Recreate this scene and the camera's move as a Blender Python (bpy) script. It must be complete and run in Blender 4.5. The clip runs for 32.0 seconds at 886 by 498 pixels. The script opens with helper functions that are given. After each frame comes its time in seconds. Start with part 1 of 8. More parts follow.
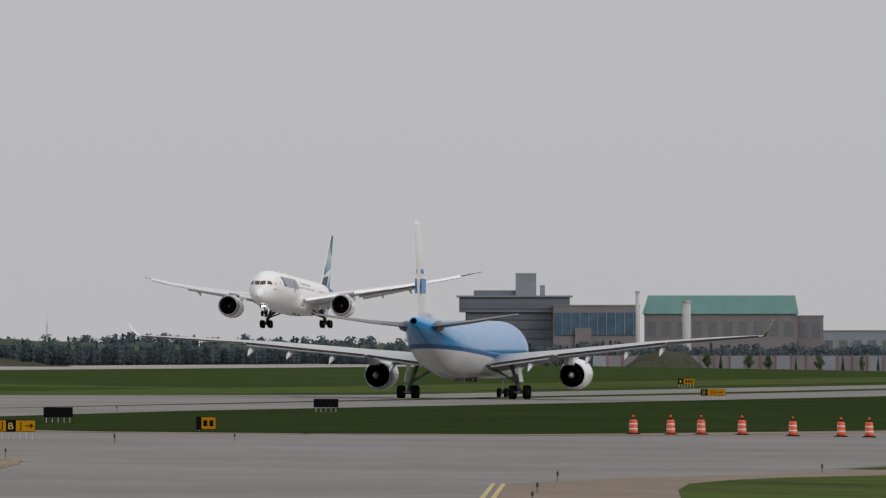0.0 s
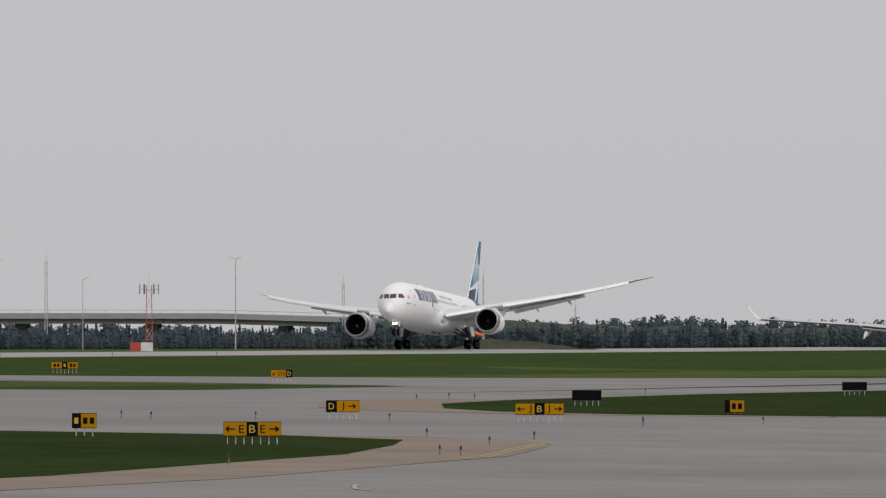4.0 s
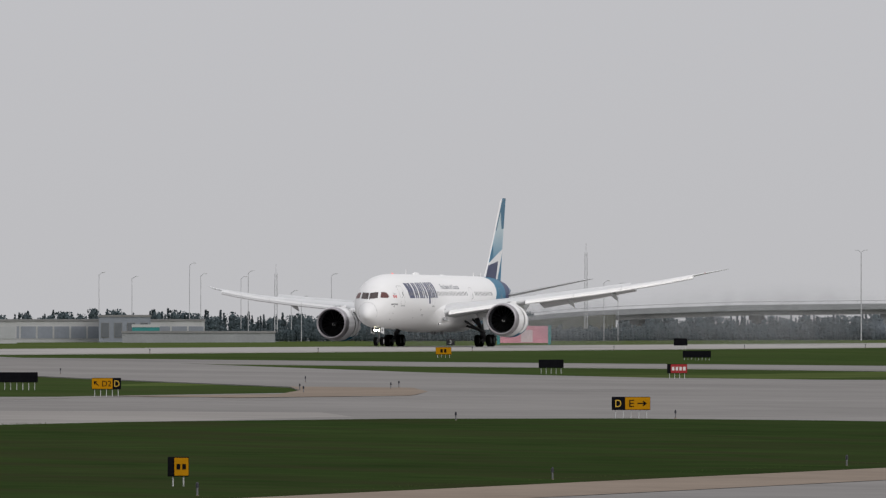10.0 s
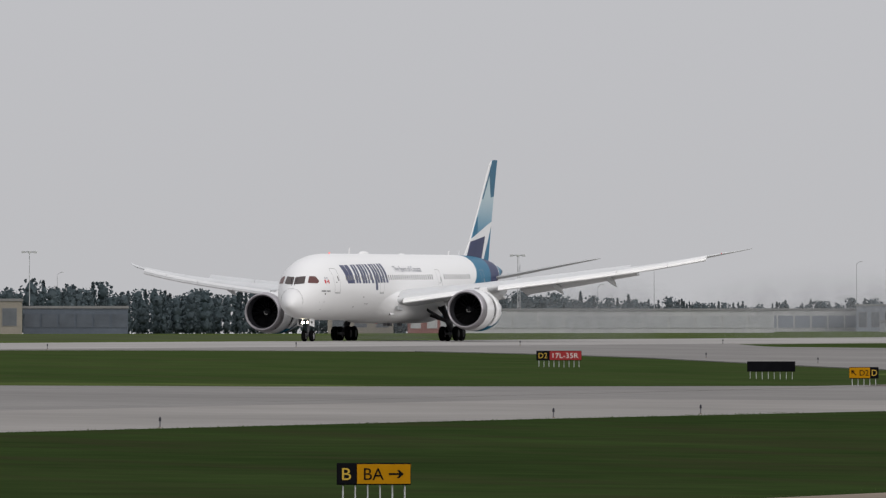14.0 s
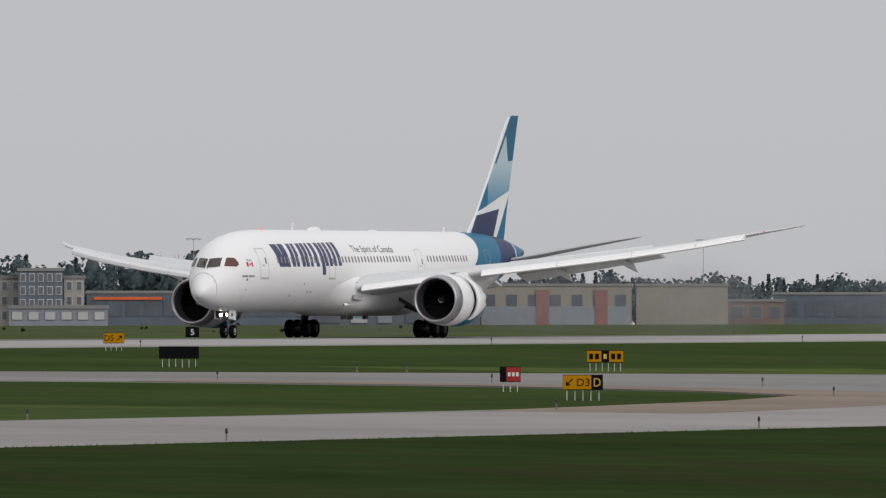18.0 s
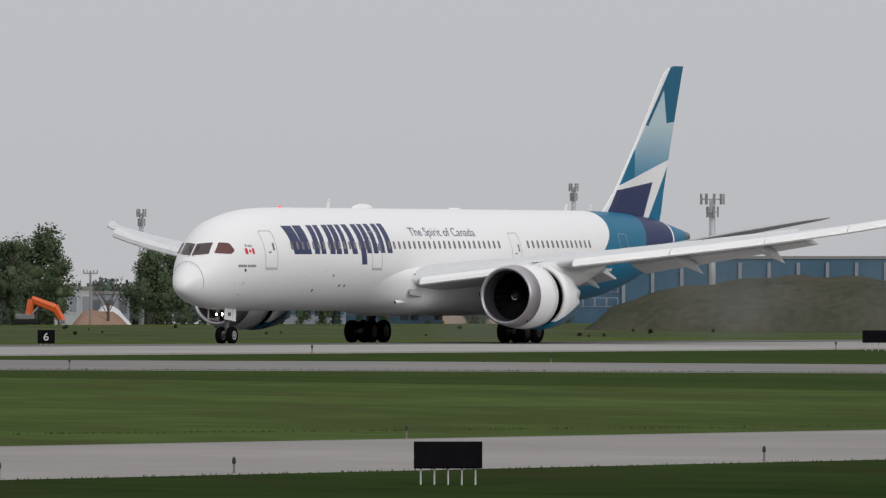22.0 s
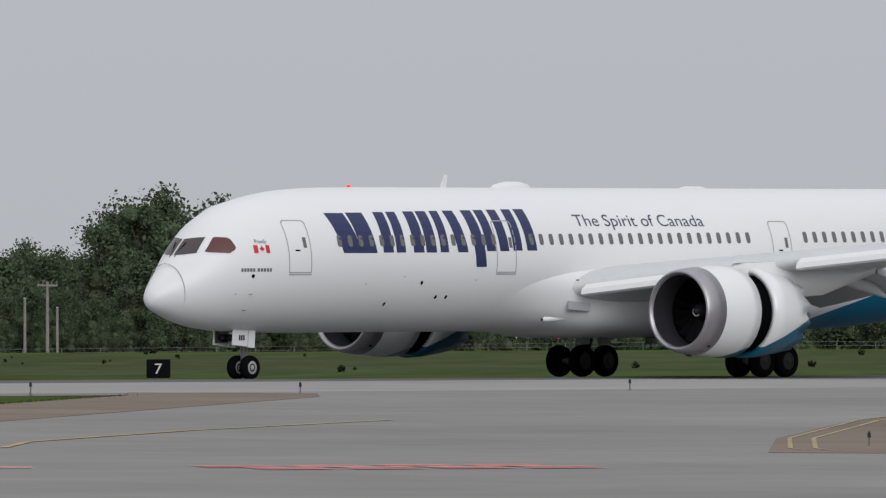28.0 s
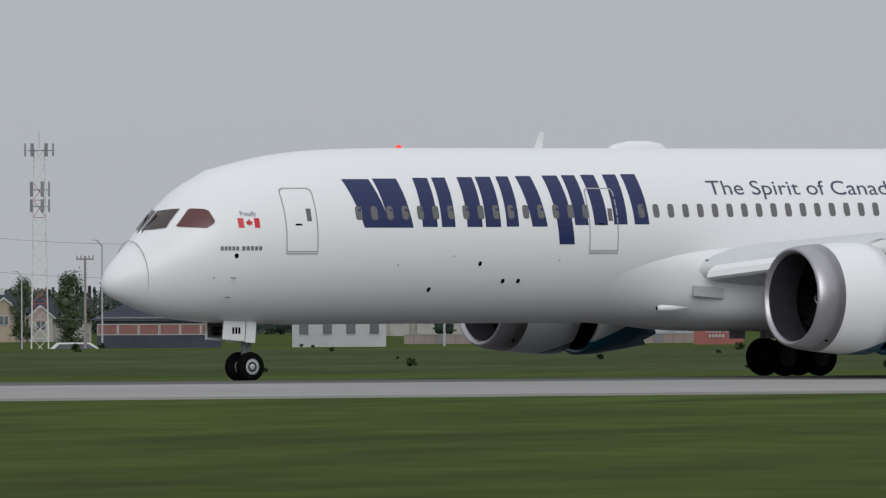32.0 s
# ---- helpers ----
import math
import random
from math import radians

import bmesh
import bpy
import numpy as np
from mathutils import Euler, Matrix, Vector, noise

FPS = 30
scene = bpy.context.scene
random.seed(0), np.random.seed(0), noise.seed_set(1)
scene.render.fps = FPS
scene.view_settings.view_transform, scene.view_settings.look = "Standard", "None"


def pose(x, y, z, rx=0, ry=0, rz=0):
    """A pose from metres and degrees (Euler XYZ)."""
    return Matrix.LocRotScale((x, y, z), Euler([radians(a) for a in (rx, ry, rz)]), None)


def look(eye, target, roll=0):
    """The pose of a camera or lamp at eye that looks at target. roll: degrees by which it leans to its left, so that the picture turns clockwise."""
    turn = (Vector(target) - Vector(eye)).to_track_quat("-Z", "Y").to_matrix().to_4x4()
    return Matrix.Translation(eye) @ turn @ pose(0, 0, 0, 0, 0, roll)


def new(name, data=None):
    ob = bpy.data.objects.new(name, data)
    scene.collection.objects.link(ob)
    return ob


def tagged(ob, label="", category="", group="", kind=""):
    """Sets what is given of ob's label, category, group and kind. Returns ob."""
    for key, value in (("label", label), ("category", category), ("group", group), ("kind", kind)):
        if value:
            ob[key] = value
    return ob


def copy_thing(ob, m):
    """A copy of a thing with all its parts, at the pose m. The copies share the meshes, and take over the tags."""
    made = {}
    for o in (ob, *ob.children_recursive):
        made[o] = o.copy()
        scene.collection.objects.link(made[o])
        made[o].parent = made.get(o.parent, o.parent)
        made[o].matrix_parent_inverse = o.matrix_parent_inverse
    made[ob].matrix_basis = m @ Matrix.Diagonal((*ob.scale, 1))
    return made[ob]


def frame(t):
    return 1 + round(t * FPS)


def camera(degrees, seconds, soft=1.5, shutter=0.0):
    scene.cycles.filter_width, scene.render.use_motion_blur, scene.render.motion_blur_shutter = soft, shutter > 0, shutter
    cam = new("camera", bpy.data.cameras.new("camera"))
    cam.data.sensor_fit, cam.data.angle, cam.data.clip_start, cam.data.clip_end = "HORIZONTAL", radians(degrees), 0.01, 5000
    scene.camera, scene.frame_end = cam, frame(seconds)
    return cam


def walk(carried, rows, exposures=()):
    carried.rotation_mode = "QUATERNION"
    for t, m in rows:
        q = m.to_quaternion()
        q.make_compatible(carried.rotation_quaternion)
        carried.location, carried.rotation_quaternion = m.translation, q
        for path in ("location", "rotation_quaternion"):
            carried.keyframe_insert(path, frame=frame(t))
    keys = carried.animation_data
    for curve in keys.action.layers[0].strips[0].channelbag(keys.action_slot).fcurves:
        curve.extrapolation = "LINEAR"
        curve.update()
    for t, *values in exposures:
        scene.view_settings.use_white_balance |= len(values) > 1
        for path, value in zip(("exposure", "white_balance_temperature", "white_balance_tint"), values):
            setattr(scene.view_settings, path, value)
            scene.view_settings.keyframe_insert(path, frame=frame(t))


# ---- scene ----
cam = camera(3.7708, 32.0, soft=1.3)
EYE = (0.0, 0.0, 2.68)


def aim(pan, tilt, roll=0.0):
    """The camera on its tripod, turned pan degrees from the runway's direction and raised by tilt degrees; its head leans a little at the end."""
    p, t = radians(pan), radians(tilt)
    return look(EYE, (1000 * math.cos(p), 1000 * math.sin(p), EYE[2] + 1000 * math.tan(t)), roll)


PAN = [
    (0, 8.802, 0.4259), (0.5, 8.895, 0.4042), (1, 9.258, 0.4037), (1.5, 9.557, 0.3902), (2, 9.812, 0.3781), (2.5, 10.078,
    0.3658), (4.5, 11.485, 0.3505), (5, 11.945, 0.3446), (5.5, 12.272, 0.3411), (6, 12.584, 0.3399), (6.5, 12.914, 0.3352),
    (7, 13.167, 0.3331), (7.5, 13.415, 0.3319), (8, 13.662, 0.3276), (8.5, 13.918, 0.3262), (9, 14.181, 0.3218), (9.5,
    14.436, 0.3179), (10, 14.735, 0.3132), (10.5, 15.060, 0.3039), (11, 15.373, 0.3033), (11.5, 15.697, 0.2997), (12,
    16.018, 0.2938), (12.5, 16.428, 0.2743), (13, 16.858, 0.2647), (13.5, 17.367, 0.2666), (14, 17.959, 0.2672), (14.5,
    18.469, 0.2744), (16.5, 20.359, 0.2534), (17, 21.051, 0.2459), (17.5, 21.711, 0.2418), (18, 22.353, 0.2241), (18.5,
    23.074, 0.2229), (19, 23.830, 0.2176), (19.5, 24.527, 0.2086), (20, 25.261, 0.2027), (20.5, 26.083, 0.2113), (21,
    27.034, 0.2182), (21.5, 27.976, 0.2095), (22, 28.946, 0.2076), (22.5, 29.961, 0.2112), (23, 30.993, 0.2055), (23.5,
    32.003, 0.2011), (24, 33.047, 0.1993), (24.5, 34.164, 0.2176), (26.5, 39.148, 0.3362), (27, 40.640, 0.2997), (27.5,
    42.309, 0.2812), (28, 43.656, 0.2782), (28.5, 45.131, 0.2673), (29, 46.724, 0.2638), (29.5, 48.437, 0.2594), (30,
    50.441, 0.2424), (30.5, 52.165, 0.2322), (31, 53.851, 0.2158), (31.5, 55.537, 0.2059), (32, 57.306, 0.2240),
]
EXPOSURES = [(0, -0.06, 6590, 11.5), (1, 0.11, 6590, 11.5), (2, 0.08, 6590, 11.5), (5, 0.05, 6570, 11.5), (17, 0.03, 6500, 11), (24, 0.0, 6420, 10.5), (27, -0.05, 6290, 10), (29, -0.08, 6230, 9), (32, -0.14, 6190, 8)]
walk(cam, [(t, aim(p, e, float(np.interp(t, (0, 26.5, 29, 31.5, 32), (0, 0, -0.14, -0.27, -0.27))))) for t, p, e in PAN], EXPOSURES)

# ---- daylight: a bright, hazy overcast ----
world = bpy.data.worlds.new("overcast_sky")
scene.world = world
world.use_nodes = True
wn, wl = world.node_tree.nodes, world.node_tree.links
wn.clear()
sky = wn.new("ShaderNodeTexSky")
sky.sky_type, sky.sun_disc = "NISHITA", False
sky.sun_elevation, sky.sun_rotation = radians(25), radians(210)
sky.dust_density = 5.0
grey = wn.new("ShaderNodeHueSaturation")
grey.inputs["Saturation"].default_value = 0.12
grey.inputs["Value"].default_value = 0.10
wl.new(sky.outputs["Color"], grey.inputs["Color"])
coords = wn.new("ShaderNodeTexCoord")
split = wn.new("ShaderNodeSeparateXYZ")
wl.new(coords.outputs["Generated"], split.inputs[0])
deck = wn.new("ShaderNodeValToRGB")
for k, (at, c) in enumerate([(0.0, (0.50, 0.505, 0.52)), (0.03, (0.52, 0.528, 0.548)), (0.35, (0.66, 0.665, 0.685)), (1.0, (0.95, 0.955, 0.98))]):
    e = deck.color_ramp.elements[k] if k < 2 else deck.color_ramp.elements.new(at)
    e.position, e.color = at, (*c, 1)
wl.new(split.outputs["Z"], deck.inputs["Fac"])
cloud = wn.new("ShaderNodeMix")
cloud.data_type = "RGBA"
cloud.inputs["Factor"].default_value = 0.97
wl.new(grey.outputs["Color"], cloud.inputs["A"])
wl.new(deck.outputs["Color"], cloud.inputs["B"])
back = wn.new("ShaderNodeBackground")
back.inputs["Strength"].default_value = 1.0
wl.new(cloud.outputs["Result"], back.inputs["Color"])
wout = wn.new("ShaderNodeOutputWorld")
wl.new(back.outputs[0], wout.inputs[0])

lamp = bpy.data.lights.new("sun", "SUN")
lamp.energy, lamp.angle, lamp.color = 1.2, radians(38), (1.0, 0.97, 0.93)
sun = new("sun", lamp)
sun.matrix_world = look((0, 0, 46), (50, 86, 0))


# ---- materials ----
def mat(name, color, rough=0.6, metal=0.0, vary=0.0, scale=1.0, bump=0.0, fine=0.0, emit=0.0, coat=0.0, stretch=(1, 1, 1), second=None, patch=None):
    """A surface whose colour wanders at two scales round its base, with grain and relief of real size."""
    m = bpy.data.materials.new(name)
    m.use_nodes = True
    n, l = m.node_tree.nodes, m.node_tree.links
    b = n["Principled BSDF"]
    b.inputs["Base Color"].default_value = (*color, 1)
    b.inputs["Roughness"].default_value = rough
    b.inputs["Metallic"].default_value = metal
    b.inputs["Coat Weight"].default_value = coat
    if rough > 0.75:
        b.inputs["Specular IOR Level"].default_value = 0.0
    if emit:
        b.inputs["Emission Color"].default_value = (*color, 1)
        b.inputs["Emission Strength"].default_value = emit
    if vary or bump:
        tc, mp = n.new("ShaderNodeTexCoord"), n.new("ShaderNodeMapping")
        mp.inputs["Scale"].default_value = stretch
        l.new(tc.outputs["Object"], mp.inputs["Vector"])
        t1, t2 = n.new("ShaderNodeTexNoise"), n.new("ShaderNodeTexNoise")
        t1.inputs["Scale"].default_value, t1.inputs["Detail"].default_value = scale, 6
        t2.inputs["Scale"].default_value, t2.inputs["Detail"].default_value = scale * 9, 4
        l.new(mp.outputs[0], t1.inputs["Vector"])
        l.new(mp.outputs[0], t2.inputs["Vector"])
        mx = n.new("ShaderNodeMix")
        mx.data_type = "RGBA"
        lo = [c * (1 - vary) for c in color] if second is None else list(second)
        hi = [min(1, c * (1 + vary)) for c in color]
        mx.inputs["A"].default_value, mx.inputs["B"].default_value = (*lo, 1), (*hi, 1)
        add = n.new("ShaderNodeMath")
        add.operation = "MULTIPLY_ADD"
        l.new(t2.outputs["Fac"], add.inputs[0])
        add.inputs[1].default_value = fine
        ramp = n.new("ShaderNodeMapRange")
        ramp.inputs["From Min"].default_value, ramp.inputs["From Max"].default_value = 0.3 + fine * 0.3, 0.7 + fine * 0.7
        l.new(t1.outputs["Fac"], add.inputs[2])
        l.new(add.outputs[0], ramp.inputs["Value"])
        l.new(ramp.outputs[0], mx.inputs["Factor"])
        tone = mx.outputs["Result"]
        if patch:  # long mown strips and bald spots of another tone
            turn, thin, spots, rng, both = (n.new("ShaderNode" + k) for k in ("Mapping", "Mapping", "TexNoise", "MapRange", "Mix"))
            turn.inputs["Rotation"].default_value = (0, 0, radians(-38))
            thin.inputs["Scale"].default_value = (0.035, 0.20, 0.2)
            spots.inputs["Scale"].default_value, spots.inputs["Detail"].default_value = 1.0, 5
            rng.inputs["From Min"].default_value, rng.inputs["From Max"].default_value, rng.inputs["To Max"].default_value = 0.45, 0.68, 0.8
            both.data_type = "RGBA"
            both.inputs["B"].default_value = (*patch, 1)
            l.new(tc.outputs["Object"], turn.inputs["Vector"])
            l.new(turn.outputs[0], thin.inputs["Vector"])
            l.new(thin.outputs[0], spots.inputs["Vector"])
            l.new(spots.outputs["Fac"], rng.inputs["Value"])
            l.new(rng.outputs[0], both.inputs["Factor"])
            l.new(tone, both.inputs["A"])
            tone = both.outputs["Result"]
        l.new(tone, b.inputs["Base Color"])
        if bump:
            bp = n.new("ShaderNodeBump")
            bp.inputs["Strength"].default_value, bp.inputs["Distance"].default_value = bump, 0.05
            l.new(t2.outputs["Fac"], bp.inputs["Height"])
            l.new(bp.outputs[0], b.inputs["Normal"])
    return m


def glass(name, tint, rough=0.06):
    m = mat(name, tint, rough, 0.0, coat=1.0)
    return m


# ---- mesh tools ----
def part(name, bm, material, parent=None, label="", smooth=False):
    """Link a bmesh as one mesh object, under a thing or under a part."""
    me = bpy.data.meshes.new(name)
    bm.to_mesh(me)
    bm.free()
    for m in material if isinstance(material, (list, tuple)) else [material]:
        me.materials.append(m)
    if smooth:
        me.shade_smooth()
    ob = new(name, me)
    ob.parent = parent
    if label:
        ob["label"] = label
    return ob


def thing(name, label, category, m=None, group=""):
    ob = new(name)
    ob.empty_display_size = 0.2
    if m is not None:
        ob.matrix_basis = m
    return tagged(ob, label, category, group)


def boxes(*specs, bevel=0.0):
    """A bmesh of boxes: (x0, x1, y0, y1, z0, z1)."""
    bm = bmesh.new()
    for x0, x1, y0, y1, z0, z1 in specs:
        v = [bm.verts.new(p) for p in ((x0, y0, z0), (x1, y0, z0), (x1, y1, z0), (x0, y1, z0), (x0, y0, z1), (x1, y0, z1), (x1, y1, z1), (x0, y1, z1))]
        for f in ((0, 3, 2, 1), (4, 5, 6, 7), (0, 1, 5, 4), (1, 2, 6, 5), (2, 3, 7, 6), (3, 0, 4, 7)):
            bm.faces.new([v[i] for i in f])
    if bevel:
        bmesh.ops.bevel(bm, geom=list(bm.edges), offset=bevel, segments=2, affect="EDGES", profile=0.7)
    return bm


def rod(bm, a, b, r0, r1=None, n=8, cap=True):
    """A round bar from a to b, added to bm."""
    a, b = Vector(a), Vector(b)
    r1 = r0 if r1 is None else r1
    z = (b - a).normalized()
    x = z.orthogonal().normalized()
    y = z.cross(x)
    ra, rb = [], []
    for k in range(n):
        t = 2 * math.pi * k / n
        o = x * math.cos(t) + y * math.sin(t)
        ra.append(bm.verts.new(a + o * r0))
        rb.append(bm.verts.new(b + o * r1))
    for k in range(n):
        bm.faces.new((ra[k], ra[(k + 1) % n], rb[(k + 1) % n], rb[k]))
    if cap:
        bm.faces.new(ra[::-1])
        bm.faces.new(rb)
    return bm


def rods(*specs, n=8):
    bm = bmesh.new()
    for s in specs:
        rod(bm, *s, n=n)
    return bm


def loft(rings, closed=True, cap0=True, cap1=True):
    """A skin over rings of points of equal number."""
    bm = bmesh.new()
    vs = [[bm.verts.new(p) for p in r] for r in rings]
    n = len(vs[0])
    for a, b in zip(vs, vs[1:]):
        for k in range(n if closed else n - 1):
            bm.faces.new((a[k], a[(k + 1) % n], b[(k + 1) % n], b[k]))
    if cap0:
        bm.faces.new(vs[0][::-1])
    if cap1:
        bm.faces.new(vs[-1])
    bmesh.ops.recalc_face_normals(bm, faces=list(bm.faces))
    return bm


def lathe(profile, n=40, start=0.0, sweep=2 * math.pi, caps=True):
    """A body of revolution about the x axis from (x, r) pairs."""
    rings = []
    for x, r in profile:
        rings.append([(x, r * math.sin(start + sweep * k / n), r * math.cos(start + sweep * k / n)) for k in range(n)])
    return loft(rings, cap0=caps and profile[0][1] > 1e-3, cap1=caps and profile[-1][1] > 1e-3)


def moved(bm, m):
    bm.transform(m)
    return bm


def prism(pts, depth, m=None):
    """A flat outline (u, v) drawn in the x-z plane and made depth thick in y."""
    bm = bmesh.new()
    f = bm.faces.new([bm.verts.new((u, 0, v)) for u, v in pts])
    r = bmesh.ops.extrude_face_region(bm, geom=[f])
    bmesh.ops.translate(bm, verts=[g for g in r["geom"] if isinstance(g, bmesh.types.BMVert)], vec=(0, depth, 0))
    bmesh.ops.recalc_face_normals(bm, faces=list(bm.faces))
    if m is not None:
        bm.transform(m)
    return bm


def text_bmesh(body, size, align="CENTER", depth=0.0):
    """Lettering in the built-in font as a mesh in the x-y plane."""
    cu = bpy.data.curves.new("lettering", "FONT")
    cu.body, cu.size, cu.align_x, cu.align_y = body, size, align, "BOTTOM_BASELINE"
    cu.extrude, cu.resolution_u = depth, 4
    ob = bpy.data.objects.new("lettering", cu)
    scene.collection.objects.link(ob)
    dg = bpy.context.evaluated_depsgraph_get()
    me = bpy.data.meshes.new_from_object(ob.evaluated_get(dg))
    bpy.data.objects.remove(ob)
    bpy.data.curves.remove(cu)
    bm = bmesh.new()
    bm.from_mesh(me)
    bpy.data.meshes.remove(me)
    return bm


# ---- the lie of the land: the runway's crown, and the fall towards the taxiways ----
PROFILE_Y = (-4000, -50, 50, 125, 350, 388, 430, 480, 640, 900, 1400, 5000)
PROFILE_Z = (-3.4, -3.2, -3.2, -2.45, -0.22, 0.0, -0.36, -0.25, -0.6, -1.9, -2.6, -4.5)


def land(x, y):
    z = float(np.interp(y, PROFILE_Y, PROFILE_Z))
    if y < 345:
        z -= 0.0008 * max(0.0, min(x, 1500.0) - 700.0) * min(1.0, (345 - y) / 100)
    z += float(np.interp(y, (460, 560, 640), (0, 0.95, 0))) * max(0.0, min(1.0, (2000 - x) / 1000))
    return z - 0.006 * max(0.0, x - 2400)


def spot(bearing, away):
    """Plan coordinates of a place so many degrees from the runway's direction and so far from the viewpoint."""
    return away * math.cos(radians(bearing)), away * math.sin(radians(bearing))


def on_land(x, y, turn=0.0, up=0.0):
    return pose(x, y, land(x, y) + up, 0, 0, turn)


def sheet(name, outline, lift, material, step=6.0, kind="structure", label="", category=""):
    """A level surface that follows the land inside an outline (x, y), lift metres above it."""
    ys = sorted({p[1] for p in outline})
    lo, hi = ys[0], ys[-1]
    cuts = sorted(set(ys) | {y for y in PROFILE_Y if lo < y < hi} | {lo + step * k for k in range(int((hi - lo) / step) + 1)})
    bm = bmesh.new()

    def spans(y0, y1):
        mid, xs = (y0 + y1) / 2, []
        for (xa, ya), (xb, yb) in zip(outline, outline[1:] + outline[:1]):
            if (ya <= mid < yb) or (yb <= mid < ya):
                xs.append([xa + (xb - xa) * (y - ya) / (yb - ya) for y in (mid, y0, y1)])
        xs.sort()
        return [q[1] for q in xs], [q[2] for q in xs]

    for y0, y1 in zip(cuts, cuts[1:]):
        if y1 - y0 < 1e-3:
            continue
        a, b = spans(y0, y1)
        for k in range(0, len(a) - 1, 2):
            parts_x = max(1, int((max(a[k + 1], b[k + 1]) - min(a[k], b[k])) / 120))
            pa = [a[k] + (a[k + 1] - a[k]) * i / parts_x for i in range(parts_x + 1)]
            pb = [b[k] + (b[k + 1] - b[k]) * i / parts_x for i in range(parts_x + 1)]
            for i in range(parts_x):
                q = [(pa[i], y0), (pa[i + 1], y0), (pb[i + 1], y1), (pb[i], y1)]
                vs = [bm.verts.new((x, y, land(x, y) + lift)) for x, y in q]
                bm.faces.new(vs)
    bmesh.ops.remove_doubles(bm, verts=list(bm.verts), dist=1e-3)
    rim = bmesh.ops.extrude_edge_only(bm, edges=[e for e in bm.edges if e.is_boundary])["geom"]
    bmesh.ops.translate(bm, verts=[v for v in rim if isinstance(v, bmesh.types.BMVert)], vec=(0, 0, -0.15))
    bmesh.ops.recalc_face_normals(bm, faces=list(bm.faces))
    if sum(f.normal.z for f in bm.faces) < 0:
        bmesh.ops.reverse_faces(bm, faces=list(bm.faces))
    ob = part(name, bm, material)
    return tagged(ob, label, category, kind=kind)


# ---- ground, runway and taxiways ----
GRASS = mat("mown_grass", (0.066, 0.092, 0.029), 0.95, vary=0.30, scale=0.028, fine=0.9, bump=0.6, second=(0.052, 0.070, 0.023), patch=(0.050, 0.058, 0.027))
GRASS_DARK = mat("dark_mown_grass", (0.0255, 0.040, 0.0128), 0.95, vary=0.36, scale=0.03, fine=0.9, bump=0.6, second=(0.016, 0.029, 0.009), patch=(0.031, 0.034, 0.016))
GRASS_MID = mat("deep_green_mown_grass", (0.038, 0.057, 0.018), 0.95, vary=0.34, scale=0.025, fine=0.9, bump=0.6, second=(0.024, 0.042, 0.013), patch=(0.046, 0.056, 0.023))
CONCRETE = mat("runway_concrete", (0.32, 0.31, 0.30), 0.9, vary=0.14, scale=0.05, fine=0.5, bump=0.2)
ASPHALT = mat("taxiway_asphalt", (0.216, 0.209, 0.203), 0.9, vary=0.18, scale=0.03, fine=0.6, bump=0.2)
PALE = mat("pale_taxiway_concrete", (0.264, 0.253, 0.242), 0.9, vary=0.16, scale=0.035, fine=0.5, bump=0.2)
TAN = mat("tan_shoulder_asphalt", (0.222, 0.184, 0.152), 0.95, vary=0.18, scale=0.08, fine=0.6, bump=0.3)
YELLOW_PAINT = mat("cream_yellow_marking_paint", (0.46, 0.38, 0.20), 0.8, vary=0.2, scale=0.5, fine=0.8)
RED_PAINT = mat("red_marking_paint", (0.58, 0.28, 0.25), 0.8, vary=0.3, scale=0.5, fine=0.8)
WHITE_PAINT = mat("white_marking_paint", (0.62, 0.62, 0.60), 0.8, vary=0.15, scale=0.5, fine=0.8)

sheet("ground", [(-4500, -4000), (4900, -4000), (4900, 4900), (-4500, 4900)], -0.05, GRASS, step=30, label="wide mown airfield grass running to the horizon", category="ground")
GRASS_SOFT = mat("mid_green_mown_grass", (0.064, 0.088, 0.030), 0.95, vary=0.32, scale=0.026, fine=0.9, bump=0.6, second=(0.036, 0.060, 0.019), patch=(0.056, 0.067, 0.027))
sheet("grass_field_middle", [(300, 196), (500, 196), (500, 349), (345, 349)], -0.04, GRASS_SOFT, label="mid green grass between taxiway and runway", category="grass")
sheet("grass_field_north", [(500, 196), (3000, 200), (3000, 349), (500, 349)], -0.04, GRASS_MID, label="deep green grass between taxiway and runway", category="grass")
GRASS_FAR = mat("dull_weedy_grass", (0.067, 0.081, 0.041), 0.95, vary=0.34, scale=0.05, fine=0.9, bump=0.6, second=(0.050, 0.061, 0.030), patch=(0.052, 0.068, 0.030))
sheet("grass_field_far", [(-900, 429), (1500, 429), (1500, 900), (-900, 900)], -0.04, GRASS_FAR, step=20, label="dull weedy grass rising beyond the runway", category="grass")
sheet("runway", [(-900, 350), (3200, 350), (3200, 428), (-900, 428)], 0.03, CONCRETE, step=10, label="pale grey concrete runway", category="runway")

sheet("taxiway_strip", [(-900, 173), (640, 173), (660, 180), (640, 201), (-900, 201)], 0.028, PALE, label="pale grey concrete parallel taxiway", category="taxiway")
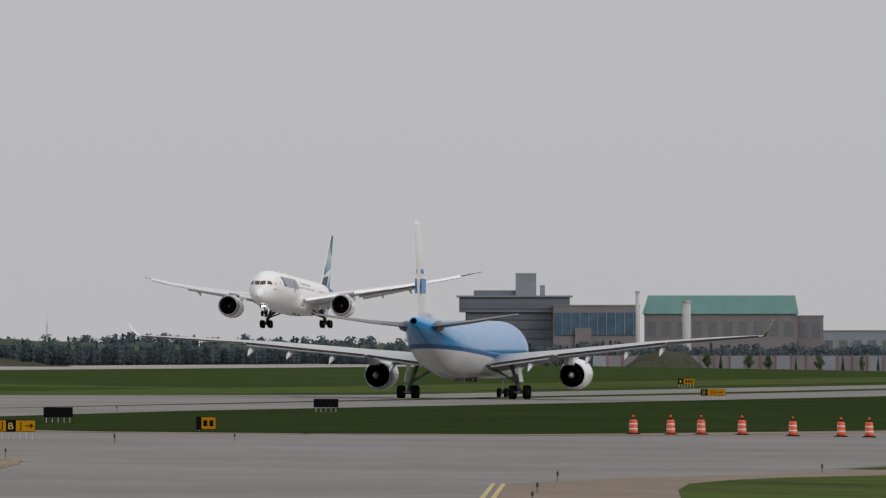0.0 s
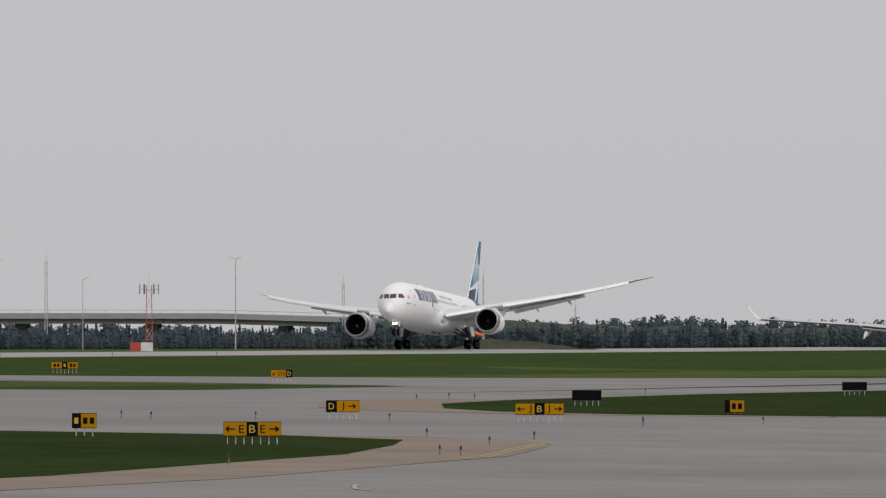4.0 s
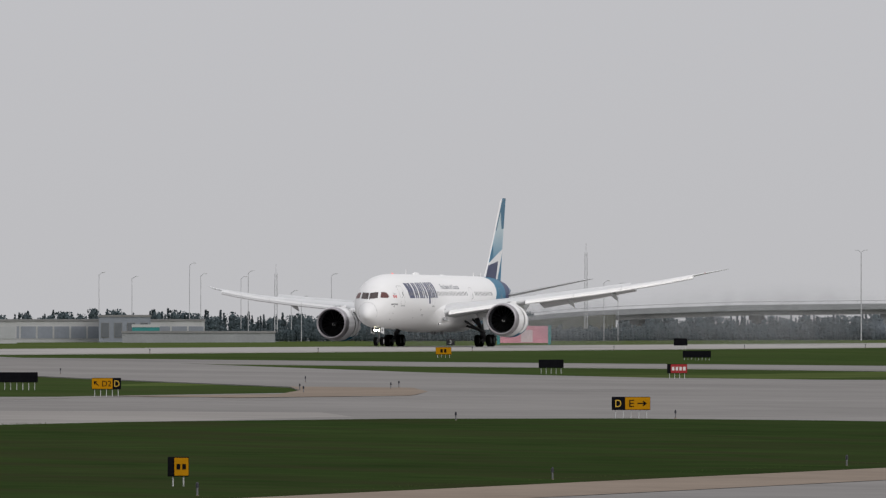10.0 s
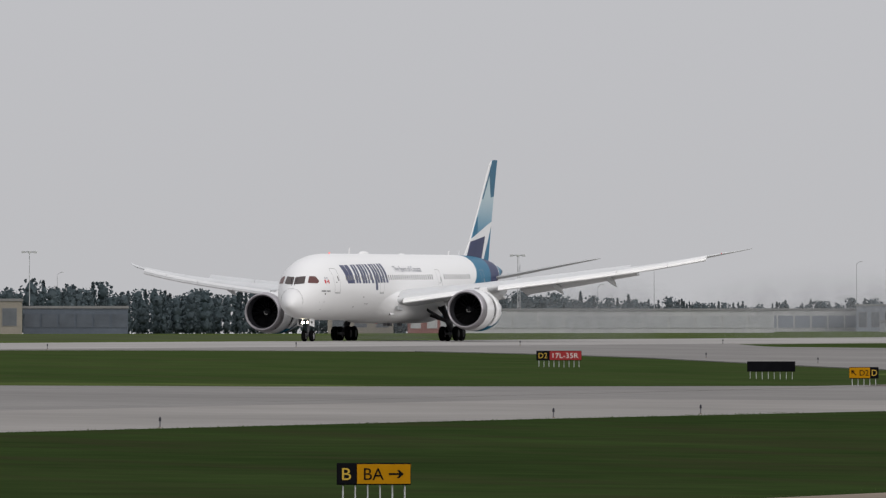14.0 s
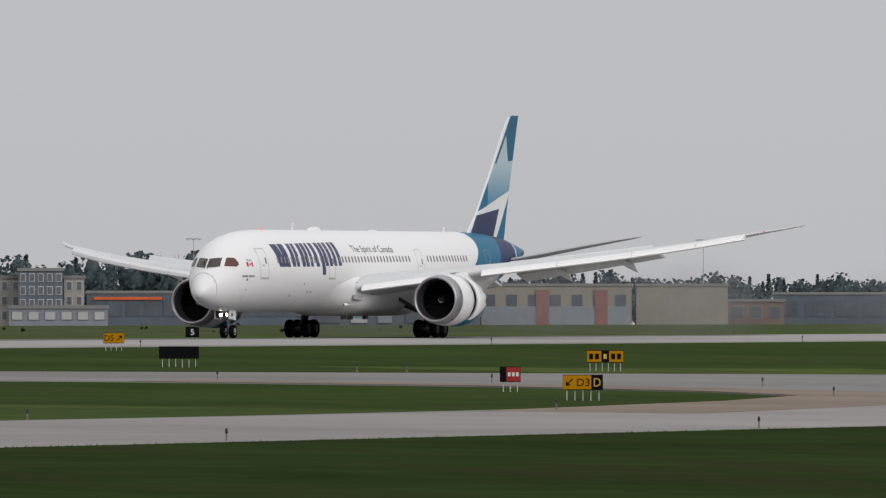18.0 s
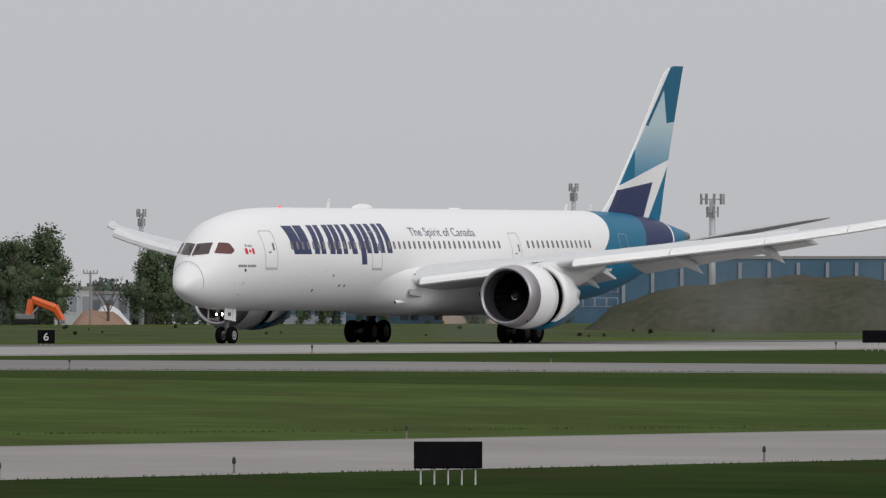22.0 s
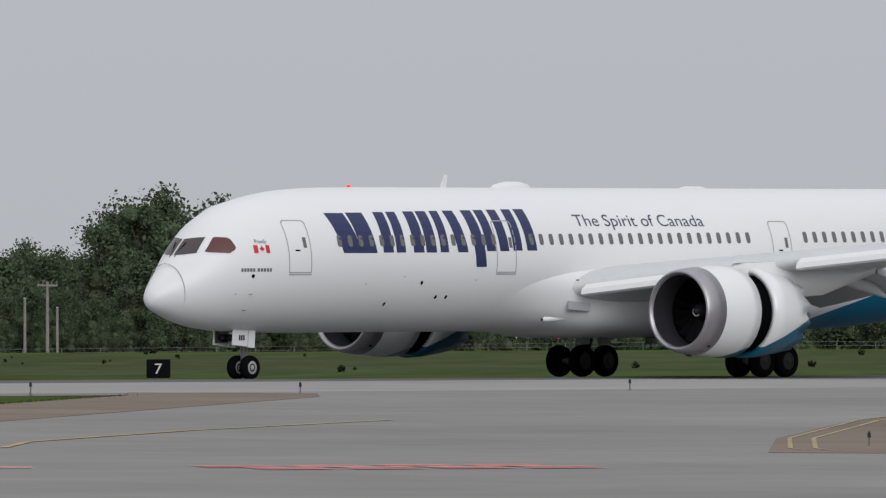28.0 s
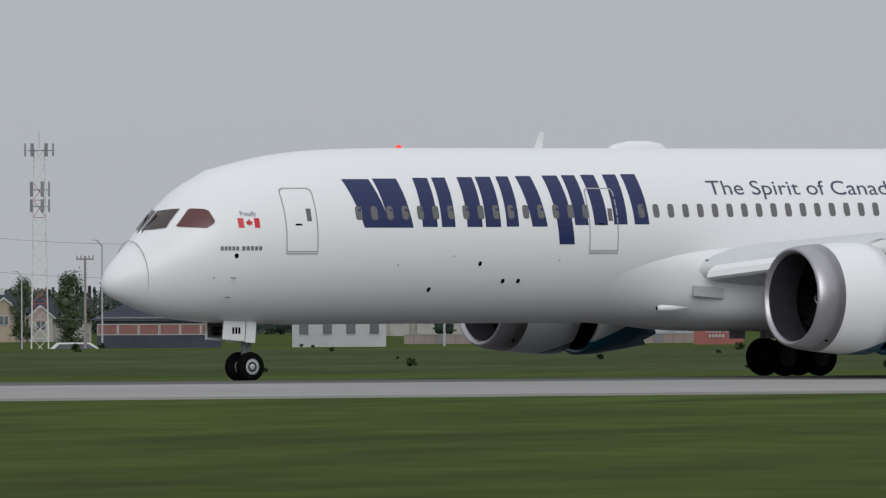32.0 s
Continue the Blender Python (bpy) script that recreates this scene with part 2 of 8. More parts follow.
# two parallel taxiways and the cross link between them, with grass fields left open
sheet("taxiway_pavement", [(-900, -60), (620, -60), (620, 78), (3000, 78), (3000, 214), (745, 217), (640, 211.5), (540, 206), (495, 203), (470, 202), (-900, 202)], 0.02, ASPHALT, label="worn grey asphalt taxiways", category="taxiway")
FIELD_WEST = [(-900, 174), (550, 174), (600, 173), (630, 168), (645, 160), (647, 150), (640, 133), (625, 124), (600, 119.5), (562, 114), (480, 108.5), (-900, 108.5)]
FIELD_EAST = [(800, 145), (812, 155), (835, 163), (880, 172), (930, 176.5), (1030, 180), (1240, 178), (3000, 178), (3000, 108), (889, 108), (834, 117), (815, 122), (803, 133)]
EXIT_NEAR = [(480, 351), (448, 341), (405, 330), (364, 310), (329, 285), (300, 262), (279, 243), (274, 230), (278, 221), (290, 210), (310, 200),
             (110, 200), (140, 212), (165, 226), (191, 244), (252, 286), (287, 304), (328, 333), (345, 345), (351, 351)]
EXIT_MID = [(552, 351), (561, 336), (580, 323), (606, 296), (638, 273), (661, 256), (688, 233), (710, 224), (745, 214), (495, 200), (540, 208), (565, 215), (577, 224),
            (588, 240), (588, 258), (573, 280), (544, 303), (506, 327), (470, 343), (430, 351)]
EXIT_FAR = [(960, 351), (995, 341), (1014, 331), (1000, 316), (974, 299), (909, 267), (843, 232), (809, 222), (775, 212), (1020, 212), (1002, 219), (986, 230), (987, 243), (1013, 268), (1083, 308), (1131, 337), (1165, 351)]
EXIT_CROSS = [(1060, 318), (1083, 308), (1095, 290), (1115, 268), (1125, 246), (1110, 222), (1080, 212), (1400, 212), (1310, 230), (1260, 243), (1200, 268), (1150, 303), (1128, 333), (1080, 345)]
for name, outline in (("taxiway_exit_near", EXIT_NEAR), ("taxiway_exit_middle", EXIT_MID), ("taxiway_exit_far", EXIT_FAR), ("taxiway_exit_cross", EXIT_CROSS)):
    sheet(name, outline, 0.025, PALE if outline is EXIT_NEAR else ASPHALT, step=4, label="worn asphalt exit between runway and taxiway", category="taxiway")
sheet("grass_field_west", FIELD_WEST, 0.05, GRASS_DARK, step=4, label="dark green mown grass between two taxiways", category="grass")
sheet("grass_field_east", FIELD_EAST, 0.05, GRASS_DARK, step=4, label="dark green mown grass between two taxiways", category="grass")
sheet("grass_field_south", [(230, -59), (3000, -59), (3000, -20), (640, 64), (595, 72.1), (581, 74.7), (570, 75.6), (553, 75.3), (530, 72.6), (494, 67.5), (230, 30)], 0.05, GRASS, step=4, label="green grass beside the wide taxiway", category="grass")


def band(name, line, width, lift, material, label, category):
    """A strip of one width that follows a line (x, y) on the land, to the left of its run."""
    bm = bmesh.new()
    pts = []
    for (x0, y0), (x1, y1) in zip(line, line[1:]):
        n = max(1, int(math.hypot(x1 - x0, y1 - y0) / 6))
        pts += [(x0 + (x1 - x0) * k / n, y0 + (y1 - y0) * k / n) for k in range(n)]
    pts.append(line[-1])
    rows = []
    for k, (x, y) in enumerate(pts):
        xa, ya = pts[max(0, k - 1)]
        xb, yb = pts[min(len(pts) - 1, k + 1)]
        d = math.hypot(xb - xa, yb - ya) or 1
        nx, ny = -(yb - ya) / d, (xb - xa) / d
        rows.append([bm.verts.new((x + nx * w, y + ny * w, land(x + nx * w, y + ny * w) + lift)) for w in (0, width / 2, width)])
    for a, b in zip(rows, rows[1:]):
        for k in range(2):
            bm.faces.new((a[k], b[k], b[k + 1], a[k + 1]))
    ob = part(name, bm, material)
    return tagged(ob, label, category, kind="structure")


TANL = "tan asphalt shoulder along the pavement edge"
band("shoulder_1", [(-900, 108.5), (480, 108.5), (562, 114), (600, 119.5), (625, 124), (640, 133)], -7, 0.035, TAN, TANL, "shoulder")
band("shoulder_2", EXIT_NEAR[0:6] + [(281.5, 245.5)], -7.7, 0.035, TAN, TANL, "shoulder")
band("shoulder_9", EXIT_NEAR[6:10], -2.5, 0.034, TAN, TANL, "shoulder")
band("shoulder_3", EXIT_NEAR[12:20], -7, 0.035, TAN, TANL, "shoulder")
band("shoulder_4", [(495, 202), (540, 209), (565, 215), (577, 224), (588, 240), (588, 258)], -9, 0.035, TAN, TANL, "shoulder")
band("shoulder_5", [(803, 133), (800, 145), (812, 155), (835, 163), (880, 172), (930, 176.5)], 8, 0.035, TAN, TANL, "shoulder")
sheet("shoulder_6", [(545, 82), (558, 81.5), (572, 80.5), (599, 77.4), (640, 73), (700, 64), (640, 62), (595, 71), (570, 74), (530, 71), (494, 66), (232, 28), (232, 37.2), (471, 71.6)], 0.035, TAN, step=3, label=TANL, category="shoulder")
band("shoulder_8", [(1400, 108), (889, 108), (834, 117), (815, 122), (803, 133)], 7, 0.035, TAN, TANL, "shoulder")
band("shoulder_7", [(843, 232), (809, 222), (775, 214), (745, 216)], 8, 0.035, TAN, TANL, "shoulder")
sheet("runway_centre", [(-900, 381), (700, 379), (1000, 382), (1000, 396), (700, 405), (-900, 405)], 0.036, mat("rubber_stained_concrete", (0.15, 0.148, 0.146), 0.9, vary=0.25, scale=0.06, fine=0.5, stretch=(0.2, 2, 1)), step=8, label="dark tyre-stained middle of the runway", category="runway")

# painted lines
FADED_WHITE = mat("faded_white_marking_paint", (0.36, 0.35, 0.33), 0.85, vary=0.2, scale=0.6, fine=0.8)
MARKL = "worn yellow taxiway marking paint"
WORN_YELLOW = mat("worn_yellow_marking_paint", (0.37, 0.31, 0.19), 0.85, vary=0.3, scale=0.6, fine=0.8)
for k, off in enumerate((0.0, 0.42)):
    band("marking_1", [(232, 37.6 - off), (471, 71.7 - off), (545, 82.2 - off)], 0.2, 0.045, YELLOW_PAINT, MARKL, "marking")
    band("marking_2", [(545, 106.0 + off), (560, 107.3 + off), (595, 112.4 + off), (617, 115.2 + off), (630, 118.4 + off)], 0.10, 0.045, YELLOW_PAINT, MARKL, "marking")
    edge = [(281.6, 250.6), (280.4, 251.0), (279.9, 252.0), (280.2, 253.4), (282.0, 255.6), (295.2, 267.6), (324.5, 291.2), (360, 316.6)]
    band("marking_3", [(x + off * 1.2, y - off * 1.2) for x, y in edge], -0.14, 0.045, WORN_YELLOW, MARKL, "marking")
band("marking_4", [(466.9, 94.4), (461, 93.3), (456, 92.2), (453, 91.0), (451.5, 89.5)], 0.16, 0.045, FADED_WHITE, "worn white curve painted on the taxiway", "marking")
FADED_YELLOW = mat("faded_yellow_marking_paint", (0.42, 0.34, 0.19), 0.85, vary=0.3, scale=0.6, fine=0.8)
band("marking_5", [(196, 226.5), (200.5, 230.8), (204.6, 233.2), (209, 234.4), (212.6, 234.6)], 1.2, 0.045, FADED_YELLOW, MARKL, "marking")
sheet("marking_6", [(209.5, 233.6), (213, 233.8), (214.9, 230), (209.8, 228.5)], 0.045, FADED_YELLOW, step=2, label=MARKL, category="marking")
sheet("marking_7", [(264, 279.8), (267, 280.2), (269.3, 275), (262, 274.1)], 0.045, FADED_YELLOW, step=2, label=MARKL, category="marking")
LINE_A = [(228.7, 259.5), (231.4, 256.0), (235.9, 250.2), (241.6, 244.5)]
for (xa, ya), (xb, yb) in zip(LINE_A, LINE_A[1:]):
    for k in range(4):
        p, q = [(xa + (xb - xa) * f, ya + (yb - ya) * f) for f in (k / 4, (k + 0.8) / 4)]
        band("marking_8", [p, q], 1.8, 0.045, RED_PAINT, "worn red dashed holding line", "marking")
        p, q = [(xa + (xb - xa) * f - 0.2, ya + (yb - ya) * f - 0.9) for f in (k / 4, (k + 0.6) / 4)]
        band("marking_8", [p, q], 0.35, 0.047, WHITE_PAINT, "worn white edge of the holding line", "marking")
for off in (-1.9, -0.6, 0.7, 2.0):
    for k in range(4):
        xa, ya = 245.6 + 2.6 * k + 0.26 * off + (0.7 if off in (-0.6, 2.0) else 0), 241.9 - 0.7 * k + off
        band("marking_9", [(xa, ya), (xa + 2.1, ya - 0.56)], 1.05, 0.045, RED_PAINT, "worn red holding line on the exit", "marking")
band("marking_10", [(262.3, 267.0), (270.0, 273.8), (289.5, 286.5), (310.8, 298.6)], 0.25, 0.045, FADED_YELLOW, MARKL, "marking")

# ---- the two airliners ----
PAINT_WHITE = mat("white_aircraft_paint", (0.74, 0.74, 0.742), 0.28, vary=0.03, scale=0.15, fine=0.3, coat=0.4)
PAINT_TEAL = mat("teal_aircraft_paint", (0.003, 0.128, 0.235), 0.3, vary=0.06, scale=0.2, coat=0.03)
PAINT_DEEP = mat("deep_teal_aircraft_paint", (0.003, 0.100, 0.185), 0.3, vary=0.06, scale=0.2, coat=0.03)
for paint in (PAINT_TEAL, PAINT_DEEP):
    paint.node_tree.nodes["Principled BSDF"].inputs["Specular IOR Level"].default_value = 0.2
PAINT_NAVY = mat("navy_aircraft_paint", (0.008, 0.017, 0.085), 0.35, vary=0.06, scale=0.2, coat=0.03)
WING_GREY = mat("light_grey_wing_paint", (0.58, 0.59, 0.60), 0.38, vary=0.08, scale=0.4, fine=0.5)
FLAP_PALE = mat("pale_grey_flap_paint", (0.62, 0.62, 0.625), 0.4, vary=0.08, scale=0.4, fine=0.5)
FLAP_GREY = mat("mid_grey_flap_paint", (0.42, 0.43, 0.44), 0.45, vary=0.1, scale=0.4, fine=0.5)
BARE = mat("brushed_inlet_metal", (0.42, 0.40, 0.42), 0.42, 0.9, vary=0.06, scale=2)
DARK = mat("dark_cavity", (0.004, 0.004, 0.0045), 0.95)
DUCT = mat("grey_inlet_duct", (0.03, 0.03, 0.034), 0.8, vary=0.1, scale=2)
# darker grey: the shade under the taxiing jet's tailplane is in this colour
TAIL_SHADE_GREY = mat("tailplane_grey_with_underside_shade", (0.16, 0.165, 0.175), 0.5, vary=0.1, scale=0.4)
FAN = mat("titanium_fan_blade", (0.018, 0.018, 0.02), 0.5, 0.3)
HUB_DARK = mat("black_wheel_hub", (0.012, 0.012, 0.013), 0.6, 0.2)
TYRE = mat("black_tyre_rubber", (0.007, 0.007, 0.0075), 0.85, vary=0.2, scale=3, fine=0.6)
HUB = mat("wheel_hub_metal", (0.5, 0.5, 0.5), 0.4, 0.4)
STRUT = mat("grey_gear_steel", (0.16, 0.16, 0.17), 0.5, 0.3, vary=0.2, scale=3)
GEAR_DARK = mat("dark_gear_steel", (0.06, 0.06, 0.065), 0.5, 0.3, vary=0.25, scale=3)
COCKPIT_FRONT = mat("grey_brown_windscreen_glass", (0.060, 0.045, 0.043), 0.25)
COCKPIT = mat("bronze_cockpit_glass", (0.105, 0.034, 0.030), 0.34)
CABIN = glass("grey_cabin_window", (0.105, 0.098, 0.095), 0.15)
SEAM = mat("grey_panel_seam", (0.34, 0.34, 0.34), 0.6)
RED = mat("red_flag_paint", (0.55, 0.02, 0.03), 0.4)
LANDING_GLOW = mat("landing_light_lens", (1.0, 0.90, 0.66), 0.2, emit=14.0)
BEACON = mat("red_beacon_lens", (0.75, 0.04, 0.03), 0.3, emit=1.1)
PAINT_SKY = mat("sky_blue_aircraft_paint", (0.005, 0.225, 0.52), 0.22, coat=0.4, vary=0.05, scale=0.2)
PAINT_SKY_DARK = mat("dark_blue_aircraft_paint", (0.004, 0.085, 0.25), 0.45, vary=0.05, scale=0.2)


def fin_fade(name, low, high, z0, z1):
    """Tail paint that fades from one printed colour to another up the fin."""
    m = mat(name, low, 0.28, coat=0.1)
    m.node_tree.nodes["Principled BSDF"].inputs["Specular IOR Level"].default_value = 0.25
    n, l = m.node_tree.nodes, m.node_tree.links
    tc, sp, rg = n.new("ShaderNodeTexCoord"), n.new("ShaderNodeSeparateXYZ"), n.new("ShaderNodeMapRange")
    mx = n.new("ShaderNodeMix")
    mx.data_type = "RGBA"
    mx.inputs["A"].default_value, mx.inputs["B"].default_value = (*low, 1), (*high, 1)
    rg.inputs["From Min"].default_value, rg.inputs["From Max"].default_value = z0, z1
    l.new(tc.outputs["Object"], sp.inputs[0])
    l.new(sp.outputs["Z"], rg.inputs["Value"])
    l.new(rg.outputs[0], mx.inputs["Factor"])
    l.new(mx.outputs["Result"], n["Principled BSDF"].inputs["Base Color"])
    return m


PAINT_FADE = fin_fade("fading_blue_tail_paint", (0.02, 0.19, 0.33), (0.42, 0.53, 0.57), 9.8, 13.4)


def cowl_paint():
    """White engine paint with a teal underside that rises aft."""
    m = mat("white_cowling_paint_with_teal_belly", (0.80, 0.80, 0.80), 0.28, coat=0.4)
    n, l = m.node_tree.nodes, m.node_tree.links
    tc, sp, a, g, mx = n.new("ShaderNodeTexCoord"), n.new("ShaderNodeSeparateXYZ"), n.new("ShaderNodeMath"), n.new("ShaderNodeMath"), n.new("ShaderNodeMix")
    a.operation, g.operation, mx.data_type = "MULTIPLY_ADD", "GREATER_THAN", "RGBA"
    a.inputs[1].default_value, a.inputs[2].default_value = 0.48, -2.95
    mx.inputs["A"].default_value, mx.inputs["B"].default_value = (0.78, 0.78, 0.782, 1), (0.004, 0.115, 0.205, 1)
    l.new(tc.outputs["Object"], sp.inputs[0])
    l.new(sp.outputs["X"], a.inputs[0])
    l.new(a.outputs[0], g.inputs[0])
    l.new(sp.outputs["Z"], g.inputs[1])
    l.new(g.outputs[0], mx.inputs["Factor"])
    l.new(mx.outputs["Result"], n["Principled BSDF"].inputs["Base Color"])
    return m


PAINT_COWL = cowl_paint()


class Hull:
    """A fuselage: top, bottom and half width along its length, and what lies on its skin."""

    def __init__(self, s, top, bot, wide, seg=96):
        self.seg = seg
        self.s = np.unique(np.concatenate([s[0] + np.linspace(0, 1, 26) ** 1.6 * 4.0, np.arange(s[0] + 4.3, s[-1], 0.7), [s[-1]]]))
        self.top, self.bot, self.wide = (self.smooth(np.interp(self.s, s, a)) for a in (top, bot, wide))

    @staticmethod
    def smooth(a):
        for _ in range(3):
            a = np.concatenate([a[:1], (a[:-2] + 2 * a[1:-1] + a[2:]) / 4, a[-1:]])
        return a

    def side(self, s, z):
        t, b, w = (np.interp(s, self.s, a) for a in (self.top, self.bot, self.wide))
        u = max(-1, min(1, (z - (t + b) / 2) / ((t - b) / 2)))
        return w * math.sqrt(1 - u * u)

    def normal(self, s, y, z, hand):
        """The outward direction of the skin at a point on it."""
        def f(q):
            t, b, w = (float(np.interp(q, self.s, a)) for a in (self.top, self.bot, self.wide))
            return (y / w) ** 2 + ((z - (t + b) / 2) / ((t - b) / 2)) ** 2, w, (t + b) / 2, (t - b) / 2
        g0, w, c, h = f(s)
        return Vector(((f(s + 0.05)[0] - f(s - 0.05)[0]) / 0.1, hand * 2 * y / w ** 2, 2 * (z - c) / h ** 2)).normalized()

    def rings(self, s0, s1, grow=0.0):
        out = []
        for s in [s0] + [x for x in self.s if s0 + 0.05 < x < s1 - 0.05] + [s1]:
            t, b, w = (float(np.interp(s, self.s, a)) for a in (self.top, self.bot, self.wide))
            out.append([(s, (w + grow) * math.sin(2 * math.pi * k / self.seg), (t + b) / 2 + ((t - b) / 2 + grow) * math.cos(2 * math.pi * k / self.seg)) for k in range(self.seg)])
        return out

    def patch(self, outline, lift=0.012, cell=0.35, hand=-1):
        """A thin patch on the port skin (hand -1) with the outline given as (station, height)."""
        bm = bmesh.new()
        bm.faces.new([bm.verts.new((s, 0, z)) for s, z in outline])
        return self.wrap(bm, lift, cell, hand)

    def front_patch(self, low, high, lift, hand):
        """A patch on the nose between a lower and an upper edge given as (half width, height)."""
        bm = bmesh.new()
        rows = []
        for v in np.linspace(0, 1, 9):
            row = []
            for u in np.linspace(0, 1, 11):
                ya, za = (np.interp(u, np.linspace(0, 1, len(low)), [p[k] for p in low]) for k in (0, 1))
                yb, zb = (np.interp(u, np.linspace(0, 1, len(high)), [p[k] for p in high]) for k in (0, 1))
                y, z = float(ya + (yb - ya) * v), float(za + (zb - za) * v)
                lo, hi = 0.4, 8.0
                for _ in range(40):
                    mid = (lo + hi) / 2
                    inside = z < float(np.interp(mid, self.s, self.top)) and self.side(mid, z) > y
                    lo, hi = (lo, mid) if inside else (mid, hi)
                row.append(bm.verts.new(Vector((hi, hand * y, z)) + self.normal(hi, y, z, hand) * lift))
            rows.append(row)
        for a, b in zip(rows, rows[1:]):
            for k in range(10):
                bm.faces.new((a[k], a[k + 1], b[k + 1], b[k]))
        bmesh.ops.recalc_face_normals(bm, faces=list(bm.faces))
        return bm

    def wrap(self, bm, lift=0.012, cell=0.35, hand=-1):
        xs, zs = [v.co.x for v in bm.verts], [v.co.z for v in bm.verts]
        for axis, lo, hi, c in ((0, min(xs), max(xs), cell * 2), (2, min(zs), max(zs), cell)):
            k = lo + c
            while k < hi:
                p, nn = [0, 0, 0], [0, 0, 0]
                p[axis], nn[axis] = k, 1
                bmesh.ops.bisect_plane(bm, geom=list(bm.verts) + list(bm.edges) + list(bm.faces), plane_co=p, plane_no=nn)
                k += c
        for v in bm.verts:
            s, z = v.co.x, v.co.z
            y = self.side(s, z)
            v.co = Vector((s, hand * y, z)) + self.normal(s, y, z, hand) * lift
        for f in bm.faces:
            f.normal_update()
            if f.normal.y * hand < 0:
                f.normal_flip()
        return bm


def airfoil(le, chord, y, z, thick, n=14, twist=0.0):
    """A wing section's points round its edge, at span y."""
    pts = []
    xs = [0.5 * (1 - math.cos(math.pi * k / n)) for k in range(n + 1)]
    half = lambda c: 5 * thick * (0.2969 * math.sqrt(c) - 0.126 * c - 0.3516 * c ** 2 + 0.2843 * c ** 3 - 0.1015 * c ** 4)
    camber = lambda c: 0.018 * math.sin(math.pi * c)
    for c in xs[::-1]:
        pts.append((le + c * chord, y, z + (camber(c) + half(c)) * chord - twist * c * chord))
    for c in xs[1:-1]:
        pts.append((le + c * chord, y, z + (camber(c) - half(c)) * chord - twist * c * chord))
    return pts


def wheel(radius, width):
    """A tyre and a hub on the y axis."""
    w, r = width / 2, radius
    tyre = lathe([(-w, r * 0.55), (-w, r * 0.8), (-w * 0.75, r * 0.95), (-w * 0.3, r), (w * 0.3, r), (w * 0.75, r * 0.95), (w, r * 0.8), (w, r * 0.55)], 28, caps=False)
    hub = lathe([(-w * 0.8, r * 0.56), (-w * 0.9, r * 0.5), (-w * 0.7, r * 0.3), (-w * 0.95, r * 0.18), (-w * 0.95, 0.0001)], 20, caps=False)
    hub2 = lathe([(w * 0.8, r * 0.56), (w * 0.9, r * 0.5), (w * 0.7, r * 0.3), (w * 0.95, r * 0.18), (w * 0.95, 0.0001)], 20, caps=False)
    me = bpy.data.meshes.new("hub")
    hub2.to_mesh(me)
    hub.from_mesh(me)
    bpy.data.meshes.remove(me)
    q = pose(0, 0, 0, 0, 0, 90)
    return moved(tyre, q), moved(hub, q)


def add_wheel(parent, x, y, z, radius, width, name="wheel", hub=None):
    t, h = wheel(radius, width)
    ob = part(name, t, TYRE, parent, smooth=True)
    ob.location = (x, y, z)
    part("hub", h, hub or HUB_DARK, ob, "wheel hub", smooth=True)
    if hub:
        for d in (-1, 1):
            part("hub_cap", moved(lathe([(0, 0.0001), (0, radius * 0.34), (0.02, radius * 0.30)], 20), pose(0, d * width * 0.44, 0, 0, 0, 90)), HUB_DARK, ob)
    return ob


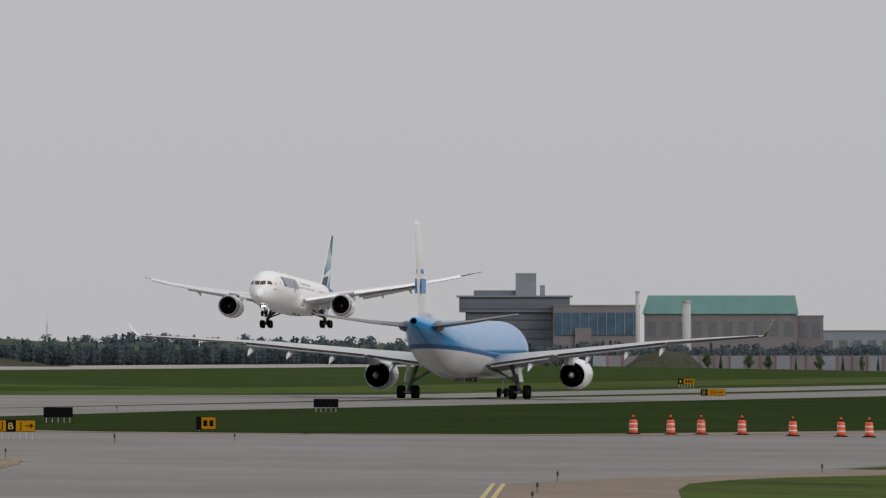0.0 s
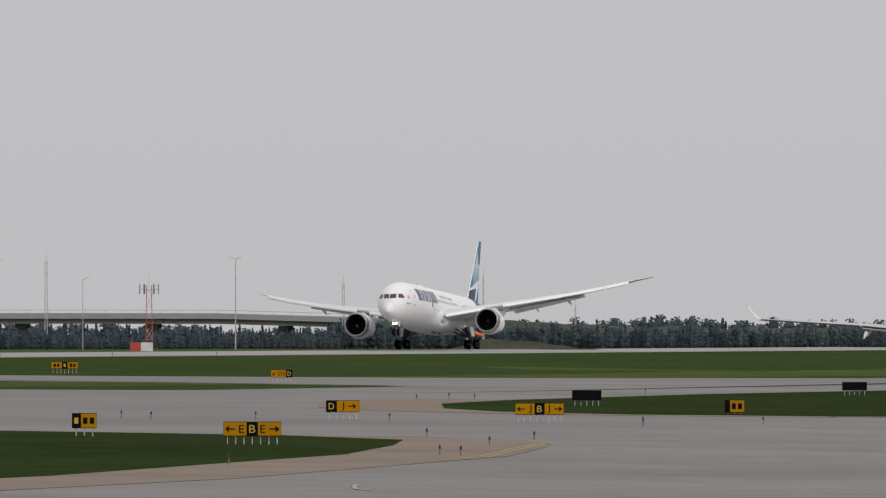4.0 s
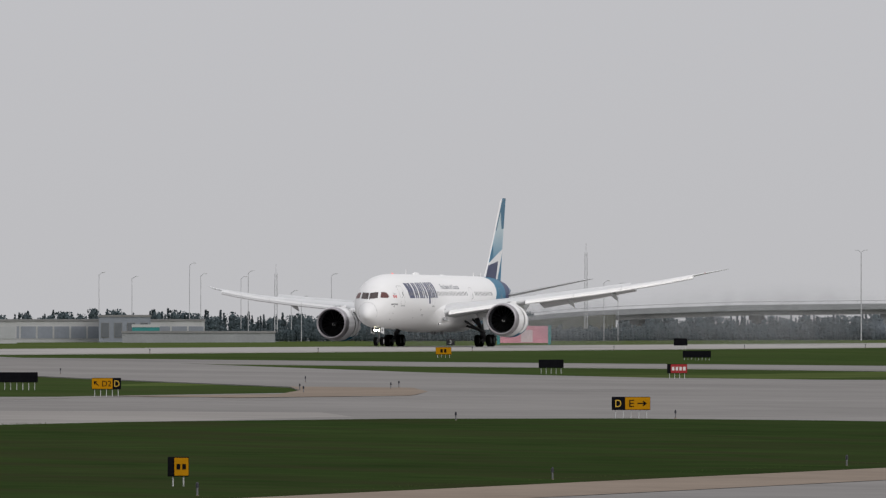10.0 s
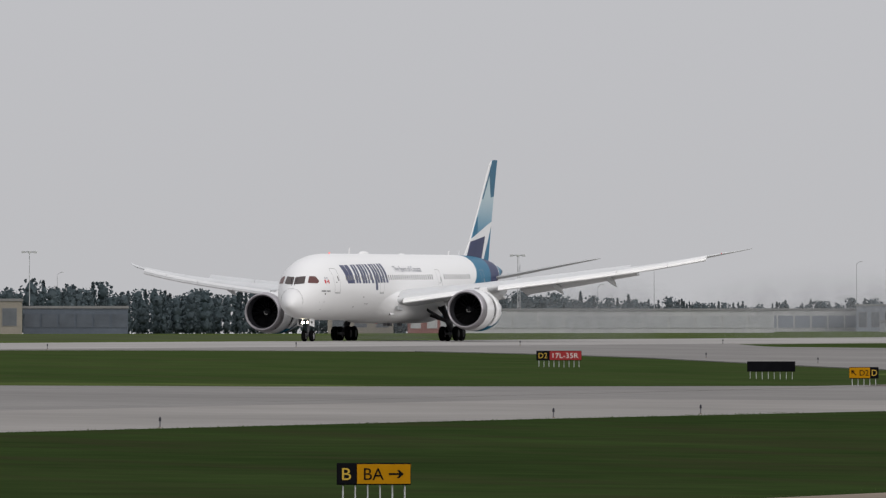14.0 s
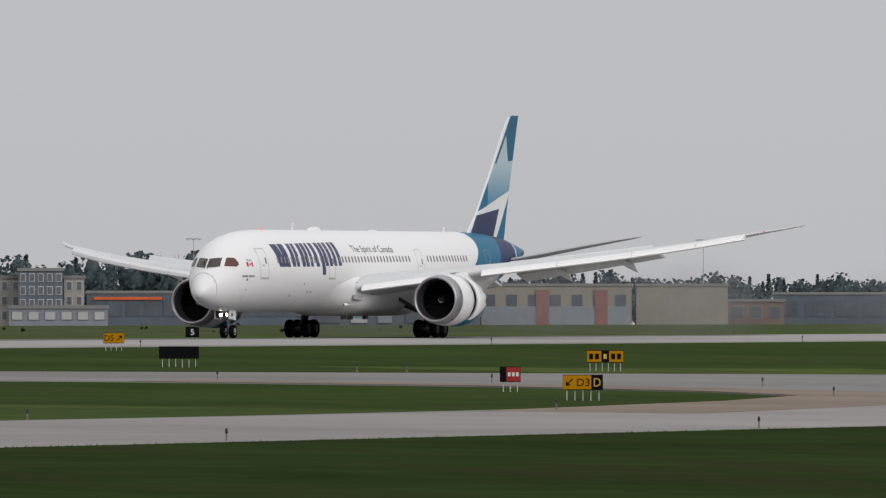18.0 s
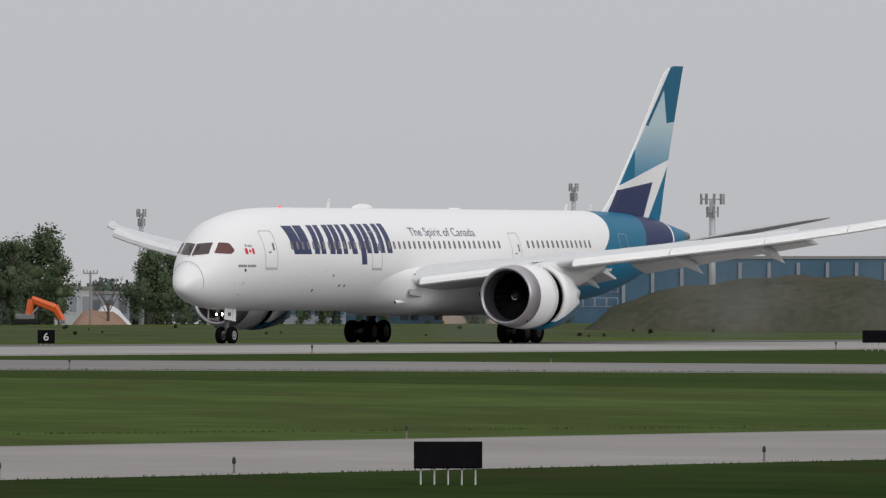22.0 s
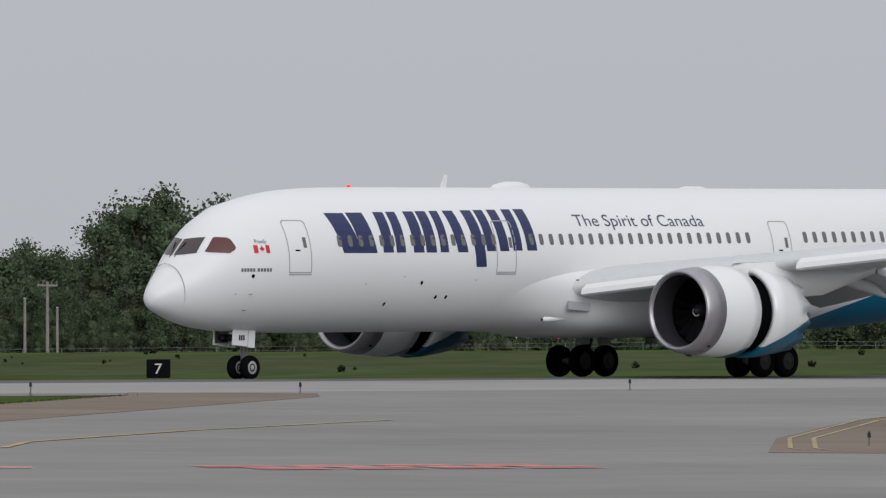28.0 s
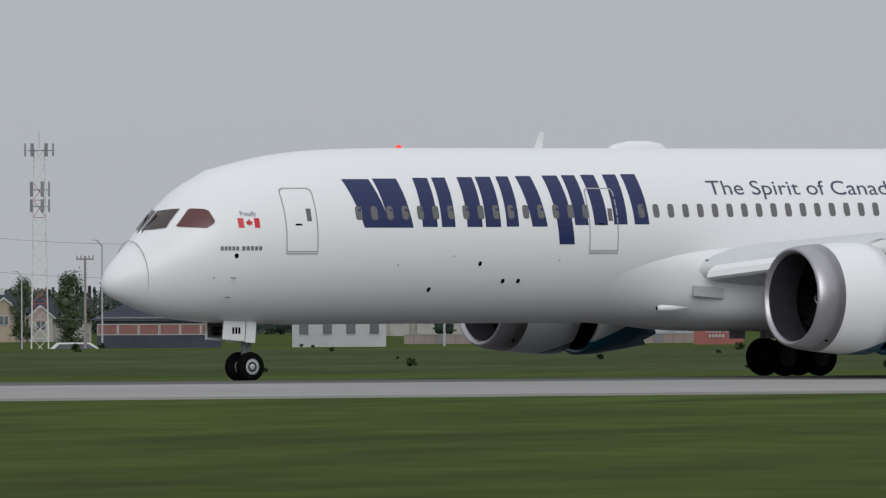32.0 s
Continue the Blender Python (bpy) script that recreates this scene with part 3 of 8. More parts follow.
def build_landing_jet():
    """A white twin-engined wide-body with a teal tail; x runs aft from the nose, port is -y."""
    jet = thing("passenger_jet", "white twin-engine passenger jet with a teal tail on the runway", "airplane")
    hull = Hull((0.33, 0.40, 0.63, 1.08, 1.64, 2.42, 3.5, 5.0, 7.2, 9.5, 12, 42, 50, 54, 58, 61, 62.3),
                (3.38, 3.62, 3.94, 4.38, 4.88, 5.76, 6.66, 7.33, 7.78, 7.92, 7.95, 7.97, 7.97, 7.88, 7.55, 7.05, 6.75),
                (3.22, 3.05, 2.88, 2.70, 2.48, 2.25, 2.07, 1.97, 1.92, 1.92, 1.93, 1.93, 2.65, 3.45, 4.65, 5.65, 6.15),
                (0.06, 0.28, 0.48, 0.78, 1.10, 1.54, 2.02, 2.42, 2.72, 2.85, 2.885, 2.885, 2.45, 2.0, 1.35, 0.75, 0.28))
    body = mat("white_fuselage_paint", (0.78, 0.78, 0.782), 0.40, coat=0.1)
    n, l = body.node_tree.nodes, body.node_tree.links
    tc, sp = n.new("ShaderNodeTexCoord"), n.new("ShaderNodeSeparateXYZ")
    l.new(tc.outputs["Object"], sp.inputs[0])

    def op(kind, a, b=None, c=None):
        m = n.new("ShaderNodeMath")
        m.operation = kind
        for i, v in enumerate((a, b, c)):
            if v is None:
                continue
            if isinstance(v, (int, float)):
                m.inputs[i].default_value = v
            else:
                l.new(v, m.inputs[i])
        return m.outputs[0]

    rise = op("SUBTRACT", sp.outputs["Z"], 2.0)
    edge = op("MULTIPLY_ADD", rise, op("MULTIPLY_ADD", rise, -0.36, 4.2), 37.0)
    teal = op("GREATER_THAN", sp.outputs["X"], edge)
    navy = op("MULTIPLY", op("GREATER_THAN", op("MULTIPLY_ADD", sp.outputs["Z"], -0.5, sp.outputs["X"]), 50.9), op("LESS_THAN", sp.outputs["X"], 58.9))
    navy = op("MULTIPLY", navy, op("GREATER_THAN", sp.outputs["Z"], 5.0))
    stripe = op("MULTIPLY", op("GREATER_THAN", sp.outputs["X"], 58.9), op("LESS_THAN", sp.outputs["X"], 59.15))
    last = None
    for fac, col in ((teal, (0.003, 0.128, 0.235)), (navy, (0.008, 0.017, 0.085)), (stripe, (0.8, 0.8, 0.8))):
        mx = n.new("ShaderNodeMix")
        mx.data_type = "RGBA"
        l.new(fac, mx.inputs["Factor"])
        mx.inputs["A"].default_value, mx.inputs["B"].default_value = (0.76, 0.76, 0.762, 1), (*col, 1)
        if last:
            l.new(last, mx.inputs["A"])
        last = mx.outputs["Result"]
    l.new(last, n["Principled BSDF"].inputs["Base Color"])
    l.new(op("MULTIPLY_ADD", teal, -0.32, 0.5), n["Principled BSDF"].inputs["Specular IOR Level"])
    l.new(op("MULTIPLY_ADD", teal, -0.1, 0.1), n["Principled BSDF"].inputs["Coat Weight"])
    part("fuselage", loft(hull.rings(0.33, 62.3)), body, jet, "white fuselage turning teal and navy at the tail", smooth=True)

    # nose seam, windscreen, doors, cabin windows
    seam = bmesh.new()
    ring = [Vector((1.5 + 0.09 * (3.6 - p[2]), p[1], p[2])) for p in hull.rings(1.5, 1.7, 0.010)[0]]
    for a, b in zip(ring, ring[1:] + ring[:1]):
        rod(seam, a, b, 0.014, n=4, cap=False)
    part("radome_seam", seam, SEAM, jet)
    for hand in (-1, 1):
        part("cockpit_window", hull.front_patch([(0.05, 5.13), (0.5, 5.15), (0.93, 5.21)], [(0.05, 5.78), (0.5, 5.83), (0.88, 5.86)], 0.02, hand), COCKPIT_FRONT, jet, "dark grey-brown windscreen")
        for shape in ([(2.53, 5.27), (3.02, 5.82), (3.10, 5.86), (3.46, 5.84), (3.56, 5.78), (3.66, 5.44), (3.60, 5.34), (3.36, 5.20), (2.60, 5.24)],):
            part("cockpit_window", hull.patch(shape, 0.02, 0.07, hand), COCKPIT, jet, "reddish bronze cockpit window")
        for s0 in (6.0, 18.05, 35.2, 49.7):
            z0 = 4.38 if s0 < 30 else 4.5 if s0 < 40 else 5.2
            d = [(s0 + 0.05, z0), (s0 + 1.25, z0), (s0 + 1.25, 6.40), (s0 + 1.21, 6.51), (s0 + 1.10, 6.56), (s0 + 0.20, 6.56), (s0 + 0.09, 6.51), (s0 + 0.05, 6.40)]
            mx, mz = s0 + 0.65, (z0 + 6.56) / 2
            e = [(mx + (a - mx) * 0.925, mz + (b - mz) * 0.962) for a, b in d]
            line = bmesh.new()
            for k in range(8):
                q = (d[k], d[(k + 1) % 8], e[(k + 1) % 8], e[k])
                line.faces.new([line.verts.new((a, 0, b)) for a, b in q])
            bmesh.ops.remove_doubles(line, verts=list(line.verts), dist=1e-4)
            door = part("cabin_door", hull.wrap(line, 0.008, 0.25, hand), SEAM, jet, "cabin door outline")
            part("door_sill", hull.patch([(s0 + 0.05, z0 - 0.09), (s0 + 1.25, z0 - 0.09), (s0 + 1.25, z0 - 0.02), (s0 + 0.05, z0 - 0.02)], 0.012, 0.3, hand), FLAP_GREY, door)
            part("door_window", hull.patch([(s0 + 0.86, 5.42), (s0 + 1.04, 5.42), (s0 + 1.04, 5.85), (s0 + 0.86, 5.85)], 0.01, 0.5, hand), CABIN, door)
            part("door_handle", hull.patch([(s0 + 0.42, 5.28), (s0 + 0.66, 5.28), (s0 + 0.66, 5.34), (s0 + 0.42, 5.34)], 0.012, 0.5, hand), DARK, door)
        stations = [8.85 + 0.61 * k for k in range(16)] + [20.3 + 0.612 * k for k in range(23)] + [37.4 + 0.62 * k for k in range(14)]
        for s in stations:
            w, z0, z1 = 0.128, 5.46 + 0.006 * (s - 9), 5.93 + 0.006 * (s - 9)
            o = [(s + w * math.copysign(abs(math.cos(t)) ** 0.5, math.cos(t)), (z0 + z1) / 2 + (z1 - z0) / 2 * math.copysign(abs(math.sin(t)) ** 0.5, math.sin(t))) for t in [(k + 0.5) * math.pi / 8 for k in range(16)]]
            part("cabin_window", hull.patch(o, 0.010, 0.6, hand), CABIN, jet)

    # livery: the airline's word mark as plain navy bars, the slogan, flag and small plates
    word = [(8.95, 1.05, -0.5, 5.2), (10.15, 0.95, -0.28, 5.2), (11.75, 0.60, 0, 5.22), (12.52, 0.55, 0, 5.22), (13.55, 0.62, 0, 5.22), (14.3, 0.62, 0, 5.22), (15.15, 0.50, 0.0, 5.23),
            (15.95, 0.62, -0.25, 5.23), (17.05, 0.62, -0.25, 4.62), (17.85, 0.55, -0.1, 5.28), (18.65, 0.55, -0.1, 5.28), (19.55, 0.55, 0, 5.3), (20.3, 0.60, -0.1, 5.3)]
    for s, w, lean, z0 in word:
        s -= 0.42
        z1 = 6.86 + 0.016 * (s - 9)
        part("livery_bar", hull.patch([(s - lean, z0), (s - lean + w, z0), (s + w, z1), (s, z1)], 0.008, 0.3), PAINT_NAVY, jet, "plain navy bar of the airline's word mark")
    slate = mat("slate_lettering_paint", (0.05, 0.06, 0.10), 0.4)
    reach = lambda words: max(v.co.x for v in text_bmesh(words, 0.78, "LEFT").verts)
    span, said = reach("The Spirit of Canada"), ""
    for word in ("The", "Spirit", "of", "Canada"):
        said = (said + " " + word).strip()
        t = text_bmesh(word, 0.78, "LEFT")
        start = reach(said) - reach(word)
        for v in t.verts:
            v.co = (23.25 + (start + v.co.x) / span * 8.0, 0, 6.33 + v.co.y * 0.9)
        part("slogan_word", hull.wrap(t, 0.010, 0.25), slate, jet, "slate blue slogan lettering")
    t = text_bmesh("Proudly", 0.24, "LEFT")
    for v in t.verts:
        v.co = (4.48 + v.co.x * 0.75, 0, 5.60 + v.co.y)
    part("small_lettering", hull.wrap(t, 0.012, 0.3), mat("dark_lettering_paint", (0.06, 0.07, 0.12), 0.4), jet)
    for a, b in ((4.38, 4.57), (4.94, 5.13)):
        part("flag_bar", hull.patch([(a, 5.2), (b, 5.2), (b, 5.53), (a, 5.53)], 0.010, 0.3), RED, jet, "red bar of a small flag")
    leaf = [(0, -0.13), (0.02, -0.06), (0.10, -0.07), (0.08, -0.03), (0.13, 0.02), (0.09, 0.04), (0.06, 0.07), (0.04, 0.05), (0.03, 0.10), (0, 0.14)]
    leaf = [(4.755 + u, 5.37 + v) for u, v in leaf] + [(4.755 - u, 5.37 + v) for u, v in leaf[-2:0:-1]]
    part("flag_leaf", hull.patch(leaf, 0.010, 0.3), RED, jet, "small red leaf of a flag")
    for k in range(5):
        part("name_bar", hull.patch([(3.73 + k * 0.13, 4.44), (3.83 + k * 0.13, 4.44), (3.83 + k * 0.13, 4.58), (3.73 + k * 0.13, 4.58)], 0.010, 0.3), STRUT, jet)
        part("name_bar", hull.patch([(4.45 + k * 0.15, 4.44), (4.56 + k * 0.15, 4.44), (4.56 + k * 0.15, 4.58), (4.45 + k * 0.15, 4.58)], 0.010, 0.3), STRUT, jet)
    for s, z in ((13.72, 3.97), (14.81, 3.38), (15.43, 3.38), (11.92, 3.1), (4.27, 4.26)):
        o = [(s + 0.075 * math.cos(k * math.pi / 5), z + 0.085 * math.sin(k * math.pi / 5)) for k in range(10)]
        part("sensor_port", hull.patch(o, 0.012, 0.5), DARK, jet)

    # windscreen wipers, probes, small plates and the rear lettering as plain bars
    for hand in (-1, 1):
        part("wiper", rods(((1.86, hand * 0.12, 5.12), (2.30, hand * 0.30, 5.66), 0.018), ((1.80, hand * 0.16, 5.04), (1.86, hand * 0.12, 5.12), 0.03), n=6), DARK, jet, "dark windscreen wiper")
        for z in (2.86, 3.52):
            y = hull.side(4.3, z)
            part("probe", rods(((4.3, hand * y, z), (4.26, hand * (y + 0.10), z), 0.018), ((4.26, hand * (y + 0.10), z), (4.06, hand * (y + 0.12), z), 0.014), n=6), STRUT, jet, "small air data probe")
        for s, z in ((3.54, 3.5), (10.4, 3.9), (12.6, 4.2), (16.9, 4.05)):
            part("static_plate", hull.patch([(s, z), (s + 0.07, z), (s + 0.07, z + 0.05), (s, z + 0.05)], 0.008, 0.5, hand), SEAM, jet)
        for k in range(11):
            a = 45.5 + k * 0.29
            part("rear_bar", hull.patch([(a, 4.28), (a + 0.2, 4.28), (a + 0.22, 4.46), (a + 0.02, 4.46)], 0.010, 0.5, hand), PAINT_WHITE, jet)

    # roof: antennas, satellite dome, beacons
    part("satellite_dome", moved(lathe([(-1.2, 0.02), (-0.9, 0.2), (-0.3, 0.32), (0.5, 0.33), (1.0, 0.25), (1.4, 0.02)], 24), pose(21.9, 0, 7.89)), PAINT_WHITE, jet, "white satellite dome", smooth=True)
    for s, hgt in ((17.7, 0.55), (47.0, 0.4), (50.2, 0.42)):
        part("blade_antenna", prism([(s, 7.9), (s + 0.34, 7.9), (s + 0.42, 7.95 + hgt), (s + 0.28, 7.95 + hgt)], 0.05, pose(0, -0.025, 0)), PAINT_WHITE, jet)
    part("roof_fairing", moved(lathe([(-0.9, 0.02), (-0.5, 0.10), (0.5, 0.10), (0.9, 0.02)], 16), pose(33.3, 0, 7.95)), PAINT_WHITE, jet, smooth=True)
    part("beacon", moved(lathe([(-0.11, 0.01), (-0.06, 0.07), (0.06, 0.07), (0.11, 0.01)], 12), pose(12.2, 0, 7.98)), BEACON, jet, "red beacon", smooth=True)
    part("beacon", moved(lathe([(-0.11, 0.01), (-0.06, 0.07), (0.06, 0.07), (0.11, 0.01)], 12), pose(24.6, -0.3, 1.67)), BEACON, jet, "red beacon", smooth=True)

    # belly fairing
    bel = []
    ease = lambda u: max(0.0, min(1.0, u)) ** 2 * (3 - 2 * max(0.0, min(1.0, u)))
    for s in np.arange(18.4, 41.3, 0.6):
        k = ease((s - 18.2) / 6.5) * (1 - ease((s - 35.0) / 6.5))
        low, wide, p = 1.99 - 0.38 * k, 2.80 + 0.58 * k, 2 + 1.1 * k
        arc = []
        for u in np.linspace(0, 1, 22):
            z = low + (4.75 - low) * (1 - math.cos(math.pi * u)) / 2
            v = abs(z - 3.3) / ((3.3 - low) if z < 3.3 else 1.62)
            fair = wide * max(0.0, 1 - min(1, v) ** p) ** (1 / p)
            arc.append((max(0.0, (hull.side(s, z) - 0.04) * (1 - k) + fair * k), z))
        bel.append([(float(s), -y, z) for y, z in arc] + [(float(s), y, z) for y, z in arc[-2:0:-1]])
    part("belly_fairing", loft(bel), body, jet, smooth=True)
    part("air_inlet", moved(boxes((-0.55, 0.6, -0.04, 0.1, -0.16, 0.2), bevel=0.02), pose(22.75, -3.2, 2.95, 0, 5, -5)), FLAP_GREY, jet, "grey recessed air inlet")
    part("ram_scoop", moved(lathe([(0, 0.07), (0.15, 0.12), (0.5, 0.11), (1.3, 0.02)], 16), pose(20.9, -2.83, 2.42, 0, 0, -5)), PAINT_WHITE, jet, smooth=True)
    # flat black disc stands in for the shade inside the scoop
    part("scoop_mouth_shade", moved(lathe([(0, 0.066), (0.01, 0.0001)], 16), pose(20.885, -2.83, 2.42)), DARK, jet)

    # fin with its printed livery
    fin = bmesh.new()
    out = []
    for z, le, te, th in ((7.2, 50.6, 59.25, 0.42), (8.0, 51.9, 59.55, 0.40), (9.2, 53.4, 59.85, 0.38), (12, 56.0, 60.75, 0.30), (15, 58.55, 61.78, 0.22), (16.4, 59.8, 62.27, 0.18), (16.75, 60.35, 62.4, 0.15), (16.93, 61.2, 62.47, 0.08)):
        sec = airfoil(le, te - le, 0, 0, th / (te - le), 12)
        out.append([(x, zz, z) for x, _, zz in sec])
    fin = loft(out)
    lines = [((57.33, 13.26), (57.72, 13.2)), ((57.72, 13.2), (59.83, 15.42)), ((59.83, 15.42), (60.23, 13.39)), ((60.23, 13.39), (61.28, 13.5)), ((54.0, 9.55), (60.45, 11.15)),
             ((53.3, 9.2), (58.38, 9.77)), ((58.38, 9.77), (57.07, 7.4)), ((60.2, 10.6), (57.72, 7.4)), ((54.26, 9.7), (56.1, 12.3)), ((56.0, 12.2), (55.9, 10.0)), ((52.5, 8.0), (59.94, 16.0))]
    for (x0, z0), (x1, z1) in lines:
        bmesh.ops.bisect_plane(fin, geom=list(fin.verts) + list(fin.edges) + list(fin.faces), plane_co=(x0, 0, z0), plane_no=(z1 - z0, 0, -(x1 - x0)))

    def inside(x, z, poly):
        c = False
        for (x0, z0), (x1, z1) in zip(poly, poly[1:] + poly[:1]):
            if (z0 > z) != (z1 > z) and x < (x1 - x0) * (z - z0) / (z1 - z0) + x0:
                c = not c
        return c

    zones = [([(50, 6.5), (53.3, 9.2), (58.38, 9.77), (56.6, 6.5)], 3), ([(60.2, 10.6), (57.0, 6.5), (64, 6.5)], 1), ([(50, 8.56), (54.0, 9.55), (60.45, 11.15), (64, 12.03), (64, 6), (50, 6)], 0),
             ([(50, 9.7), (54.26, 9.7), (56.1, 12.3), (56.0, 12.2), (55.9, 10.0), (55.9, 9.6)], 1),
             ([(57.33, 13.26), (57.72, 13.2), (59.83, 15.42), (60.23, 13.39), (61.28, 13.5), (64, 13.8), (64, 18), (50, 18), (50, 13.9)], 2)]
    for f in fin.faces:
        c = f.calc_center_median()
        f.material_index = 4
        for poly, k in zones:
            if inside(c.x, c.z, poly):
                f.material_index = k
                break
        le = 51.9 + (c.z - 8.0) * 0.93
        if c.z > 7.4 and c.x < le + 0.6:
            f.material_index = 0
    part("tail_fin", fin, [PAINT_WHITE, PAINT_TEAL, PAINT_DEEP, PAINT_NAVY, PAINT_FADE], jet, "teal, navy and white tail fin with a fading star pattern")
    for hand in (-1, 1):
        st = [airfoil(le, ch, hand * y, z, th) for y, le, ch, z, th in ((0.6, 56.6, 4.2, 5.72, 0.07), (2.0, 57.2, 3.8, 5.95, 0.07), (6.0, 58.9, 3.1, 6.75, 0.075), (9.2, 61.3, 1.9, 7.4, 0.08), (9.9, 62.4, 0.7, 7.55, 0.06))]
        part("tailplane", loft(st), FLAP_GREY, jet, "grey tailplane", smooth=True)
    part("tail_cone", moved(lathe([(0, 0.36), (0.6, 0.28), (0.62, 0.2), (0.3, 0.18)], 20), pose(62.2, 0, 6.44)), STRUT, jet, smooth=True)

    # wings, slats, flaps, fairings
    wings, spoilers = [], []
    sections = ((1.8, 21.6, 14.2, 3.55, 0.125), (2.9, 22.4, 13.2, 3.70, 0.125), (9.8, 27.3, 8.6, 4.64, 0.11), (14.5, 30.6, 6.7, 5.2, 0.105), (19, 33.9, 5.1, 5.77, 0.10), (23.5, 37.1, 3.8, 6.45, 0.10), (26.5, 39.3, 2.9, 7.02, 0.095),
                (28.4, 40.95, 2.0, 7.40, 0.09), (29.4, 42.5, 1.35, 7.62, 0.08), (30.0, 43.8, 0.75, 7.78, 0.07), (30.25, 44.6, 0.25, 7.88, 0.07))
    lerp = lambda y, k: float(np.interp(y, [q[0] for q in sections], [q[k] for q in sections]))
    for hand in (-1, 1):
        wing = part("wing", loft([airfoil(le, ch, hand * y, z, th) for y, le, ch, z, th in sections]), WING_GREY, jet, "pale grey swept wing", smooth=True)
        wings.append(wing)
        for y0, y1 in ((3.6, 8.7), (11.0, 15.68), (15.71, 20.28), (20.31, 24.3), (24.33, 27.3)):
            rings = []
            for y in (y0, (y0 + y1) / 2, y1):
                le, ch, z = lerp(y, 1), lerp(y, 2), lerp(y, 3)
                c, dn = 0.085 * ch + 0.35, 0.22
                rings.append([(le - 0.45, hand * y, z - dn - 0.12), (le - 0.38, hand * y, z - dn + 0.1), (le - 0.1, hand * y, z - dn + 0.3), (le + c * 0.55, hand * y, z + 0.12), (le + c * 0.5, hand * y, z + 0.02), (le - 0.12, hand * y, z - dn - 0.02), (le - 0.30, hand * y, z - dn - 0.2)])
            part("slat", loft(rings), PAINT_WHITE, wing, "white leading-edge slat, extended")
        for y0, y1, drop0, drop1 in ((3.2, 8.6, 0.85, 0.72), (10.6, 20.6, 0.66, 0.34)):
            rings = []
            for y in (y0, (y0 + y1) / 2, y1):
                drop = drop0 + (drop1 - drop0) * (y - y0) / (y1 - y0)
                te, z = lerp(y, 1) + lerp(y, 2), lerp(y, 3)
                ch = 0.20 * lerp(y, 2) + 0.5
                rings.append([(te - 0.35, hand * y, z + 0.04), (te + 0.15, hand * y, z - 0.02), (te + ch * 0.78, hand * y, z - drop), (te + ch * 0.72, hand * y, z - drop - 0.06), (te + 0.1, hand * y, z - 0.36), (te - 0.35, hand * y, z - 0.22)])
            part("flap", loft(rings), FLAP_PALE, wing, "grey trailing-edge flap, lowered")
        for y in (7.6, 13.9, 18.5):
            te, z = lerp(y, 1) + lerp(y, 2), lerp(y, 3)
            rr = []
            for dx, rz, rw, dz in ((-2.2, 0.04, 0.04, -0.25), (-1.5, 0.22, 0.15, -0.34), (-0.4, 0.32, 0.2, -0.5), (0.6, 0.25, 0.16, -0.75), (1.2, 0.12, 0.07, -1.0), (1.6, 0.02, 0.02, -1.15)):
                rr.append([(te + dx, hand * y + rw * math.sin(a), z + dz + rz * math.cos(a)) for a in [k * math.pi / 6 for k in range(12)]])
            part("flap_track_fairing", loft(rr), WING_GREY, wing, smooth=True)
        for y0, y1 in ((4.2, 9.0), (10.6, 15.2), (15.25, 20.4)):
            rings = []
            for y in (y0, y1):
                x0, ch, z = lerp(y, 1), lerp(y, 2), lerp(y, 3)
                rings.append([(x0 + ch * 0.68, hand * y, z + 0.025 * ch), (x0 + ch * 0.80, hand * y, z + 0.36 + 0.05 * ch), (x0 + ch * 0.81, hand * y, z + 0.33 + 0.05 * ch), (x0 + ch * 0.70, hand * y, z - 0.01 * ch)])
            spoilers.append(part("spoiler", loft(rings), WING_GREY, wing, "pale grey spoiler panel, raised"))
        part("navigation_light", moved(lathe([(-0.12, 0.01), (-0.06, 0.05), (0.1, 0.05), (0.15, 0.01)], 10), pose(41.02, hand * 28.4, 7.42)), RED if hand < 0 else CABIN, wing, smooth=True)
        part("landing_light", moved(lathe([(-0.16, 0.02), (-0.12, 0.14), (0.1, 0.16), (0.3, 0.05)], 14), pose(22.9, hand * 3.05, 3.95)), CABIN, jet, smooth=True)

    # engines
    sleeves = []
    for hand in (-1, 1):
        eng = part("engine", moved(lathe([(1.1, 1.42), (0.45, 1.43), (0.12, 1.51), (0.0, 1.60), (0.08, 1.68), (0.35, 1.75), (1.0, 1.83), (1.9, 1.90), (2.6, 1.91), (3.15, 1.89), (3.15, 1.66), (2.5, 1.62), (1.1, 1.45)], 56, caps=False), pose(0, 0, 0)), PAINT_COWL, jet, "white engine cowling", smooth=True)
        eng.matrix_basis = pose(21.75, hand * 9.75, 2.78, 0, 1.5, -hand * 1.0)
        part("inlet_lip", lathe([(0.16, 1.49), (0.05, 1.54), (-0.008, 1.605), (0.07, 1.69), (0.36, 1.76), (1.02, 1.84), (1.02, 1.82), (0.3, 1.62), (0.16, 1.485)], 56, caps=False), BARE, eng, "bare metal inlet lip", smooth=True)
        part("inlet_duct", lathe([(0.155, 1.49), (0.45, 1.415), (0.8, 1.39), (1.25, 1.41)], 48, caps=False), DUCT, eng, smooth=True)
        part("fan_case", lathe([(1.25, 1.412), (1.95, 1.48), (1.95, 0.0001)], 48, caps=False), DARK, eng, "black fan case", smooth=True)
        blade = bmesh.new()
        q = [Vector((1.5, 0.0, 0.38)), Vector((1.75, 0.16, 0.38)), Vector((1.8, 0.52, 1.36)), Vector((1.3, 0.22, 1.36))]
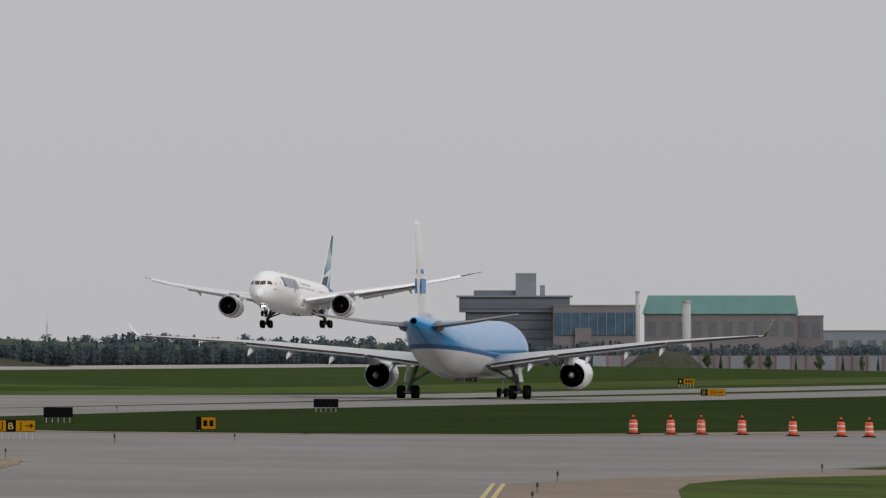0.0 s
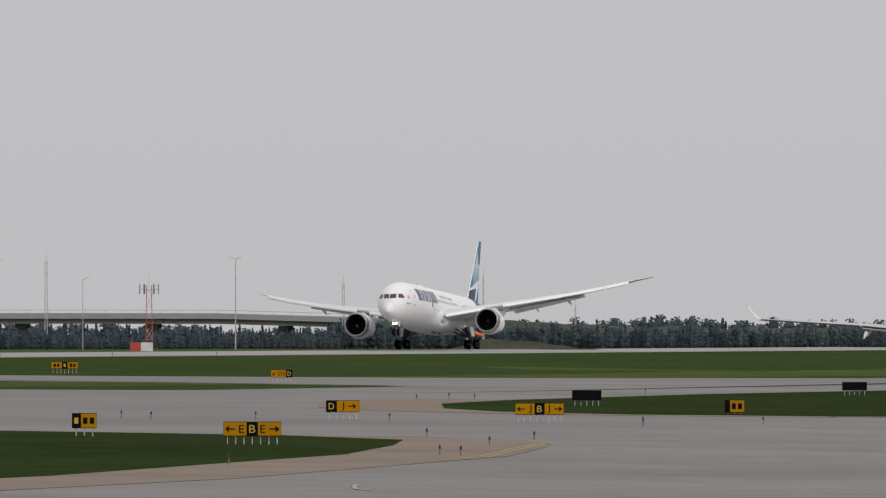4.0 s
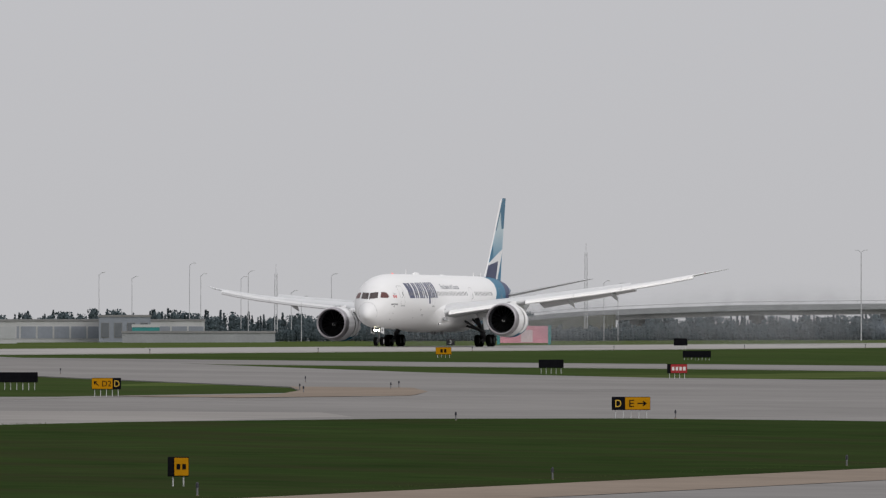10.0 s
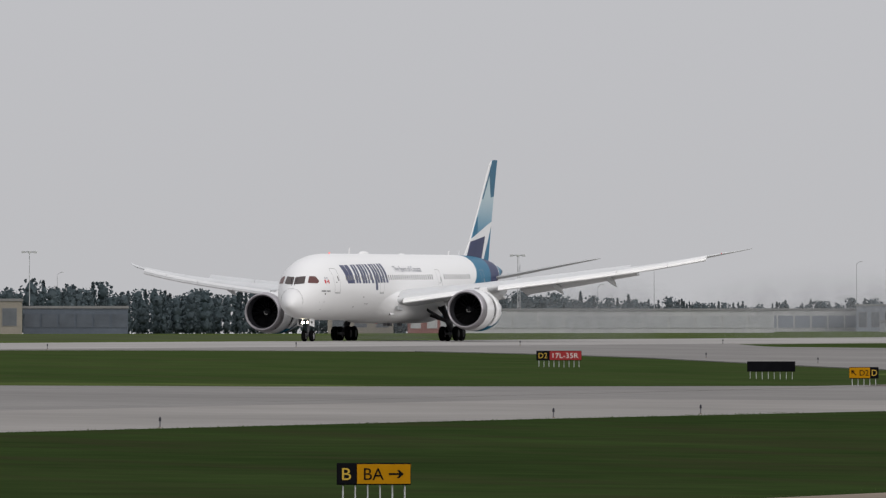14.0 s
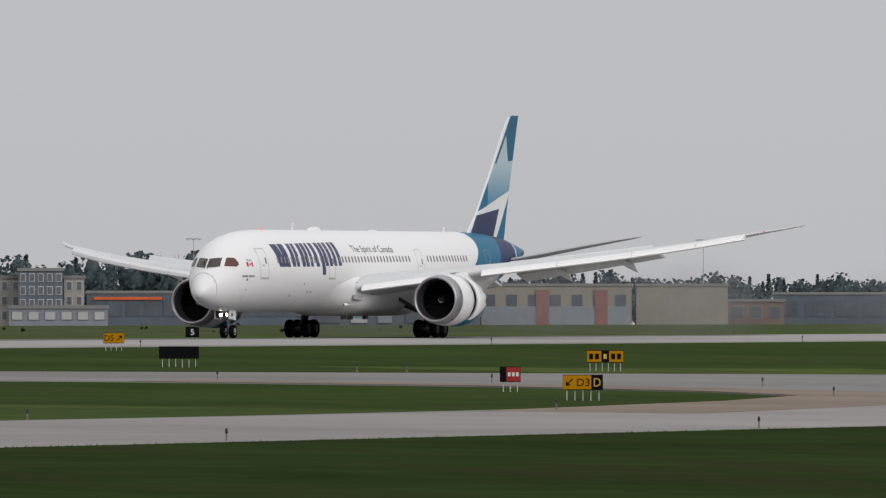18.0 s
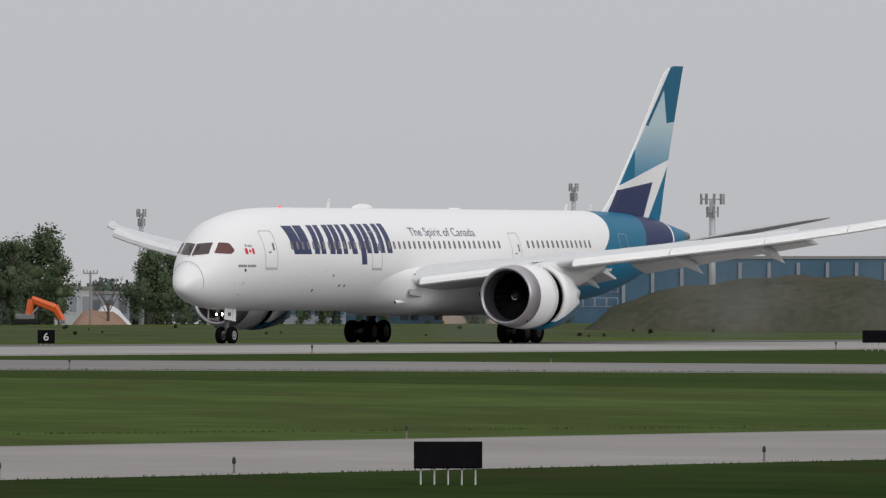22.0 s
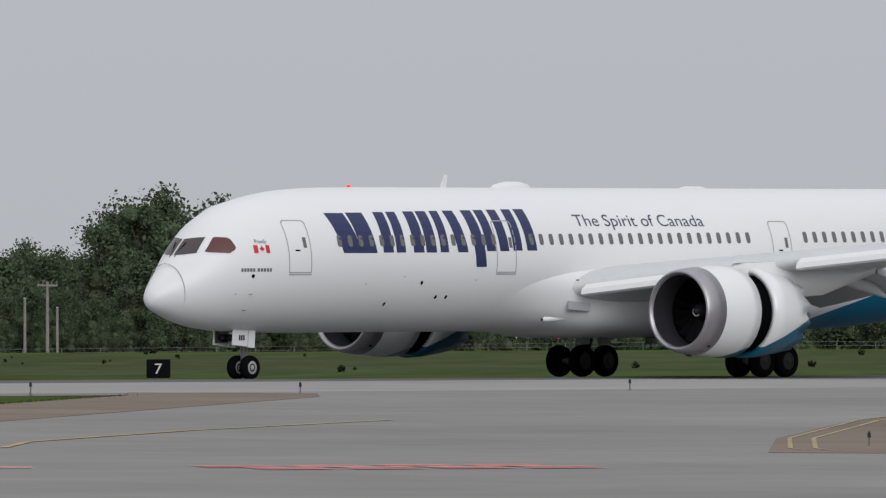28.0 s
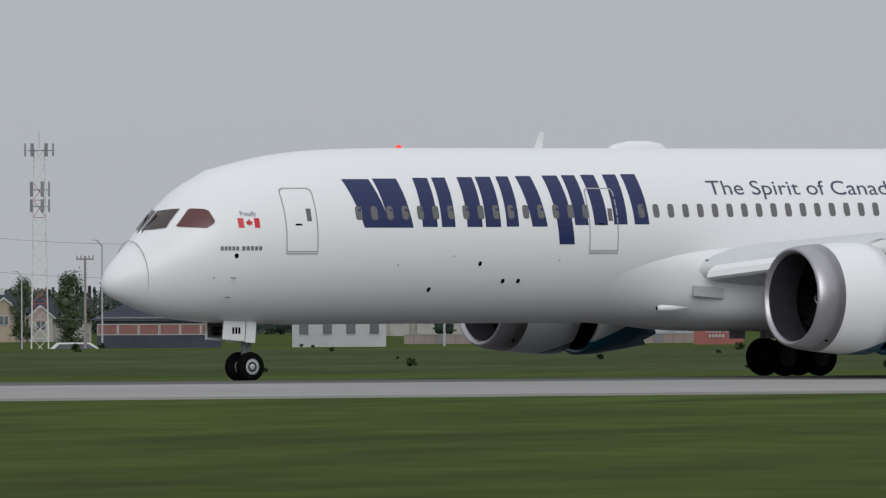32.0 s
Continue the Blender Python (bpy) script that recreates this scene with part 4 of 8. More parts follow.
        va, vb = [blade.verts.new(p) for p in q], [blade.verts.new(p + Vector((0.03, 0.01, 0))) for p in q]
        blade.faces.new(va)
        blade.faces.new(vb[::-1])
        for i in range(4):
            blade.faces.new((va[i], vb[i], vb[(i + 1) % 4], va[(i + 1) % 4]))
        first = part("fan_blade", blade, FAN, eng)
        for k in range(1, 18):
            ob = new("fan_blade", first.data)
            ob.parent = eng
            ob.matrix_basis = Matrix.Rotation(2 * math.pi * k / 18, 4, "X")
        part("spinner", lathe([(1.02, 0.0001), (1.1, 0.12), (1.35, 0.32), (1.6, 0.4)], 24), FAN, eng, smooth=True)
        swirl = bmesh.new()
        for k in range(14):
            a0, a1 = 0.3 + k * 0.26, 0.3 + (k + 1) * 0.26
            r0, r1 = 0.10 + k * 0.008, 0.10 + (k + 1) * 0.008
            rod(swirl, (1.09 + r0 * 0.35, r0 * math.sin(a0), r0 * math.cos(a0)), (1.09 + r1 * 0.35, r1 * math.sin(a1), r1 * math.cos(a1)), 0.028, n=5)
        part("spinner_swirl", swirl, WHITE_PAINT, eng, "white swirl on the spinner")
        part("lip_port", moved(lathe([(0, 0.0001), (0, 0.06), (0.03, 0.06)], 12), pose(0.75, -1.09, -1.45, 0, 0, 60)), DARK, eng)
        part("latch_line", rods(((2.2, -1.55, -1.05), (2.9, -1.60, -0.98), 0.012), ((2.9, -1.60, -0.98), (3.0, -1.75, -0.62), 0.012), n=4), SEAM, eng)
        part("reverser_cascade", lathe([(3.05, 1.62), (4.7, 1.58)], 48, caps=False), DARK, eng, "black open thrust-reverser gap", smooth=True)
        part("core_nozzle", lathe([(5.0, 1.25), (6.4, 1.05), (7.4, 0.75), (7.4, 0.68), (6.2, 0.9)], 40), STRUT, eng, smooth=True)
        part("exhaust_plug", lathe([(6.6, 0.6), (7.6, 0.45), (8.3, 0.08), (8.35, 0.0001)], 24), STRUT, eng, smooth=True)
        outer, inner = [], []
        prof = [(3.17, 1.90, 1.68), (3.95, 1.85, 1.62), (4.85, 1.71, 1.5), (5.55, 1.53, 1.38)]
        nseg = 72
        bm = bmesh.new()
        ro, ri = [], []
        for x, r, q in prof:
            tip = x == 5.55
            ro.append([bm.verts.new((x + (0.32 * (1 - abs((k % 6) - 3) / 3 * 1.0) if tip else 0), r * math.sin(2 * math.pi * k / nseg), r * math.cos(2 * math.pi * k / nseg))) for k in range(nseg)])
            ri.append([bm.verts.new((x + (0.32 * (1 - abs((k % 6) - 3) / 3 * 1.0) - 0.02 if tip else 0), q * math.sin(2 * math.pi * k / nseg), q * math.cos(2 * math.pi * k / nseg))) for k in range(nseg)])
        for rr_, flip in ((ro, False), (ri, True)):
            for a, b in zip(rr_, rr_[1:]):
                for k in range(nseg):
                    q4 = (a[k], a[(k + 1) % nseg], b[(k + 1) % nseg], b[k])
                    fc = bm.faces.new(q4[::-1] if flip else q4)
        for k in range(nseg):
            bm.faces.new((ro[0][(k + 1) % nseg], ro[0][k], ri[0][k], ri[0][(k + 1) % nseg]))
            bm.faces.new((ro[-1][k], ro[-1][(k + 1) % nseg], ri[-1][(k + 1) % nseg], ri[-1][k]))
        sl = part("reverser_sleeve", bm, PAINT_COWL, eng, "white sliding engine sleeve with chevron edge and teal underside", smooth=True)
        sleeves.append(sl)
        part("pylon", loft([[(24.5 + dx, hand * 9.75 + w, z) for dx, w, z in ((0, -0.1, 4.45), (0, 0.1, 4.45), (1.0, 0.28, 4.75), (6.5, 0.3, 4.9), (9.5, 0.15, 4.6), (9.5, -0.15, 4.6), (6.5, -0.3, 4.9), (1.0, -0.28, 4.75))],
                            [(24.9 + dx, hand * 9.75 + w, z) for dx, w, z in ((0.6, -0.1, 4.0), (0.6, 0.1, 4.0), (1.5, 0.28, 3.2), (5.5, 0.3, 3.4), (9.0, 0.12, 4.3), (9.0, -0.12, 4.3), (5.5, -0.3, 3.4), (1.5, -0.28, 3.2))]]), PAINT_WHITE, jet, smooth=True)
        part("nacelle_strake", prism([(23.7, 3.9), (25.1, 4.0), (25.0, 4.35)], 0.05, pose(0, hand * 9.75 - hand * 1.55, 0)), PAINT_WHITE, jet)

    # undercarriage
    gears = []
    nose = part("nose_gear", rods(((5.9, 0, 2.3), (5.94, 0, 0.5), 0.11), ((5.94, -0.42, 0.5), (5.94, 0.42, 0.5), 0.08), ((5.9, 0, 1.3), (7.2, 0, 2.1), 0.06), ((6.22, 0.0, 1.5), (5.97, 0.0, 0.72), 0.07)), STRUT, jet, "grey nose gear leg")
    for y in (-0.36, 0.36):
        add_wheel(nose, 5.94, y, 0.5, 0.5, 0.36, hub=HUB)
    for y in (-0.55, 0.55):
        part("gear_door", moved(boxes((4.75, 5.62, -0.03, 0.03, 1.38, 2.15), bevel=0.02), pose(5.4, y, 1.76, 0, 4.5, 0) @ pose(-5.4, 0, -1.76)), PAINT_WHITE, nose, "white nose gear door")
        part("gear_door", moved(boxes((5.66, 6.05, -0.03, 0.03, 1.35, 2.15), bevel=0.02), pose(5.4, y, 1.76, 0, 4.5, 0) @ pose(-5.4, 0, -1.76)), PAINT_WHITE, nose, "white nose gear door")
        # grey panel added inside the door to stand in for its shade
        part("door_inner_shade", boxes((4.8, 5.6, y * 0.94 - 0.008, y * 0.94 + 0.008, 1.5, 2.1)), STRUT, nose)
    for k in range(3):
        part("number_bar", boxes((5.1 + k * 0.12, 5.18 + k * 0.12, -0.59, -0.582, 1.62, 1.84)), DARK, nose)
    # tubes are added deep enough to hide the lit lenses from the side
    for y in (-0.24, 0.24):
        part("lamp_tube", moved(lathe([(-0.34, 0.15), (0.06, 0.15), (0.1, 0.05)], 16, caps=False), pose(5.2, y, 1.72)), DARK, nose, smooth=True)
        part("landing_light", moved(lathe([(-0.02, 0.0001), (0, 0.13), (0.02, 0.13)], 14), pose(5.17, y, 1.72)), LANDING_GLOW, nose, "bright nose landing light")
    for y in (0.0,):
        part("lamp_tube", moved(lathe([(-0.24, 0.115), (0.1, 0.115), (0.14, 0.05)], 16, caps=False), pose(4.9, y, 1.72)), DARK, nose, smooth=True)
        part("taxi_light", moved(lathe([(-0.02, 0.0001), (0, 0.1), (0.02, 0.1)], 14), pose(4.87, y, 1.72)), LANDING_GLOW, nose, "bright nose landing light")
    for hand in (-1, 1):
        y = hand * 5.2
        g = part("main_gear", rods(((31.9, hand * 4.3, 3.2), (31.93, y, 0.75), 0.25), n=12), GEAR_DARK, jet, "dark grey main gear leg with four wheels", smooth=True)
        part("bogie_beam", rods(((31.0, y, 0.68), (32.86, y, 0.68), 0.16), n=12), STRUT, g, smooth=True)
        for x in (31.2, 32.66):
            part("axle", rods(((x, y - 0.75, 0.68), (x, y + 0.75, 0.68), 0.1), n=12), STRUT, g, smooth=True)
        for foot, top in (((31.93, y, 1.5), (30.2, hand * 3.2, 3.0)), ((31.93, y, 1.6), (33.6, hand * 3.4, 3.1)), ((31.93, y, 1.6), (32.0, hand * 2.5, 2.6))):
            part("brace", rods((foot, top, 0.13), n=10), GEAR_DARK, g, smooth=True)
        for x in (31.2, 32.66):
            for w in (-0.66, 0.66):
                add_wheel(g, x, y + w, 0.68, 0.68, 0.5)
        part("torque_link", rods(((31.93, y, 1.45), (32.5, y, 1.15), 0.07), ((32.5, y, 1.15), (32.1, y, 0.75), 0.07), n=8), GEAR_DARK, g)
        part("brake_lines", rods(((31.8, y - hand * 0.2, 2.6), (31.75, y - hand * 0.25, 1.0), 0.04), ((31.75, y - hand * 0.25, 1.0), (31.3, y, 0.85), 0.035), n=6), GEAR_DARK, g)
        part("gear_door", moved(boxes((31.0, 33.0, -0.03, 0.03, 1.9, 3.3), bevel=0.02), pose(0, y + hand * 0.45, 0, hand * 8)), PAINT_WHITE, g, "white main gear door")
        gears.append(g)
    for s in (25.3, 26.6, 29.5):
        part("belly_scoop", boxes((s, s + 0.5, -1.0, -0.7, 1.35, 1.75), bevel=0.05), STRUT, jet)
    return jet, wings, sleeves, gears, nose, spoilers


JET, WINGS, SLEEVES, GEARS, NOSE_GEAR, SPOILERS = build_landing_jet()


TAXI_WING = mat("mid_grey_wing_paint", (0.43, 0.44, 0.45), 0.4, vary=0.08, scale=0.4, fine=0.5)
GAP_SHADE = mat("flap_gap_shade", (0.03, 0.03, 0.032), 0.7, vary=0.2, scale=1)


def build_taxiing_jet():
    """A sky-blue and white twin-engined wide-body, seen from behind; x runs aft from the nose."""
    jet = thing("passenger_jet", "sky-blue and white twin-engine passenger jet taxiing away", "airplane")
    hull = Hull((0, 0.2, 0.8, 1.8, 3.5, 6, 9, 40, 48, 54, 59, 62, 63.4), (3.6, 4.1, 4.7, 5.5, 6.5, 7.3, 7.65, 7.7, 7.75, 7.85, 7.95, 7.95, 7.9), (3.3, 3.0, 2.7, 2.4, 2.15, 2.02, 2.0, 2.0, 2.7, 4.1, 5.6, 6.6, 7.2),
                (0.1, 0.5, 1.0, 1.5, 2.05, 2.55, 2.82, 2.82, 2.65, 2.2, 1.45, 0.8, 0.36), 64)
    body = bmesh.new()
    body = loft(hull.rings(0, 63.4))
    for height in (4.75, 4.35):
        bmesh.ops.bisect_plane(body, geom=list(body.verts) + list(body.edges) + list(body.faces), plane_co=(40, 0, height), plane_no=(-0.035, 0, 1))
    for f in body.faces:
        c = f.calc_center_median()
        z = c.z - 0.035 * (c.x - 40)
        f.material_index = 0 if z > 4.75 or c.x > 61.5 else 1 if z > 4.35 else 2
    part("fuselage", body, [PAINT_SKY, PAINT_SKY_DARK, PAINT_WHITE], jet, "fuselage sky blue above and white below", smooth=True)
    out = []
    for z, le, te, th in ((7.4, 51.0, 60.6, 0.5), (8.4, 53.6, 60.9, 0.45), (13, 57.4, 61.9, 0.36), (16.8, 60.4, 62.8, 0.26), (17.1, 61.0, 62.85, 0.12)):
        out.append([(x, zz, z) for x, _, zz in airfoil(le, te - le, 0, 0, th / (te - le), 10)])
    part("tail_fin", loft(out), PAINT_WHITE, jet, "white tail fin", smooth=True)
    for hand in (-1, 1):
        for k in range(3):
            part("livery_bar", boxes((58.0 + k * 0.95, 58.6 + k * 0.95, hand * 0.30 - 0.04, hand * 0.30 + 0.04, 10.2, 11.6)), PAINT_SKY, jet, "plain blue bar of the tail emblem")
        part("livery_crown", boxes((59.1, 60.1, hand * 0.28 - 0.04, hand * 0.28 + 0.04, 12.1, 12.5), bevel=0.03), PAINT_SKY, jet, "small blue emblem")
        part("tailplane", loft([airfoil(le, ch, hand * y, z, 0.09) for y, le, ch, z in ((0.6, 54.5, 5.6, 6.95), (5.0, 58.0, 3.6, 7.45), (9.7, 60.6, 1.9, 8.15))]), TAIL_SHADE_GREY, jet, smooth=True)
        part("tailplane_root", moved(lathe([(-2.6, 0.05), (-1.4, 0.42), (0.4, 0.55), (1.6, 0.42), (2.2, 0.1)], 16), pose(57.6, hand * 1.5, 7.05, 0, 0, hand * 8)), TAIL_SHADE_GREY, jet, "brown-grey root fairing of the tailplane", smooth=True)
        sec = ((2.0, 20.6, 13.0, 3.25, 0.13), (9.6, 25.6, 8.0, 4.3, 0.11), (18, 31.0, 5.2, 5.25, 0.10), (26, 36.2, 3.2, 5.85, 0.10), (30.6, 39.2, 2.1, 6.1, 0.09))
        wing = part("wing", loft([airfoil(le, ch, hand * y, z, th) for y, le, ch, z, th in sec]), TAXI_WING, jet, "pale grey swept wing", smooth=True)
        # dark strips added for the shade in the flap gap; no real part
        gap_strip = bmesh.new()
        for y0, y1 in ((3.0, 9.2), (9.5, 20.6), (20.8, 30.2)):
            ends = []
            for y in (y0, y1):
                te, z = (float(np.interp(y, [q[0] for q in sec], c)) for c in ([q[1] + q[2] for q in sec], [q[3] for q in sec]))
                ends.append([(te + 0.62, hand * y, z - 0.02), (te + 0.62, hand * y, z + 0.08), (te + 0.2, hand * y, z + 0.10), (te + 0.2, hand * y, z)])
            vs = [[gap_strip.verts.new(p) for p in e] for e in ends]
            for k in range(4):
                gap_strip.faces.new((vs[0][k], vs[0][(k + 1) % 4], vs[1][(k + 1) % 4], vs[1][k]))
            gap_strip.faces.new(vs[0][::-1])
            gap_strip.faces.new(vs[1])
        bmesh.ops.recalc_face_normals(gap_strip, faces=list(gap_strip.faces))
        part("trailing_edge_shade", gap_strip, GAP_SHADE, wing, "dark strip for the flap gap's shade along the trailing edge")
        part("winglet", loft([airfoil(39.2, 2.1, hand * 30.6, 6.1, 0.09), airfoil(40.4, 1.1, hand * 31.15, 6.75, 0.08), airfoil(41.4, 0.6, hand * 31.65, 7.7, 0.07)]), PAINT_WHITE, wing, "white winglet", smooth=True)
        for y0, y1, drop in ((3.0, 8.6, 0.22), (9.6, 20.5, 0.16)):
            rings = []
            for y in (y0, y1):
                te = float(np.interp(y, [q[0] for q in sec], [q[1] + q[2] for q in sec]))
                z = float(np.interp(y, [q[0] for q in sec], [q[3] for q in sec]))
                rings.append([(te - 0.3, hand * y, z + 0.05), (te + 0.2, hand * y, z), (te + 0.6, hand * y, z - drop), (te + 0.55, hand * y, z - drop - 0.06), (te, hand * y, z - 0.3)])
            part("flap", loft(rings), FLAP_PALE, wing, "pale grey trailing-edge flap")
        for y in (6.8, 12.6, 16.6, 20.2):
            te = float(np.interp(y, [q[0] for q in sec], [q[1] + q[2] for q in sec]))
            z = float(np.interp(y, [q[0] for q in sec], [q[3] for q in sec]))
            part("flap_track_fairing", loft([[(te + dx, hand * y + r * 0.7 * math.sin(a), z + dz + r * math.cos(a)) for a in [k * math.pi / 5 for k in range(10)]] for dx, r, dz in ((-2.5, 0.04, -0.3), (-1.2, 0.3, -0.5), (0.5, 0.3, -0.75), (1.8, 0.05, -1.2))]), WING_GREY, wing, smooth=True)
        eng = part("engine", lathe([(0.5, 1.1), (0.05, 1.22), (0, 1.32), (0.3, 1.44), (1.5, 1.52), (3.2, 1.48), (4.6, 1.28), (4.6, 1.2), (3.0, 1.3), (0.6, 1.1)], 40), PAINT_WHITE, jet, "white engine cowling", smooth=True)
        eng.matrix_basis = pose(20.4, hand * 9.65, 2.45, 0, 1.5, 0)
        part("core_nozzle", lathe([(3.0, 1.2), (4.2, 1.0), (5.6, 0.72), (5.6, 0.62), (4.6, 0.7), (4.5, 0.0001)], 32), DARK, eng, "dark exhaust nozzle", smooth=True)
        part("exhaust_plug", lathe([(4.6, 0.42), (5.6, 0.3), (6.2, 0.02)], 20), HUB, eng, smooth=True)
        # dark ring placed where the bypass duct would only be in shade
        part("bypass_gap_shade", lathe([(4.3, 1.22), (4.32, 0.9)], 32), DARK, eng)
        part("pylon", boxes((22.0, 29.0, hand * 9.65 - 0.22, hand * 9.65 + 0.22, 3.3, 4.5), bevel=0.1), WING_GREY, jet)
        y = hand * 5.5
        g = part("main_gear", rods(((31.8, hand * 4.6, 3.4), (31.9, y, 0.7), 0.19), ((30.9, y, 0.66), (32.9, y, 0.66), 0.15), ((31.2, y - 0.8, 0.66), (31.2, y + 0.8, 0.66), 0.1), ((32.6, y - 0.8, 0.66), (32.6, y + 0.8, 0.66), 0.1), ((31.9, y, 1.5), (32.2, hand * 3.0, 2.9), 0.12), n=10), STRUT, jet, "grey main gear leg with four wheels", smooth=True)
        for x in (31.2, 32.6):
            for w in (-0.7, 0.7):
                add_wheel(g, x, y + w, 0.68, 0.68, 0.52)
        part("gear_door", moved(boxes((31.0, 33.2, -0.04, 0.04, 1.7, 3.4), bevel=0.02), pose(0, y + hand * 0.5, 0, hand * 10)), PAINT_WHITE, g)
    part("tail_cone", moved(lathe([(0, 0.3), (0.5, 0.24), (0.5, 0.16), (0.2, 0.14)], 16), pose(63.3, 0, 7.55)), DARK, jet, "dark tail exhaust", smooth=True)
    nose = part("nose_gear", rods(((6.6, 0, 2.4), (6.67, 0, 0.5), 0.1), ((6.67, -0.4, 0.5), (6.67, 0.4, 0.5), 0.07)), STRUT, jet)
    for y in (-0.35, 0.35):
        add_wheel(nose, 6.67, y, 0.5, 0.5, 0.36)
    for s in (26.0, 29.0, 34.5):
        part("belly_scoop", boxes((s, s + 0.6, -0.5, 0.5, 1.7, 2.15), bevel=0.06), STRUT, jet)
    return jet


TAXI_JET = build_taxiing_jet()

# ---- airfield signs, lights, drums ----
SIGN_BLACK = mat("black_sign_panel", (0.008, 0.008, 0.010), 0.8, vary=0.2, scale=2)
SIGN_YELLOW = mat("yellow_sign_panel", (0.42, 0.195, 0.006), 0.9, vary=0.08, scale=2, fine=0.4)
SIGN_RED = mat("red_sign_panel", (0.30, 0.012, 0.014), 0.75, vary=0.08, scale=2, fine=0.4)
INK_BLACK = mat("black_sign_legend", (0.008, 0.008, 0.008), 0.8)
INK_YELLOW = mat("yellow_sign_legend", (0.55, 0.35, 0.03), 0.5)
INK_WHITE = mat("white_sign_legend", (0.62, 0.61, 0.59), 0.5)
POST = mat("galvanised_post", (0.50, 0.51, 0.51), 0.5, 0.3, vary=0.1, scale=4)
LIGHT_YELLOW = mat("yellow_light_body", (0.55, 0.33, 0.03), 0.5)
DRUM_ORANGE = mat("orange_drum_plastic", (0.62, 0.075, 0.020), 0.5, vary=0.08, scale=3)
DRUM_WHITE = mat("white_reflective_band", (0.60, 0.58, 0.56), 0.4)
RUBBER = mat("black_rubber_base", (0.02, 0.02, 0.02), 0.8)
KINDS = {"loc": (SIGN_BLACK, INK_YELLOW), "dir": (SIGN_YELLOW, INK_BLACK), "man": (SIGN_RED, INK_WHITE), "num": (SIGN_BLACK, INK_WHITE), "back": (SIGN_BLACK, INK_BLACK)}
ARROWS = {">": 0, "<": 180, "/": 45, "\\": 135, "v": -45, "^": 135, "L": 225}


def arrow(size, turn):
    s = size
    return moved(prism([(-0.55 * s, -0.07 * s), (0.2 * s, -0.07 * s), (0.05 * s, -0.3 * s), (0.2 * s, -0.3 * s), (0.55 * s, 0), (0.2 * s, 0.3 * s), (0.05 * s, 0.3 * s), (0.2 * s, 0.07 * s), (-0.55 * s, 0.07 * s)], 0.006), pose(0, 0, 0, 0, -turn, 0))


def airfield_sign(label, x, y, width, segs, height=0.66, leg=0.42, skew=0.0, depth=0.24):
    """A low lit sign on short legs; segs are (kind, legend, share of the width). Its face turns to the taxiway at the camera's side."""
    m = on_land(x, y, math.degrees(math.atan2(y, x)) - 90 + skew)
    sign = thing("airfield_sign", label, "sign", m, "airfield signs")
    total = sum(q[2] for q in segs)
    part("housing", boxes((-width / 2, width / 2, 0.01, depth, leg, leg + height), bevel=0.02), SIGN_BLACK, sign, "black sign housing")
    u = -width / 2
    for kind, legend, share in segs:
        w = width * share / total
        face, ink = KINDS[kind]
        panel = part("panel", boxes((u + 0.012, u + w - 0.012, -0.012, 0.012, leg + 0.03, leg + height - 0.03), bevel=0.006), face, sign)
        items = [c for c in legend.split(" ") if c]
        lens = [0.9 if c in ARROWS else 0.62 * len(c) for c in items]
        unit = min(height * 0.78, (w - 0.08) / (sum(lens) + 0.25 * (len(lens) - 1) + 0.1)) if items else 0
        px = u + w / 2 - (sum(lens) + 0.25 * (len(lens) - 1)) * unit / 2 if items else 0
        for c, ln in zip(items, lens):
            cx, cz = px + ln * unit / 2, leg + height / 2
            if c in ARROWS:
                part("arrow", moved(arrow(unit * 0.8, ARROWS[c]), pose(cx, -0.02, cz)), ink, panel)
            elif c.startswith("|"):
                for k in range(len(c)):
                    b = ln * unit / len(c)
                    part("legend_bar", boxes((px + k * b + b * 0.15, px + k * b + b * 0.8, -0.019, -0.014, cz - unit * 0.3, cz + unit * 0.3)), ink, panel)
            else:
                t = text_bmesh(c, unit)
                xs = [v.co.x for v in t.verts]
                sc = ln * unit * 0.94 / max(1e-6, max(xs) - min(xs))
                mid = (max(xs) + min(xs)) / 2
                ys = [v.co.y for v in t.verts]
                for v in t.verts:
                    v.co = (cx + (v.co.x - mid) * min(sc, 1.15), -0.020, cz + (v.co.y - (max(ys) + min(ys)) / 2) * 1.02)
                part("legend", t, ink, panel)
            px += (ln + 0.25) * unit
        u += w
    n = max(2, int(round(width / 0.36)))
    for k in range(n):
        lx = -width / 2 + width * (k + 0.5) / n
        part("leg", rods(((lx, depth / 2, -0.05), (lx, depth / 2, leg), 0.022)), POST, sign)
    return sign


BACK = [("back", "", 1)]
DIRL, LOCL, MANL = "yellow direction sign with black legend on short legs", "black and yellow taxiway sign on short legs", "red and black runway holding sign on short legs"
BLACKL, EDGEL = "black back of an airfield sign on short legs", "yellow and black airfield sign seen at an angle"
airfield_sign(LOCL, 736.1, 138.3, 2.7, [("dir", "< J", 1.2), ("loc", "B", 0.6), ("dir", "J >", 1.2)])
airfield_sign(LOCL, 740.2, 150.3, 1.9, [("loc", "D", 0.6), ("dir", "J >", 1.3)])
airfield_sign(BLACKL, 872.7, 160.8, 1.94, BACK)
airfield_sign(EDGEL, 814.8, 140.9, 1.2, [("loc", "", 0.35), ("dir", "||", 1)], 0.78, 0.12)
airfield_sign(BLACKL, 1032.6, 169.1, 1.93, BACK)
airfield_sign(LOCL, 1337.5, 179.7, 2.5, [("loc", "D", 0.6), ("dir", "D5 >", 1.6)])
